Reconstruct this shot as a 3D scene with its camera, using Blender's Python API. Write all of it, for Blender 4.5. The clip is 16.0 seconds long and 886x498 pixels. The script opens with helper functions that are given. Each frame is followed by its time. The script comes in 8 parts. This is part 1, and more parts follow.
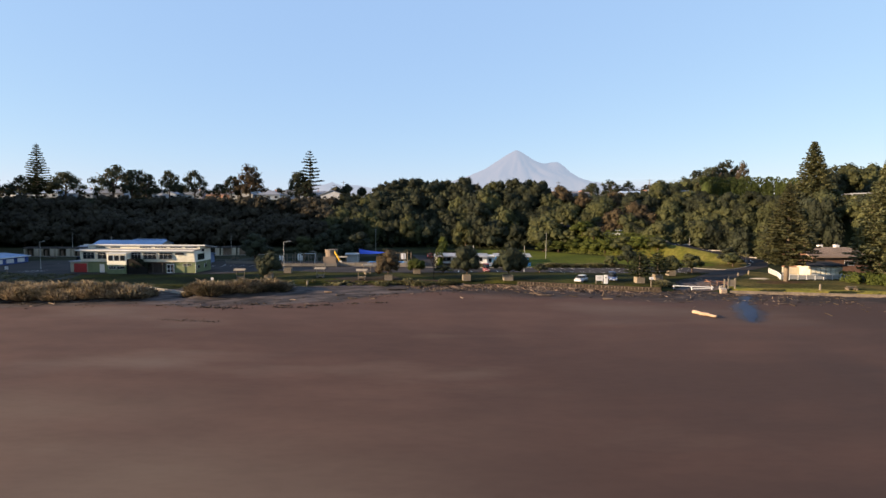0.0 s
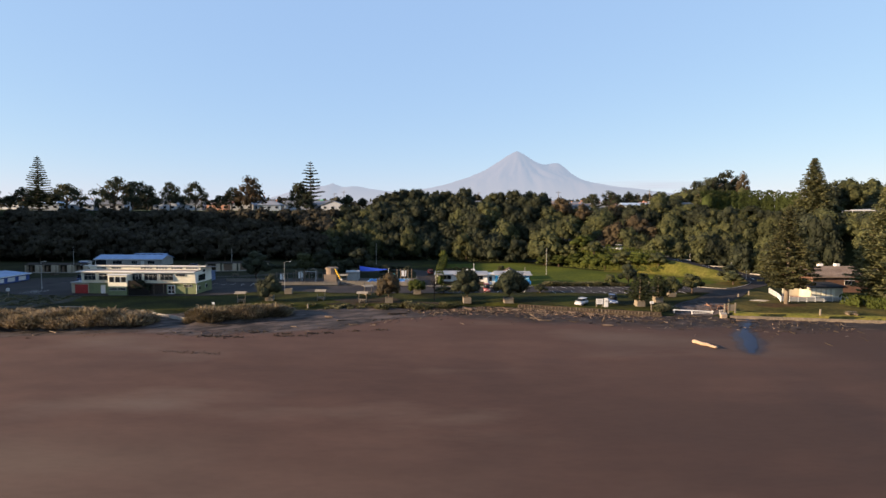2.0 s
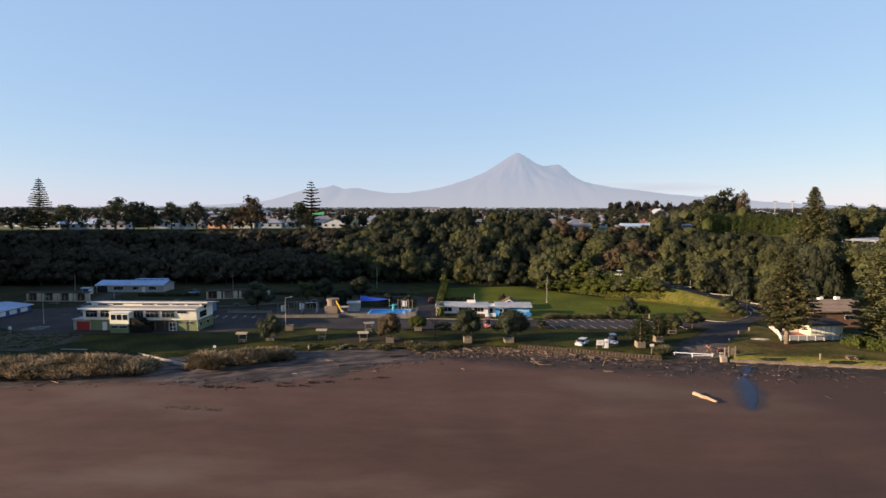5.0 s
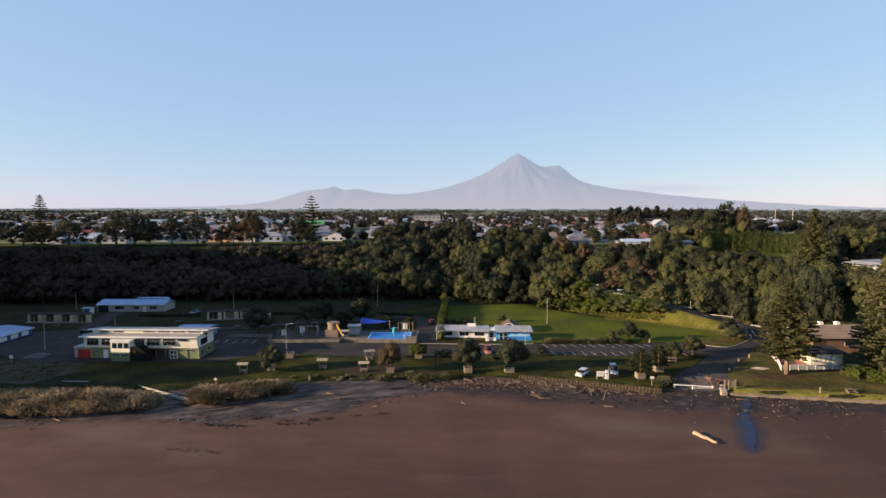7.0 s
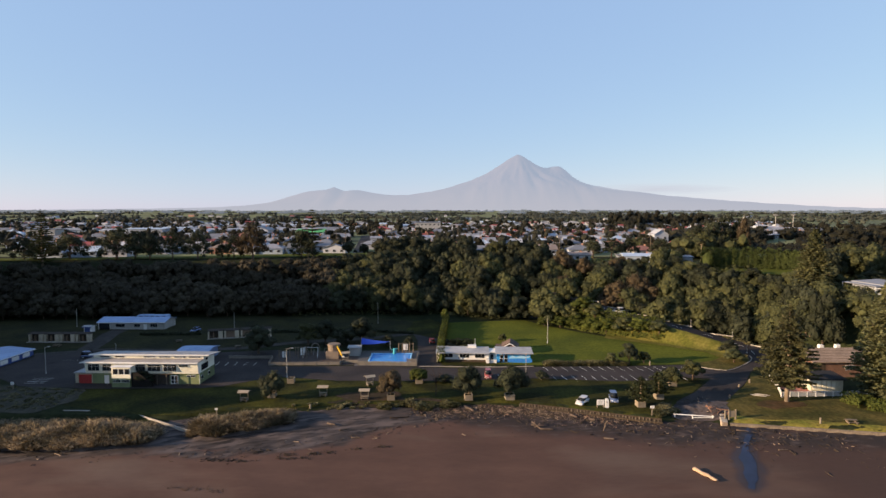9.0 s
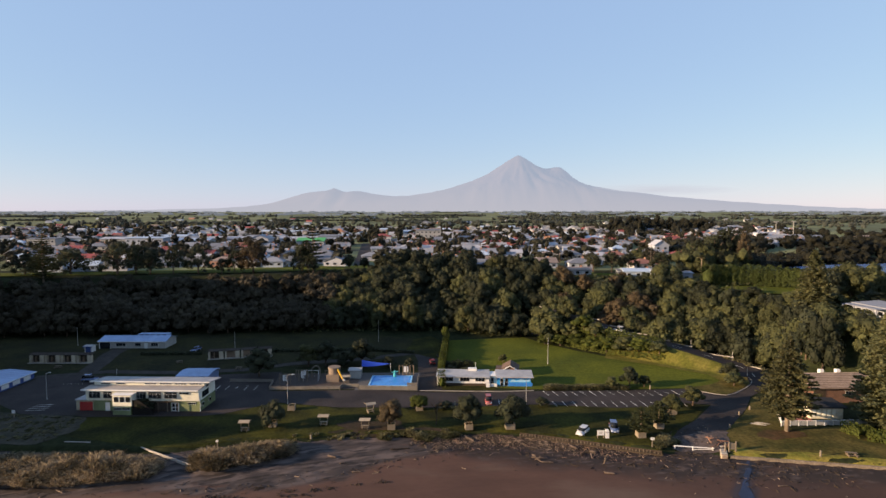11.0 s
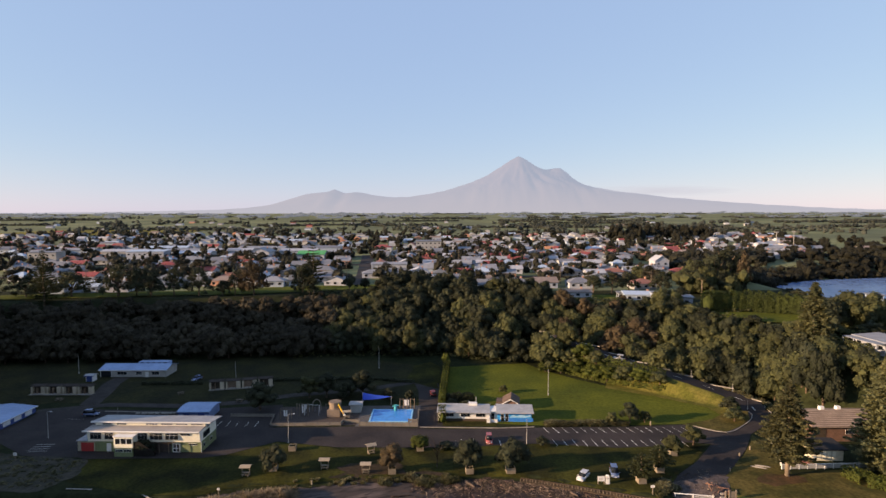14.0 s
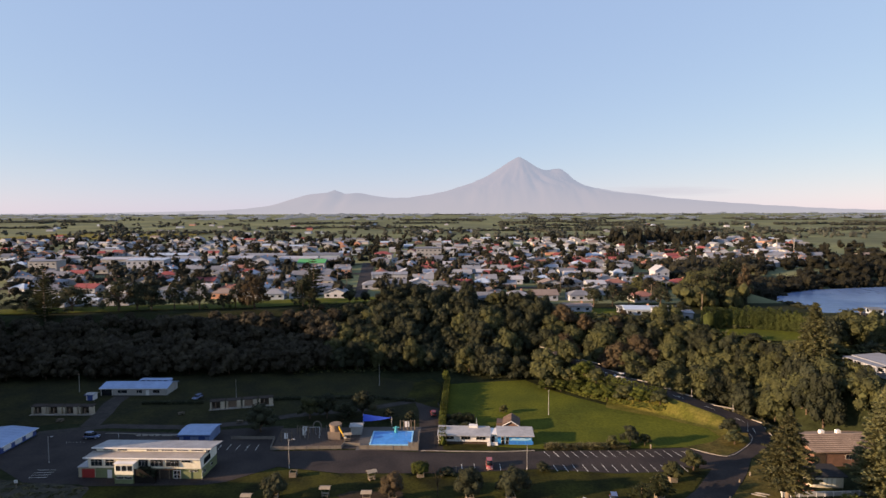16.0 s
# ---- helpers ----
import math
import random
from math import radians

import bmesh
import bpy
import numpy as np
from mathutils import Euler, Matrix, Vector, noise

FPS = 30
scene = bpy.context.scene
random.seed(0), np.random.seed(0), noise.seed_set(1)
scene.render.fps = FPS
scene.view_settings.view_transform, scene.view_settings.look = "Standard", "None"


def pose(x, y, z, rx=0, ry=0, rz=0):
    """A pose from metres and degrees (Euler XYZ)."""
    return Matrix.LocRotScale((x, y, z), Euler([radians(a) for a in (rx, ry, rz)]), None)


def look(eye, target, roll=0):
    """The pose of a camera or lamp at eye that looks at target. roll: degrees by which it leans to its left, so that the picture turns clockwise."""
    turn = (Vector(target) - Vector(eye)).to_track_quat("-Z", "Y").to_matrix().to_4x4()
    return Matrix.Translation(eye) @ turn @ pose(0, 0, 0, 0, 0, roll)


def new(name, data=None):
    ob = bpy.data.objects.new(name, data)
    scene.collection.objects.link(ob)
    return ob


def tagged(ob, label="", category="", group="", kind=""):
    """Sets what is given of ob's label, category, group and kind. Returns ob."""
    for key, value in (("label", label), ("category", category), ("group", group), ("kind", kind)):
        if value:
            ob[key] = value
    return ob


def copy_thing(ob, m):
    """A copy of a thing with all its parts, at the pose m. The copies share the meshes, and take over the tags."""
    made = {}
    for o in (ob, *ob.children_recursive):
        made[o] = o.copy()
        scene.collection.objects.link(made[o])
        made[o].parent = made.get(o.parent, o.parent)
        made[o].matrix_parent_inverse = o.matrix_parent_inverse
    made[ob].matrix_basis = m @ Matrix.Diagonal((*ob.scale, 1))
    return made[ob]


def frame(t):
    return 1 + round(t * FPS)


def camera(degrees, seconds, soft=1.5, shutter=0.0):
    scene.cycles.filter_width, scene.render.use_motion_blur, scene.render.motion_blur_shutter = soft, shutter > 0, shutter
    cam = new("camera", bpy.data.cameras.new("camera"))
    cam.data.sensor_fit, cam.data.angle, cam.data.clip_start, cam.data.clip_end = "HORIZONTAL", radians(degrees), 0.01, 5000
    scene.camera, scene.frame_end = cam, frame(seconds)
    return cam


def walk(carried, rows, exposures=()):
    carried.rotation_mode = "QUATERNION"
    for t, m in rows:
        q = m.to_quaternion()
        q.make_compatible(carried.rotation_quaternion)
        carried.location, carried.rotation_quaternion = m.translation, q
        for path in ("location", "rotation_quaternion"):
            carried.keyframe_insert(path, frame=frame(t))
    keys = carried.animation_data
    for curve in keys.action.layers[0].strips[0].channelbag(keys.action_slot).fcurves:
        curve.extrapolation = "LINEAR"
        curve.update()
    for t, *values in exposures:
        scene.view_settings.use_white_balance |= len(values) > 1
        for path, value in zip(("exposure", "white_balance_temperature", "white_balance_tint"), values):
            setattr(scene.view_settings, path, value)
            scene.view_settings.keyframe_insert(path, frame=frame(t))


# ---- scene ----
cam = camera(76.2, 16.0, soft=1.5)
# seconds, eye, yaw, pitch, roll of the climbing drone
PATH = [
    (0, (0.000, -0.547, 14.644), -0.149, -3.725, 0.220),
    (0.5, (0.001, -0.512, 15.697), -0.135, -3.711, 0.209),
    (1, (0.001, -0.475, 16.854), -0.122, -3.698, 0.197),
    (1.5, (0.001, -0.437, 18.096), -0.108, -3.686, 0.185),
    (2, (0.002, -0.397, 19.480), -0.095, -3.674, 0.174),
    (2.5, (0.002, -0.356, 20.814), -0.083, -3.663, 0.162),
    (3, (0.002, -0.314, 22.085), -0.070, -3.653, 0.150),
    (3.5, (0.003, -0.270, 23.519), -0.058, -3.643, 0.138),
    (4, (0.003, -0.225, 25.015), -0.046, -3.634, 0.127),
    (6.5, (0.004, 0.022, 32.947), 0.008, -3.597, 0.068),
    (7, (0.005, 0.075, 34.631), 0.018, -3.592, 0.057),
    (7.5, (0.005, 0.130, 36.198), 0.028, -3.587, 0.045),
    (8, (0.005, 0.186, 37.716), 0.037, -3.583, 0.033),
    (8.5, (0.006, 0.244, 39.188), 0.046, -3.579, 0.022),
    (9, (0.006, 0.303, 40.648), 0.055, -3.576, 0.010),
    (11.5, (0.008, 0.619, 48.828), 0.095, -3.570, -0.048),
    (12, (0.008, 0.686, 50.497), 0.102, -3.570, -0.060),
    (12.5, (0.008, 0.755, 52.141), 0.109, -3.571, -0.072),
    (13, (0.009, 0.825, 53.674), 0.115, -3.573, -0.083),
    (13.5, (0.009, 0.897, 55.399), 0.121, -3.576, -0.095),
    (14, (0.009, 0.970, 56.953), 0.127, -3.579, -0.107),
    (14.5, (0.009, 1.044, 58.519), 0.133, -3.582, -0.118),
    (15, (0.010, 1.120, 60.111), 0.138, -3.586, -0.130),
    (15.5, (0.010, 1.197, 61.690), 0.143, -3.591, -0.142),
    (16, (0.010, 1.275, 63.324), 0.148, -3.597, -0.153),
]

walk(cam, [(t, pose(*eye, 90 + pitch, 0, yaw) @ pose(0, 0, 0, 0, 0, roll)) for t, eye, yaw, pitch, roll in PATH],
     [(0.0, 1.87, 7000, 13), (3.0, 1.78, 7050, 14), (6.5, 1.70, 7100, 15), (9.0, 1.67, 7150, 15), (16.0, 1.69, 7600, 21)])

# ---- world and sun ----
SUN_FROM = Vector((-0.958, -0.265, 0.0)).normalized()
SUN_UP = radians(12.5)
world = bpy.data.worlds.new("sky_world")
scene.world = world
world.use_nodes = True
wn = world.node_tree.nodes
sky = wn.new("ShaderNodeTexSky")
sky.sky_type = "NISHITA"
sky.sun_disc = False
sky.sun_elevation = SUN_UP
sky.sun_rotation = math.atan2(SUN_FROM.x, SUN_FROM.y)
sky.altitude = 50
sky.air_density = 1.0
sky.dust_density = 0.15
sky.ozone_density = 3.6
wn["Background"].inputs["Strength"].default_value = 0.062
soften = wn.new("ShaderNodeHueSaturation")
soften.inputs["Saturation"].default_value = 1.0
world.node_tree.links.new(sky.outputs["Color"], soften.inputs["Color"])
veil = wn.new("ShaderNodeMix")
veil.data_type = "RGBA"
veil.inputs[0].default_value = 0.58
veil.inputs[7].default_value = (2.45, 3.35, 5.3, 1)
world.node_tree.links.new(soften.outputs["Color"], veil.inputs[6])
# the haze low down is rosy, the air overhead a clear blue
split, join = wn.new("ShaderNodeSeparateColor"), wn.new("ShaderNodeCombineColor")
world.node_tree.links.new(veil.outputs[2], split.inputs["Color"])
for band, power, gain, most in (("Red", 1.27, 0.772, 4.4), ("Green", 0.92, 1.077, 6.0), ("Blue", 0.5, 2.06, 6.0)):
    bend, scale, limit = wn.new("ShaderNodeMath"), wn.new("ShaderNodeMath"), wn.new("ShaderNodeMath")
    bend.operation, scale.operation, limit.operation = "POWER", "MULTIPLY", "MINIMUM"
    bend.inputs[1].default_value, scale.inputs[1].default_value, limit.inputs[1].default_value = power, gain, most
    world.node_tree.links.new(split.outputs[band], bend.inputs[0])
    world.node_tree.links.new(bend.outputs[0], scale.inputs[0])
    world.node_tree.links.new(scale.outputs[0], limit.inputs[0])
    world.node_tree.links.new(limit.outputs[0], join.inputs[band])
world.node_tree.links.new(join.outputs["Color"], wn["Background"].inputs["Color"])
sun_data = bpy.data.lights.new("sun", "SUN")
sun_data.energy = 3.6
sun_data.angle = radians(0.6)
sun_data.color = (1.0, 0.77, 0.53)
sun = new("sun", sun_data)
toward = Vector((SUN_FROM.x * math.cos(SUN_UP), SUN_FROM.y * math.cos(SUN_UP), math.sin(SUN_UP)))
sun.matrix_world = look(toward * 400, (0, 0, 0))

# ---- materials ----
def material(name, colour, rough=0.8, metal=0.0, grain=0.0, scale=3.0, dirt=0.0, dirt_scale=0.35, bump=0.0,
             second=None, island=0.0, objects=0.0, translucent=0.0, spec=0.15, stretch=(1, 1, 1)):
    """A surface with fine grain, broad stains, relief and, if asked, a shade of its own for each island or object."""
    m = bpy.data.materials.new(name)
    m.use_nodes = True
    nodes, links = m.node_tree.nodes, m.node_tree.links
    bsdf = nodes["Principled BSDF"]
    bsdf.inputs["Roughness"].default_value = rough
    bsdf.inputs["Metallic"].default_value = metal
    bsdf.inputs["Specular IOR Level"].default_value = spec
    geo = nodes.new("ShaderNodeNewGeometry")
    mapping = nodes.new("ShaderNodeMapping")
    mapping.inputs["Scale"].default_value = stretch
    links.new(geo.outputs["Position"], mapping.inputs["Vector"])

    def noise_tex(size, detail):
        n = nodes.new("ShaderNodeTexNoise")
        n.inputs["Scale"].default_value = size
        n.inputs["Detail"].default_value = detail
        links.new(mapping.outputs["Vector"], n.inputs["Vector"])
        return n

    def blend(kind, factor, a, b):
        mix = nodes.new("ShaderNodeMix")
        mix.data_type = "RGBA"
        mix.blend_type = kind
        for socket, value in ((mix.inputs[0], factor), (mix.inputs[6], a), (mix.inputs[7], b)):
            if isinstance(value, (float, int)):
                socket.default_value = value
            elif isinstance(value, tuple):
                socket.default_value = (*value, 1)
            else:
                links.new(value, socket)
        return mix.outputs[2]

    def ramp(socket, low, high, lo=0.0, hi=1.0):
        r = nodes.new("ShaderNodeMapRange")
        links.new(socket, r.inputs["Value"])
        for key, value in (("From Min", low), ("From Max", high), ("To Min", lo), ("To Max", hi)):
            r.inputs[key].default_value = value
        return r.outputs["Result"]

    out = colour
    if second is not None or dirt:
        broad = noise_tex(dirt_scale, 4)
        out = blend("MIX", ramp(broad.outputs["Fac"], 0.36, 0.64), out, second or tuple(c * (1 - dirt) for c in colour))
    if grain:
        fine = noise_tex(scale, 5)
        out = blend("MULTIPLY", 1.0, out, blend("MIX", ramp(fine.outputs["Fac"], 0.3, 0.7), (1 - grain,) * 3, (1 + grain,) * 3))
    if island:
        out = blend("MULTIPLY", 1.0, out, blend("MIX", geo.outputs["Random Per Island"], (1 - island,) * 3, (1 + island, 1 + island, 1 + island * 0.4)))
    if objects:
        info = nodes.new("ShaderNodeObjectInfo")
        out = blend("MULTIPLY", 1.0, out, blend("MIX", info.outputs["Random"], (1 - objects,) * 3, (1 + objects,) * 3))
    if isinstance(out, tuple):
        bsdf.inputs["Base Color"].default_value = (*out, 1)
    else:
        links.new(out, bsdf.inputs["Base Color"])
    if bump:
        relief = noise_tex(scale * 1.3, 6)
        b = nodes.new("ShaderNodeBump")
        b.inputs["Strength"].default_value = 0.6
        b.inputs["Distance"].default_value = bump
        links.new(relief.outputs["Fac"], b.inputs["Height"])
        links.new(b.outputs["Normal"], bsdf.inputs["Normal"])
    if translucent:
        thin = nodes.new("ShaderNodeBsdfTranslucent")
        mix = nodes.new("ShaderNodeMixShader")
        mix.inputs[0].default_value = translucent
        if isinstance(out, tuple):
            thin.inputs["Color"].default_value = (*out, 1)
        else:
            links.new(out, thin.inputs["Color"])
        links.new(bsdf.outputs[0], mix.inputs[1])
        links.new(thin.outputs[0], mix.inputs[2])
        links.new(mix.outputs[0], nodes["Material Output"].inputs["Surface"])
    return m


def sand_material():
    """Brown iron sand; dry and grey, littered and dark, or wet and glossy where the ground says so."""
    m = material("iron_sand", (0.096, 0.0540, 0.0398), 0.8, grain=0.11, scale=0.35, second=(0.063, 0.0352, 0.0268), dirt_scale=0.024, bump=0.02, stretch=(0.40, 1, 1), spec=0.12)
    nodes, links = m.node_tree.nodes, m.node_tree.links
    bsdf = nodes["Principled BSDF"]
    geo = nodes.new("ShaderNodeNewGeometry")
    stretch = nodes.new("ShaderNodeMapping")
    stretch.inputs["Scale"].default_value = (0.35, 1, 1)
    links.new(geo.outputs["Position"], stretch.inputs["Vector"])

    drifted = nodes.new("ShaderNodeMapping")
    drifted.vector_type = "TEXTURE"
    drifted.inputs["Scale"].default_value = (3.6, 1, 1)
    drifted.inputs["Rotation"].default_value = (0, 0, radians(20))
    links.new(geo.outputs["Position"], drifted.inputs["Vector"])

    def cloud(size, low, high, along_shore=False):
        n = nodes.new("ShaderNodeTexNoise")
        n.inputs["Scale"].default_value = size
        n.inputs["Detail"].default_value = 6
        links.new((drifted if along_shore else stretch).outputs["Vector"], n.inputs["Vector"])
        r = nodes.new("ShaderNodeMapRange")
        r.inputs["From Min"].default_value, r.inputs["From Max"].default_value = low, high
        links.new(n.outputs["Fac"], r.inputs["Value"])
        return r.outputs["Result"]

    def layer(key, under, colour, patch):
        a = nodes.new("ShaderNodeAttribute")
        a.attribute_name = key
        k = nodes.new("ShaderNodeMath")
        k.operation = "MULTIPLY"
        links.new(a.outputs["Fac"], k.inputs[0])
        links.new(patch, k.inputs[1])
        mix = nodes.new("ShaderNodeMix")
        mix.data_type = "RGBA"
        links.new(k.outputs[0], mix.inputs[0])
        links.new(under, mix.inputs[6])
        mix.inputs[7].default_value = (*colour, 1)
        return mix.outputs[2], a.outputs["Fac"]

    out = bsdf.inputs["Base Color"].links[0].from_socket
    streak = nodes.new("ShaderNodeMix")
    streak.data_type = "RGBA"
    links.new(cloud(0.060, 0.54, 0.70), streak.inputs[0])
    links.new(out, streak.inputs[6])
    streak.inputs[7].default_value = (0.122, 0.085, 0.065, 1)
    out = streak.outputs[2]
    out, _ = layer("tan", out, (0.138, 0.098, 0.071), cloud(0.05, 0.30, 0.58))
    out, _ = layer("damp", out, (0.053, 0.0325, 0.026), cloud(0.09, 0.22, 0.52))
    speck = nodes.new("ShaderNodeMix")
    speck.data_type = "RGBA"
    speck.blend_type = "MULTIPLY"
    links.new(cloud(1.7, 0.42, 0.62), speck.inputs[0])
    links.new(out, speck.inputs[6])
    speck.inputs[7].default_value = (0.94, 0.935, 0.935, 1)
    out = speck.outputs[2]
    out, _ = layer("dry", out, (0.046, 0.0375, 0.0350), cloud(0.33, 0.24, 0.40))
    out, _ = layer("dry", out, (0.098, 0.077, 0.070), cloud(0.50, 0.47, 0.62, True))
    out, _ = layer("dry", out, (0.024, 0.0205, 0.0195), cloud(0.95, 0.52, 0.62, True))
    out, _ = layer("litter", out, (0.0298, 0.023, 0.0207), cloud(0.25, 0.25, 0.42))
    out, _ = layer("litter", out, (0.066, 0.050, 0.045), cloud(1.1, 0.54, 0.66))
    one = nodes.new("ShaderNodeValue")
    one.outputs[0].default_value = 0.6
    out, wet = layer("wet", out, (0.0105, 0.0123, 0.0189), one.outputs[0])
    links.new(out, bsdf.inputs["Base Color"])
    gloss = nodes.new("ShaderNodeMapRange")
    gloss.inputs["To Min"].default_value, gloss.inputs["To Max"].default_value = 0.85, 0.40
    links.new(wet, gloss.inputs["Value"])
    links.new(gloss.outputs["Result"], bsdf.inputs["Roughness"])
    return m


SAND = sand_material()
DRY_SAND = material("dry_grey_sand", (0.1386, 0.1162, 0.1064), 0.95, grain=0.35, scale=1.1, second=(0.0784, 0.063, 0.0574), dirt_scale=0.22, bump=0.12,
                    stretch=(0.6, 1, 1))
DARK_SAND = material("dark_litter_sand", (0.056, 0.0462, 0.0448), 0.9, grain=0.4, scale=1.4, second=(0.0882, 0.07, 0.063), dirt_scale=0.16, bump=0.1)
EARTH = material("bush_floor", (0.0224, 0.0266, 0.0112), 0.95, grain=0.4, scale=0.8, second=(0.014, 0.0182, 0.0084), dirt_scale=0.1, bump=0.1, spec=0.05)
FARM = material("pasture", (0.150, 0.164, 0.082), 0.95, grain=0.25, scale=0.02, second=(0.096, 0.110, 0.066), dirt_scale=0.006, spec=0.05)
LAWN = material("mown_lawn", (0.0400, 0.0407, 0.0090), 0.95, grain=0.35, scale=1.6, second=(0.0146, 0.0159, 0.0060), dirt_scale=0.12, bump=0.05, spec=0.05)
WORN_LAWN = material("worn_lawn", (0.0874, 0.0690, 0.0218), 0.95, grain=0.35, scale=1.4, second=(0.0391, 0.0391, 0.0126), dirt_scale=0.20, bump=0.05, spec=0.05)
FIELD = material("sports_field", (0.078, 0.088, 0.0125), 0.95, grain=0.25, scale=1.4, second=(0.050, 0.062, 0.011), dirt_scale=0.07, bump=0.03, spec=0.05)
BANK_GRASS = material("bank_grass", (0.118, 0.103, 0.027), 0.95, grain=0.3, scale=1.6, second=(0.072, 0.074, 0.015), dirt_scale=0.25, bump=0.04, spec=0.05)
DRY_GRASS = material("yellowed_grass", (0.189, 0.147, 0.0364), 0.95, grain=0.3, scale=1.6, second=(0.112, 0.112, 0.0224), dirt_scale=0.25, bump=0.04, spec=0.05)
# shade over the camp is partly put into this darker grass colour
CAMP_SHADED = material("shaded_camp_grass", (0.0293, 0.0293, 0.0120), 0.95, grain=0.3, scale=1.2, second=(0.0186, 0.0193, 0.0106), dirt_scale=0.12, bump=0.03, spec=0.05)
ASPHALT = material("asphalt", (0.0238, 0.0206, 0.0206), 0.85, grain=0.22, scale=2.0, second=(0.0388, 0.0325, 0.0306), dirt_scale=0.13, bump=0.01, spec=0.12)
GRAVEL = material("gravel", (0.0504, 0.0448, 0.0406), 0.95, grain=0.3, scale=3.0, second=(0.0336, 0.0308, 0.028), dirt_scale=0.3, bump=0.03, spec=0.1)
CONCRETE = material("concrete", (0.3136, 0.287, 0.2492), 0.9, grain=0.15, scale=3, dirt=0.35, dirt_scale=0.6, bump=0.01)
PAINT_LINE = material("road_paint", (0.6776, 0.6776, 0.6328), 0.8, grain=0.25, scale=4, dirt=0.3, dirt_scale=1.0)
WHITE = material("white_paint", (0.6569, 0.6440, 0.6118), 0.6, grain=0.05, scale=2, dirt=0.12, dirt_scale=0.5)
CREAM = material("cream_weatherboard", (0.7056, 0.6741, 0.5418), 0.6, grain=0.05, scale=2, dirt=0.10, dirt_scale=0.4)
SAGE = material("sage_green_paint", (0.1568, 0.1848, 0.0924), 0.7, grain=0.08, scale=2, dirt=0.15, dirt_scale=0.4)
BLUE_PAINT = material("bright_blue_paint", (0.0322, 0.2954, 0.6552), 0.55, grain=0.1, scale=2, dirt=0.15, dirt_scale=0.6)
NAVY = material("navy_paint", (0.049, 0.084, 0.238), 0.5, grain=0.1, scale=2, dirt=0.2)
RED_PAINT = material("red_door_paint", (0.3276, 0.0378, 0.0322), 0.6, grain=0.1, scale=2, dirt=0.2)
ROOF_GREY = material("grey_steel_roof", (0.315, 0.3192, 0.3248), 0.55, 0.0, grain=0.1, scale=1.5, dirt=0.2, dirt_scale=0.3)
ROOF_BLUE = material("pale_blue_steel_roof", (0.2296, 0.3329, 0.5051), 0.5, grain=0.08, scale=1.5, dirt=0.15, dirt_scale=0.3)
ROOF_BROWN = material("brown_tile_roof", (0.1201, 0.0837, 0.0664), 0.85, grain=0.2, scale=2.0, dirt=0.25, dirt_scale=0.5, bump=0.02)
BRICK_BROWN = material("brown_brick", (0.1568, 0.0882, 0.0602), 0.9, grain=0.2, scale=4.0, dirt=0.2, dirt_scale=0.6, bump=0.01)
TIMBER = material("weathered_timber", (0.1568, 0.1246, 0.0924), 0.9, grain=0.25, scale=3.0, dirt=0.35, dirt_scale=1.0, bump=0.01, stretch=(1, 1, 3))
DRIFT = material("bleached_driftwood", (0.245, 0.182, 0.178), 0.9, grain=0.3, scale=2.5, dirt=0.4, dirt_scale=0.8, bump=0.02, island=0.85, spec=0.1)
DARK_WOOD = material("wet_dark_wood", (0.0448, 0.0336, 0.028), 0.9, grain=0.3, scale=3, island=0.4, spec=0.1)
BARK = material("bark", (0.1106, 0.0784, 0.056), 0.95, grain=0.35, scale=3.0, dirt=0.3, dirt_scale=1.0, bump=0.04)
PALE_BARK = material("pale_bark", (0.2212, 0.175, 0.1288), 0.95, grain=0.3, scale=3.0, dirt=0.3, dirt_scale=1.0, bump=0.03)
DARK_GLASS = material("window_glass", (0.0112, 0.014, 0.0168), 0.12, spec=0.3)
METAL = material("galvanised_steel", (0.4914, 0.5026, 0.5026), 0.45, 0.7, grain=0.1, scale=4)
POOL_WATER = material("pool_water", (0.0322, 0.2184, 0.5684), 0.12, grain=0.12, scale=0.8, dirt=0.1, bump=0.01)
LAKE_WATER = material("lake_water", (0.084, 0.147, 0.28), 0.25, grain=0.1, scale=0.2, bump=0.05)
WET_SAND = material("wet_stream_sand", (0.014, 0.021, 0.046), 0.45, grain=0.25, scale=0.5, bump=0.006, spec=0.25)
CLOTH_BLUE = material("blue_sail_cloth", (0.0210, 0.0630, 0.3570), 0.8, grain=0.1, scale=3)
YELLOW = material("yellow_plastic", (0.7, 0.42, 0.042), 0.4, grain=0.05, scale=3)
RUBBER = material("rubber", (0.028, 0.028, 0.028), 0.85)


def foliage(name, colour, second, shift=0.26, objects=0.25):
    return material(name, colour, 0.65, grain=0.25, scale=0.7, second=second, dirt_scale=0.18, island=shift, objects=objects, translucent=0.36, spec=0.08)


LEAF_DARK = foliage("pohutukawa_leaves", (0.0434, 0.0484, 0.0309), (0.0293, 0.0351, 0.0234))
LEAF_OLIVE = foliage("olive_leaves", (0.0822, 0.0865, 0.0399), (0.0541, 0.0605, 0.0313))
LEAF_GREEN = foliage("fresh_leaves", (0.0728, 0.0853, 0.0200), (0.0502, 0.0627, 0.0176))
LEAF_HEDGE = foliage("hedge_leaves", (0.0630, 0.0805, 0.0263), (0.0455, 0.0595, 0.0210))
LEAF_BROWN = foliage("rusty_leaves", (0.0812, 0.0602, 0.0392), (0.056, 0.0448, 0.0294))
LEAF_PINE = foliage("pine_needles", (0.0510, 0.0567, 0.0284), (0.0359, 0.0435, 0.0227))
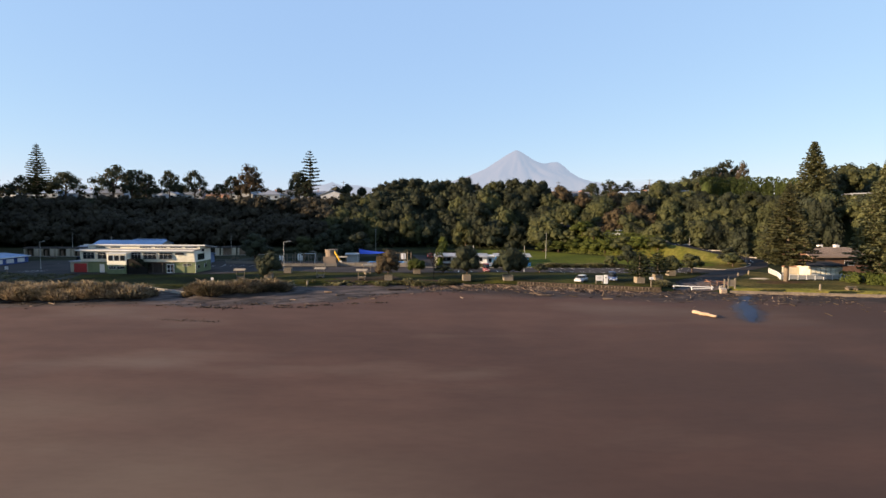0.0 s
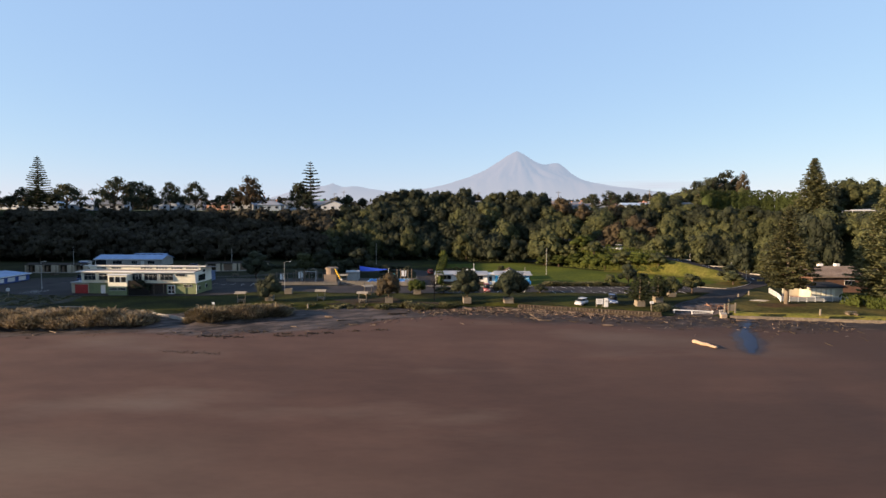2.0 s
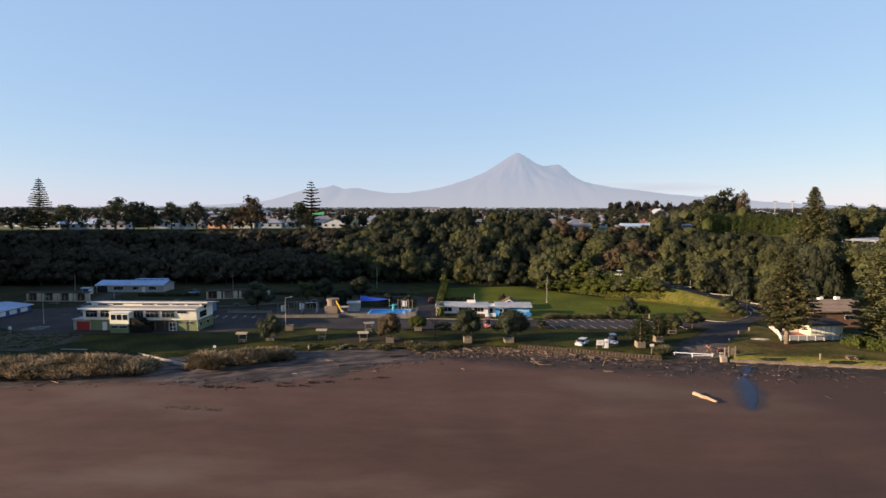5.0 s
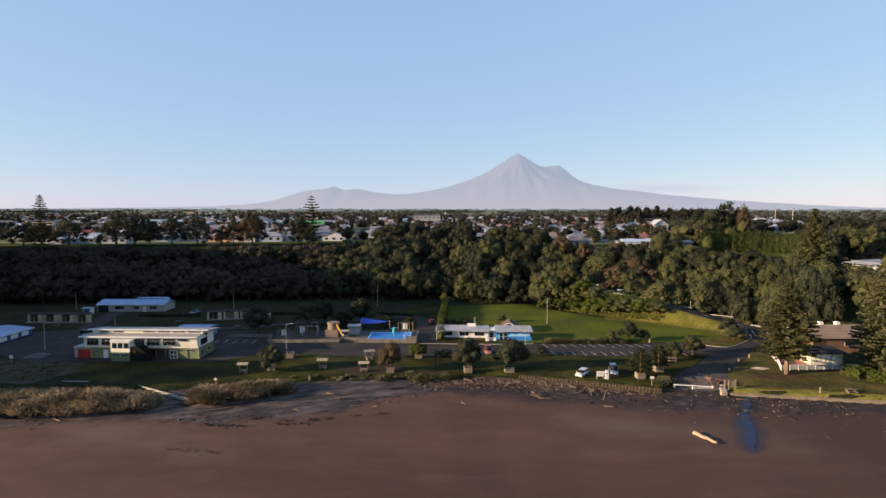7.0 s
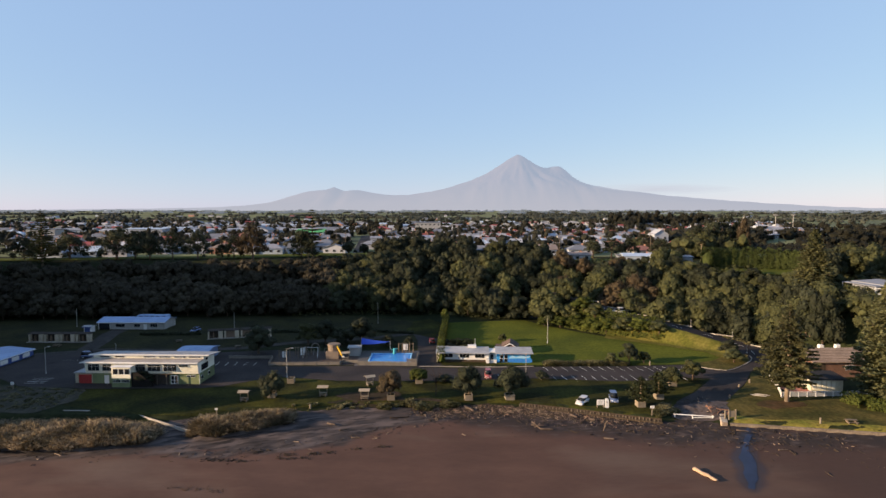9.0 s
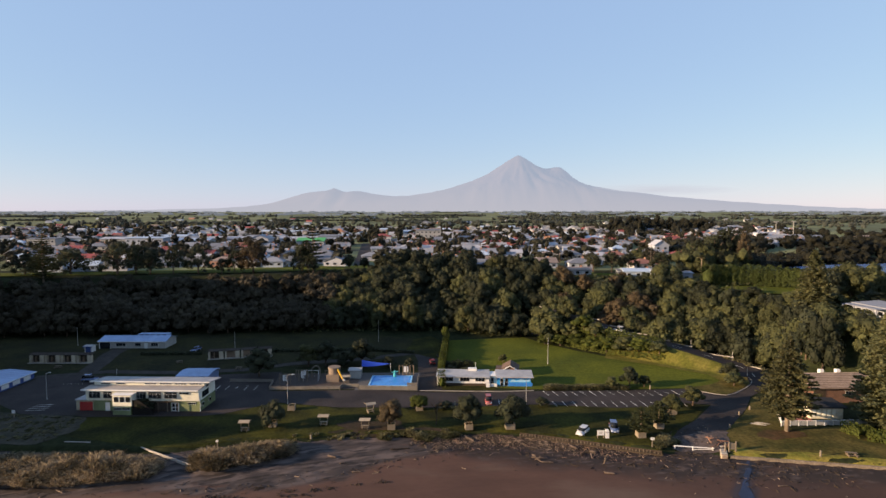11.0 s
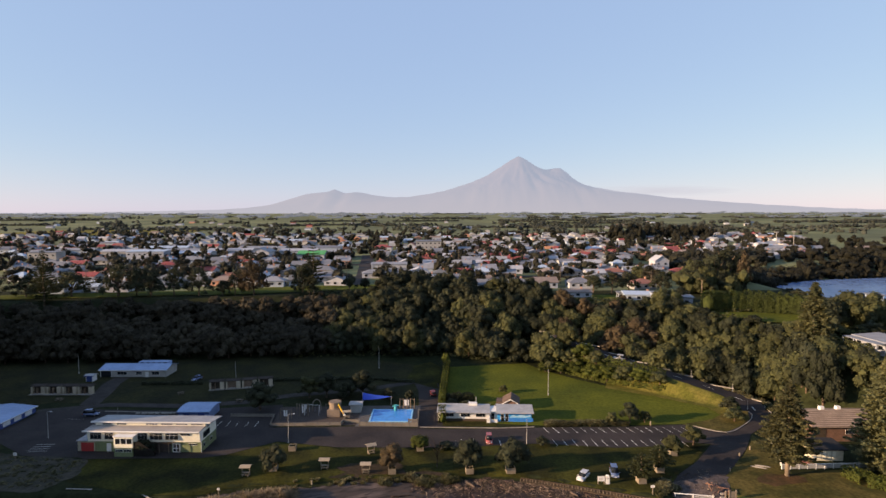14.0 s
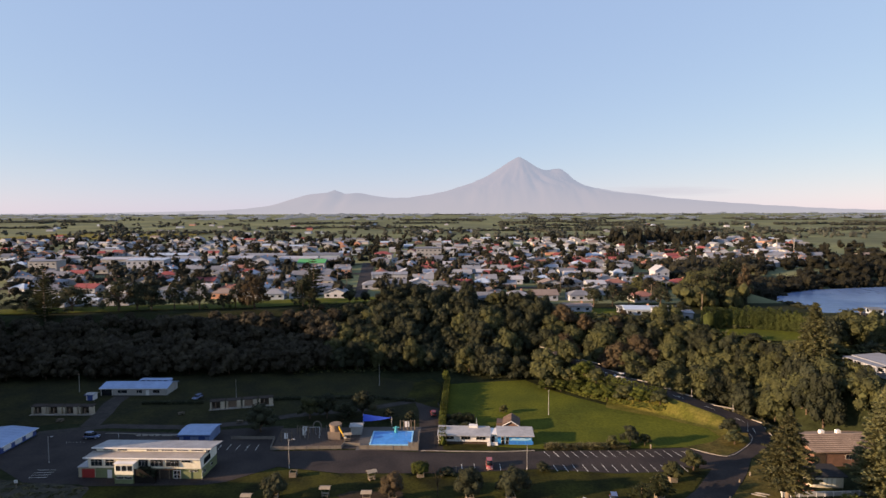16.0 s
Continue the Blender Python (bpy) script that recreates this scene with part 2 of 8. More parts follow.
# lit copy of the needles: sun on the pines is put into the colour
LEAF_PINE_SUNLIT = foliage("sunlit_pine_needles", (0.1435, 0.1435, 0.0718), (0.0897, 0.0987, 0.0538))
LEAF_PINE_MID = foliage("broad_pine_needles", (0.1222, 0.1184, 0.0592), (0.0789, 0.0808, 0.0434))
# haze over the distance is put into a paler, bluer leaf colour
LEAF_FAR_HAZE = foliage("far_trees_haze", (0.0672, 0.0756, 0.0672), (0.0532, 0.0602, 0.056))
# fill light on the shaded hillside is put into a lighter leaf colour
LEAF_SHADE_LIFT = foliage("shade_lifted_leaves", (0.0601, 0.0525, 0.0376), (0.0494, 0.0439, 0.0322), 0.15)
LEAF_TOWN = foliage("garden_leaves", (0.034, 0.034, 0.026), (0.025, 0.026, 0.021))
TUSSOCK = foliage("dune_grass", (0.310, 0.236, 0.180), (0.085, 0.068, 0.048), 0.6, 0.1)
FLAX = foliage("grey_flax", (0.161, 0.1456, 0.098), (0.063, 0.0658, 0.0378), 0.65, 0.2)

# ---- helpers for building ----
def thing(name, label, category, m=None, group="", kind=""):
    ob = new(name)
    ob.empty_display_size = 0.2
    if m is not None:
        ob.matrix_basis = m
    return tagged(ob, label, category, group, kind)


def mesh_of(name, bm, *mats, smooth=False):
    me = bpy.data.meshes.new(name)
    bm.to_mesh(me)
    bm.free()
    for m in mats:
        me.materials.append(m)
    if smooth:
        me.shade_smooth()
    return me


def part(name, bm, mat, parent, label="", smooth=False):
    me = bm if isinstance(bm, bpy.types.Mesh) else mesh_of(name, bm, mat, smooth=smooth)
    ob = new(name, me)
    ob.parent = parent
    if label:
        ob["label"] = label
    return ob


def solo(name, bm, mat, label, category, m=None, group="", kind="", smooth=False):
    me = bm if isinstance(bm, bpy.types.Mesh) else mesh_of(name, bm, mat, smooth=smooth)
    ob = new(name, me)
    if m is not None:
        ob.matrix_basis = m
    return tagged(ob, label, category, group, kind)


def box(lo, hi, bm=None, bevel=0.0, turn=None):
    """A box between two corners, added to bm."""
    bm = bm or bmesh.new()
    m = Matrix.Translation([(a + b) / 2 for a, b in zip(lo, hi)]) @ (turn or Matrix()) @ Matrix.Diagonal([b - a for a, b in zip(lo, hi)] + [1])
    made = bmesh.ops.create_cube(bm, size=1, matrix=m)["verts"]
    if bevel:
        edges = list({e for v in made for e in v.link_edges})
        bmesh.ops.bevel(bm, geom=edges, offset=bevel, segments=1, affect="EDGES")
    return bm


def prism(outline, axis, lo, hi, bm=None):
    """An outline in two axes pulled along the third: axis 'y' takes (x, z), 'x' takes (y, z), 'z' takes (x, y)."""
    bm = bm or bmesh.new()
    put = {"y": lambda p, v: (p[0], v, p[1]), "x": lambda p, v: (v, p[0], p[1]), "z": lambda p, v: (p[0], p[1], v)}[axis]
    a = [bm.verts.new(put(p, lo)) for p in outline]
    b = [bm.verts.new(put(p, hi)) for p in outline]
    faces = [bm.faces.new(a), bm.faces.new(b[::-1])]
    n = len(outline)
    faces += [bm.faces.new((a[i], b[i], b[(i + 1) % n], a[(i + 1) % n])) for i in range(n)]
    bmesh.ops.recalc_face_normals(bm, faces=faces)
    return bm


def rod(a, b, r0, r1=None, bm=None, sides=8):
    bm = bm or bmesh.new()
    a, b = Vector(a), Vector(b)
    d = b - a
    m = Matrix.Translation((a + b) / 2) @ d.to_track_quat("Z", "Y").to_matrix().to_4x4()
    bmesh.ops.create_cone(bm, cap_ends=True, segments=sides, radius1=r0, radius2=r0 if r1 is None else r1, depth=d.length, matrix=m)
    return bm


def tube(points, r, sides=8):
    """One swept round bar through the points."""
    bm = bmesh.new()
    points = [Vector(p) for p in points]
    rings = []
    for i, p in enumerate(points):
        d = points[min(i + 1, len(points) - 1)] - points[max(i - 1, 0)]
        m = d.to_track_quat("Z", "Y").to_matrix()
        rings.append([bm.verts.new(p + m @ Vector((r * math.cos(6.2832 * k / sides), r * math.sin(6.2832 * k / sides), 0))) for k in range(sides)])
    for a, b in zip(rings, rings[1:]):
        for k in range(sides):
            bm.faces.new((a[k], a[(k + 1) % sides], b[(k + 1) % sides], b[k]))
    bm.faces.new(rings[0][::-1])
    bm.faces.new(rings[-1])
    bmesh.ops.recalc_face_normals(bm, faces=bm.faces[:])
    return bm


def smooth_step(v):
    v = min(1.0, max(0.0, v))
    return v * v * (3 - 2 * v)


def along(line, x):
    """A height or distance read off a line of (x, value) corners."""
    if x <= line[0][0]:
        return line[0][1]
    for (x0, v0), (x1, v1) in zip(line, line[1:]):
        if x <= x1:
            return v0 + (v1 - v0) * (x - x0) / (x1 - x0)
    return line[-1][1]


# ---- the lie of the land ----
SHORE = [(-130, 113), (-56, 111), (-43, 115.5), (-30, 117), (-19, 120), (0, 120), (9, 121.5), (17, 120), (26, 117), (43, 110.6), (50, 112),
         (56, 109.2), (64, 107.8), (84, 104), (130, 96)]
TOE = [(-260, 196), (-190, 207), (-100, 217), (-40, 222), (0, 223), (20, 212), (34, 222), (46, 216), (56, 205), (63, 197), (70, 192.5), (79, 186), (88, 179.5), (96, 174), (105, 170),
       (113, 166), (126, 158), (160, 148), (260, 125)]
BROW = [(-260, 222), (-190, 237), (-124, 250), (-94, 253), (-61, 264), (-32, 270), (0, 262), (21, 254), (50, 238), (75, 232), (95, 212), (106, 194), (116, 180), (126, 175),
        (160, 168), (260, 150)]

# headland beyond the beach's west end, unseen: height along y shaped for its shade
HEADLAND = [(86, 0), (92, 6), (95, 12), (98, 20), (104, 21.5), (109, 19.0), (114, 16), (120, 21), (128, 32), (147, 42), (170, 46), (190, 48), (211, 46), (227, 33), (245, 22), (258, 12)]


def ground_z(x, y):
    shore = along(SHORE, x)
    if y < shore:
        z = -0.95 - 0.042 * (shore - y) if y > shore - 160 else -7.67
    else:
        ramp = 1 - smooth_step((abs(x - 51) - 3.0) / 2.5)
        z = -0.95 * max(1 - smooth_step((y - shore) / 1.8), ramp * (1 - smooth_step((y - shore) / 12)))
        z += -0.3 * (1 - smooth_step((y - shore) / 9)) * (1 - ramp)
    if y > 150:
        z += 0.8 * smooth_step((y - 150) / 50)
    toe, brow = along(TOE, x), along(BROW, x)
    if y > toe:
        z += 19.2 * smooth_step((y - toe) / (brow - toe))
    if y > 260:
        z += (y - 260) * 0.0108
    if x < -70 and 60 < y < 260:
        z += max(0.0, along(HEADLAND, y) - z) * smooth_step((-(0.80 * y + 20) - x) / 28)
    if x > 155 and 238 < y < 410:
        z -= 8.5 * smooth_step((x - 162) / 12) * smooth_step((y - 244) / 8) * smooth_step((398 - y) / 14)
    if x > 100 and 135 < y < 195:
        z = max(z, 16.6 * smooth_step((27 - math.hypot((x - 131) / 1.25, y - 166)) / 15))
    if x > 40 and 140 < y < 235:
        z += road_rise(x, y, z)
    return z


UPHILL = [(70.0, 146.0, 0.0), (82, 151, 0.1), (88, 157, 0.5), (89.5, 163.5, 1.2), (86.3, 169.3, 2.0), (77.2, 176.6, 4.1), (72, 181.3, 5.0), (66.2, 186, 5.8), (59.5, 192, 6.9), (53, 199.5, 8.2), (45.5, 209, 9.8), (35, 219, 11.4)]


def road_rise(x, y, z):
    """Benches the climbing road into the slope."""
    best = None
    for (x0, y0, z0), (x1, y1, z1) in zip(UPHILL, UPHILL[1:]):
        dx, dy = x1 - x0, y1 - y0
        u = min(1, max(0, ((x - x0) * dx + (y - y0) * dy) / (dx * dx + dy * dy)))
        d = math.hypot(x - x0 - u * dx, y - y0 - u * dy)
        if best is None or d < best[0]:
            best = (d, z0 + u * (z1 - z0))
    d, level = best
    return (level - z) * (1 - smooth_step((d - 3.8) / 4.6))


def steps(stops):
    out = []
    for (a, b, step) in stops:
        n = max(1, round((b - a) / step))
        out += [a + (b - a) * i / n for i in range(n)]
    return out + [stops[-1][1]]


def wobble(x, y, size):
    return noise.noise(Vector((x / size, y / size, 1.3))) + 0.5 * noise.noise(Vector((x / size * 2.7, y / size * 2.7, 4.1)))


def dry_sand(x, y):
    low = along([(-130, 93), (-74, 92), (-58, 96), (-38, 95), (-19, 101), (-8, 108), (4, 113), (10, 122)], x)
    return smooth_step((y - low + 2.2 * wobble(x, y, 9)) / 3.0) * (1 - smooth_step((x - 2) / 10)) if y < 125 else 0.0


def littered_sand(x, y):
    low = along([(-12, 121), (-2, 113), (8, 107), (24, 103), (44, 99), (60, 97), (84, 95), (130, 87)], x)
    return smooth_step((y - low + 2.5 * wobble(x, y, 8)) / 5.0) * smooth_step((x + 8) / 10) if y < 125 else 0.0


def tan_sand(x, y):
    """The drier, yellower sand low on the western beach."""
    return smooth_step((66 - y + 8 * wobble(x, y, 25)) / 40) * (1 - smooth_step((x + 14 + 8 * wobble(x, y, 20)) / 34))


def damp_sand(x, y):
    return smooth_step((x + 30 + (62 - y) * 0.7 + 14 * wobble(x, y, 30)) / 85)


STREAM = [(59.4, 108.0, 0.5), (57.0, 103.8, 1.0), (54.4, 100.0, 0.9), (52.4, 96.0, 1.8), (51.0, 92.2, 1.9), (49.6, 88.8, 1.3), (48.0, 85.6, 0.5)]


def wet_sand(x, y):
    best = 9.0
    for (xa, ya, wa), (xb, yb, wb) in zip(STREAM, STREAM[1:]):
        u = min(1, max(0, ((x - xa) * (xb - xa) + (y - ya) * (yb - ya)) / ((xb - xa) ** 2 + (yb - ya) ** 2)))
        best = min(best, math.hypot(x - xa - u * (xb - xa), y - ya - u * (yb - ya)) - wa - (wb - wa) * u)
    return 1 - smooth_step((best + 0.2 + 0.7 * wobble(x, y, 3)) / 1.5)


def sand_relief(x, y):
    """Trodden and wind-blown unevenness of the upper beach."""
    k = max(dry_sand(x, y), littered_sand(x, y))
    if k <= 0 or y > along(SHORE, x):
        return 0.0
    u, v = x * 0.94 + y * 0.34, y * 0.94 - x * 0.34
    return k * (0.15 * noise.noise(Vector((u * 0.16, v * 0.55, 7.0))) + 0.15 * noise.noise(Vector((u * 0.45, v * 1.0, 2.0))) + 0.09 * noise.noise(Vector((x * 1.3, y * 1.4, 5.0))))


def build_ground():
    xs = steps([(-5200, -1200, 400), (-1200, -300, 60), (-300, -180, 8), (-180, -66, 2.0), (-66, -14, 0.9), (-14, 36, 1.6), (36, 70, 0.8), (70, 96, 1.0), (96, 180, 2.0), (180, 320, 5), (320, 460, 14), (460, 1200, 60), (1200, 5200, 400)])
    ys = steps([(-400, -40, 40), (-40, 80, 5), (80, 104, 0.8), (104, 124, 0.5), (124, 150, 2.0), (150, 200, 1.0), (200, 280, 2.0), (280, 400, 6), (400, 1000, 30), (1000, 4900, 300)])
    verts = [(x, y, ground_z(x, y) + (0.10 * noise.noise(Vector((x * 0.11, y * 0.17, 0))) * smooth_step((98 - y) / 12)) + sand_relief(x, y)) for y in ys for x in xs]
    nx = len(xs)
    faces, slots = [], []
    for j in range(len(ys) - 1):
        for i in range(nx - 1):
            a = j * nx + i
            faces.append((a, a + 1, a + nx + 1, a + nx))
            x, y = (xs[i] + xs[i + 1]) / 2, (ys[j] + ys[j + 1]) / 2
            slots.append(0 if y < along(SHORE, x) + 0.4 else (1 if y < 270 else 2))
    me = bpy.data.meshes.new("ground")
    me.from_pydata(verts, [], faces)
    for m in (SAND, EARTH, FARM):
        me.materials.append(m)
    me.polygons.foreach_set("material_index", slots)
    me.shade_smooth()
    # how dry, how littered and how wet the sand is
    for key, rule in (("dry", dry_sand), ("tan", tan_sand), ("litter", littered_sand), ("wet", wet_sand), ("damp", damp_sand)):
        layer = me.attributes.new(key, "FLOAT", "POINT")
        layer.data.foreach_set("value", [rule(v[0], v[1]) for v in verts])
    return solo("ground", me, None, "dark brown iron-sand beach rising to grassy coastal flats", "ground", kind="structure")


build_ground()


def sheet(name, outline, mat, lift, label, category, cell=2.0, level=None, kind="structure", ragged=0.0):
    """A thin covering of the ground inside an outline, draped over it."""
    pts = []
    n = len(outline)
    for i in range(n):
        a, b = Vector((*outline[i], 0)), Vector((*outline[(i + 1) % n], 0))
        k = max(1, int((b - a).length / (1.5 if ragged else 1000)))
        side = Vector((-(b - a).y, (b - a).x, 0)).normalized()
        for q in range(k):
            p = a.lerp(b, q / k)
            pts.append(p + side * ragged * (noise.noise(Vector((p.x * 0.35, p.y * 0.35, 3.1))) + 0.5 * noise.noise(Vector((p.x * 1.3, p.y * 1.3, 7.7)))))
    bm = bmesh.new()
    face = bm.faces.new([bm.verts.new((p.x, p.y, 0)) for p in pts])
    face.normal_update()
    bmesh.ops.triangulate(bm, faces=[face], ngon_method="EAR_CLIP")
    lo = [min(p[i] for p in pts) for i in (0, 1)]
    hi = [max(p[i] for p in pts) for i in (0, 1)]
    for axis in (0, 1):
        v = math.ceil(lo[axis] / cell) * cell
        while v < hi[axis]:
            co, no = [0, 0, 0], [0, 0, 0]
            co[axis], no[axis] = v, 1
            bmesh.ops.bisect_plane(bm, geom=bm.verts[:] + bm.edges[:] + bm.faces[:], plane_co=co, plane_no=no)
            v += cell
    for f in bm.faces:
        f.normal_update()
        if f.normal.z < 0:
            f.normal_flip()
    for v in bm.verts:
        v.co.z = (ground_z(v.co.x, v.co.y) if level is None else level) + lift
    return solo(name, bm, mat, label, category, kind=kind, smooth=True)


bank = [(x + w * 0.62, y, w) for x, y, w in STREAM], [(x - w * 0.62, y, w) for x, y, w in STREAM]
sheet("stream_water", [(x, y) for x, y, w in bank[0]] + [(x, y) for x, y, w in bank[1][::-1]], WET_SAND, 0.05, "shallow dark blue stream running over the beach", "water", cell=1.0, ragged=0.6)

# grass and hard surfaces
sheet("front_lawn", [(-92, 121), (-60, 112.5), (-52, 113.2), (-43, 116.6), (-30, 118.2), (-19, 121), (0, 121.2), (9, 122.4), (17, 120.8), (26, 118), (43, 111.4), (46.5, 116), (52, 122), (57, 127), (64, 136),
      (60, 138.2), (55, 136), (42, 135), (24, 137.6), (0, 135.2), (-26, 135.4), (-42, 139), (-52, 131), (-57, 129.4), (-84, 129)], LAWN, 0.05, "mown seaside lawn in low sun", "lawn", ragged=0.35)
sheet("beach_lawn", [(56.5, 109.8), (64, 108.5), (84, 104.7), (130, 97), (130, 118), (104, 120), (90, 122), (76, 121.5), (80, 136), (79, 143), (73, 134), (66, 126), (59, 118)],
      WORN_LAWN, 0.05, "worn seaside lawn behind a low concrete edge", "lawn", ragged=0.35)
sheet("sand_lawn_edge", [(56.5, 109.7), (64, 108.4), (84, 104.6), (130, 96.9), (130, 100), (84, 107), (72, 110), (64, 110.3), (58, 113)], DRY_GRASS, 0.075, "yellowed sandy grass along the sea wall", "grass", ragged=0.5)
sheet("sports_field", [(5, 152), (27, 149.6), (50, 150), (66, 150.6), (74, 153.6), (78.5, 158), (78, 163.5), (70, 169.8), (61.5, 176.2), (53, 182.5), (45, 189.5), (36, 200), (30, 210), (18, 208), (2, 205), (0, 180)],
      FIELD, 0.05, "bright green sports field of mown grass", "field", ragged=0.3)
sheet("field_bank_grass", [(52, 180.5), (60, 175.5), (69, 169.5), (77, 163), (77.6, 158), (80.5, 157), (85.4, 161), (85.0, 164.6), (82.6, 168), (74.6, 174.4), (69.4, 179), (64, 183.2), (55, 188.4)], BANK_GRASS, 0.16, "rough yellow-green grass bank below the road", "grass", cell=1.0, ragged=0.4)
sheet("camp_lawn", [(-150, 150), (-118, 168), (-78, 165), (-52, 172), (-28, 168), (-6, 172), (-2, 204), (-40, 221), (-100, 216), (-190, 206), (-190, 180)], CAMP_SHADED, 0.05, "camp ground lawn with shade put into its dull green", "lawn", ragged=0.3)
# sunlight beside the drive is put in as a brighter grass patch
sheet("drive_lawn", [(-13, 188), (-2, 180), (-1.4, 205), (-5, 212), (-11, 207)], LAWN, 0.085, "patch of camp lawn beside the drive painted as sunlit", "lawn", ragged=0.6)
sheet("main_road", [(-118, 143), (-100, 131), (-86, 130), (-84, 129.2), (-57, 129.6), (-52, 131.2), (-42, 139.2), (-26, 135.6), (0, 135.4), (24, 137.8), (24.5, 148), (2, 147.2), (-7, 147.8), (-23, 149.2),
      (-46, 148.4), (-48, 166), (-78, 161), (-116, 163)], ASPHALT, 0.06, "grey asphalt beachfront road and yard", "road")
sheet("car_park", [(24, 137.8), (42, 135.2), (55, 136.2), (60, 138.4), (66, 137.5), (57.5, 127), (52, 122), (47.5, 117), (48.5, 113), (55, 113), (59, 118), (66, 126), (73, 134.5), (79, 143.5), (88, 151),
      (92.5, 158), (86, 158.5), (82, 156.5), (70, 150.6), (50, 148.8), (27, 148.4), (24.5, 148)], ASPHALT, 0.065, "asphalt car park and beach access road", "road")


def ribbon(name, line, wide, mat, lift, label, category):
    """A strip of road along a line."""
    left, right = [], []
    for i, p in enumerate(line):
        a, b = Vector(line[max(0, i - 1)][:2]), Vector(line[min(len(line) - 1, i + 1)][:2])
        n = Vector((-(b - a).y, (b - a).x)).normalized() * wide / 2
        left.append((p[0] + n.x, p[1] + n.y))
        right.append((p[0] - n.x, p[1] - n.y))
    return sheet(name, left + right[::-1], mat, lift, label, category)


ribbon("hill_road", UPHILL[2:], 7.0, ASPHALT, 0.07, "asphalt road climbing the wooded hill", "road")
ribbon("camp_drive", [(-3.5, 148), (-3.8, 165), (-4.5, 178), (-7, 190)], 7.5, ASPHALT, 0.075, "narrow asphalt drive into the camp", "road")
ribbon("camp_track", [(-118, 160.5), (-100, 166), (-78, 165), (-60, 168), (-48, 174), (-24, 180), (-8, 188)], 3.2, GRAVEL, 0.08, "pale gravel track through the camp", "track")
ribbon("office_drive", [(-106, 166), (-108, 176), (-110.5, 185), (-111, 192)], 5.5, GRAVEL, 0.085, "gravel drive up to the camp office", "track")
sheet("clifftop_lawn", [(-200, 240), (-145, 249.5), (-124, 254), (-94, 257), (-61, 267.5), (-32, 274), (-30, 290), (-60, 286), (-112, 270.5), (-160, 262), (-210, 253)], FIELD, 0.4, "narrow clifftop lawn", "lawn", cell=3)
sheet("clifftop_meadow", [(45, 240), (75, 234), (92, 226), (88, 246), (78, 253), (52, 256)], FIELD, 0.4, "clifftop meadow of mown grass", "lawn", cell=3)
sheet("hedged_meadow", [(96, 208), (97, 200), (103, 193), (112, 189), (121, 187), (126, 193), (127, 203), (112, 209)], FIELD, 0.4, "hedged lawn above the slope", "lawn", cell=3)
sheet("lake", [(172, 250), (420, 250), (440, 386), (360, 380), (291, 372), (238, 360), (213, 347), (191, 327), (178, 300), (172, 272)], LAKE_WATER, 0.0, "still blue-grey lake", "water", cell=30, level=14.3)


# ---- the volcano far off ----
def mountain_z(x, y):
    dx, dy = x - 606, (y - 4640) * 1.25
    r = math.hypot(dx, dy)
    side = 0.5 + 0.5 * dx / (r + 1)
    z = 51 + 391 / (1 + (r / (441 - 41 * side)) ** 1.43) + 32 * math.exp(-r / 415) + 5 * math.exp(-(r / 40) ** 2)
    # the shoulder peak, the long right-hand skirt and the lower range
    z += 74 * math.exp(-((x - 950) / 100) ** 2 - ((y - 4640) / 200) ** 2)
    z += 66 * math.exp(-((x - 1430) / 1256) ** 2 - ((y - 4640) / 900) ** 2)
    dx2 = x + 936
    r2 = math.hypot(dx2, (y - 4600) * 1.4)
    z += 120 / (1 + (r2 / (380 if dx2 < 0 else 420)) ** 3.4) + 30 * math.exp(-math.hypot(x + 900, y - 4640) / 45)
    z -= 14 * math.exp(-((x + 795) / 45) ** 2)
    ang = math.atan2(dy, dx)
    gully = noise.fractal(Vector((math.cos(ang) * 6, math.sin(ang) * 6, r * 0.003)), 0.8, 2.1, 5)
    return z + gully * 15 * smooth_step(r / 220) * smooth_step((1500 - r) / 900) + 5 * noise.noise(Vector((x * 0.009, y * 0.009, 0)))


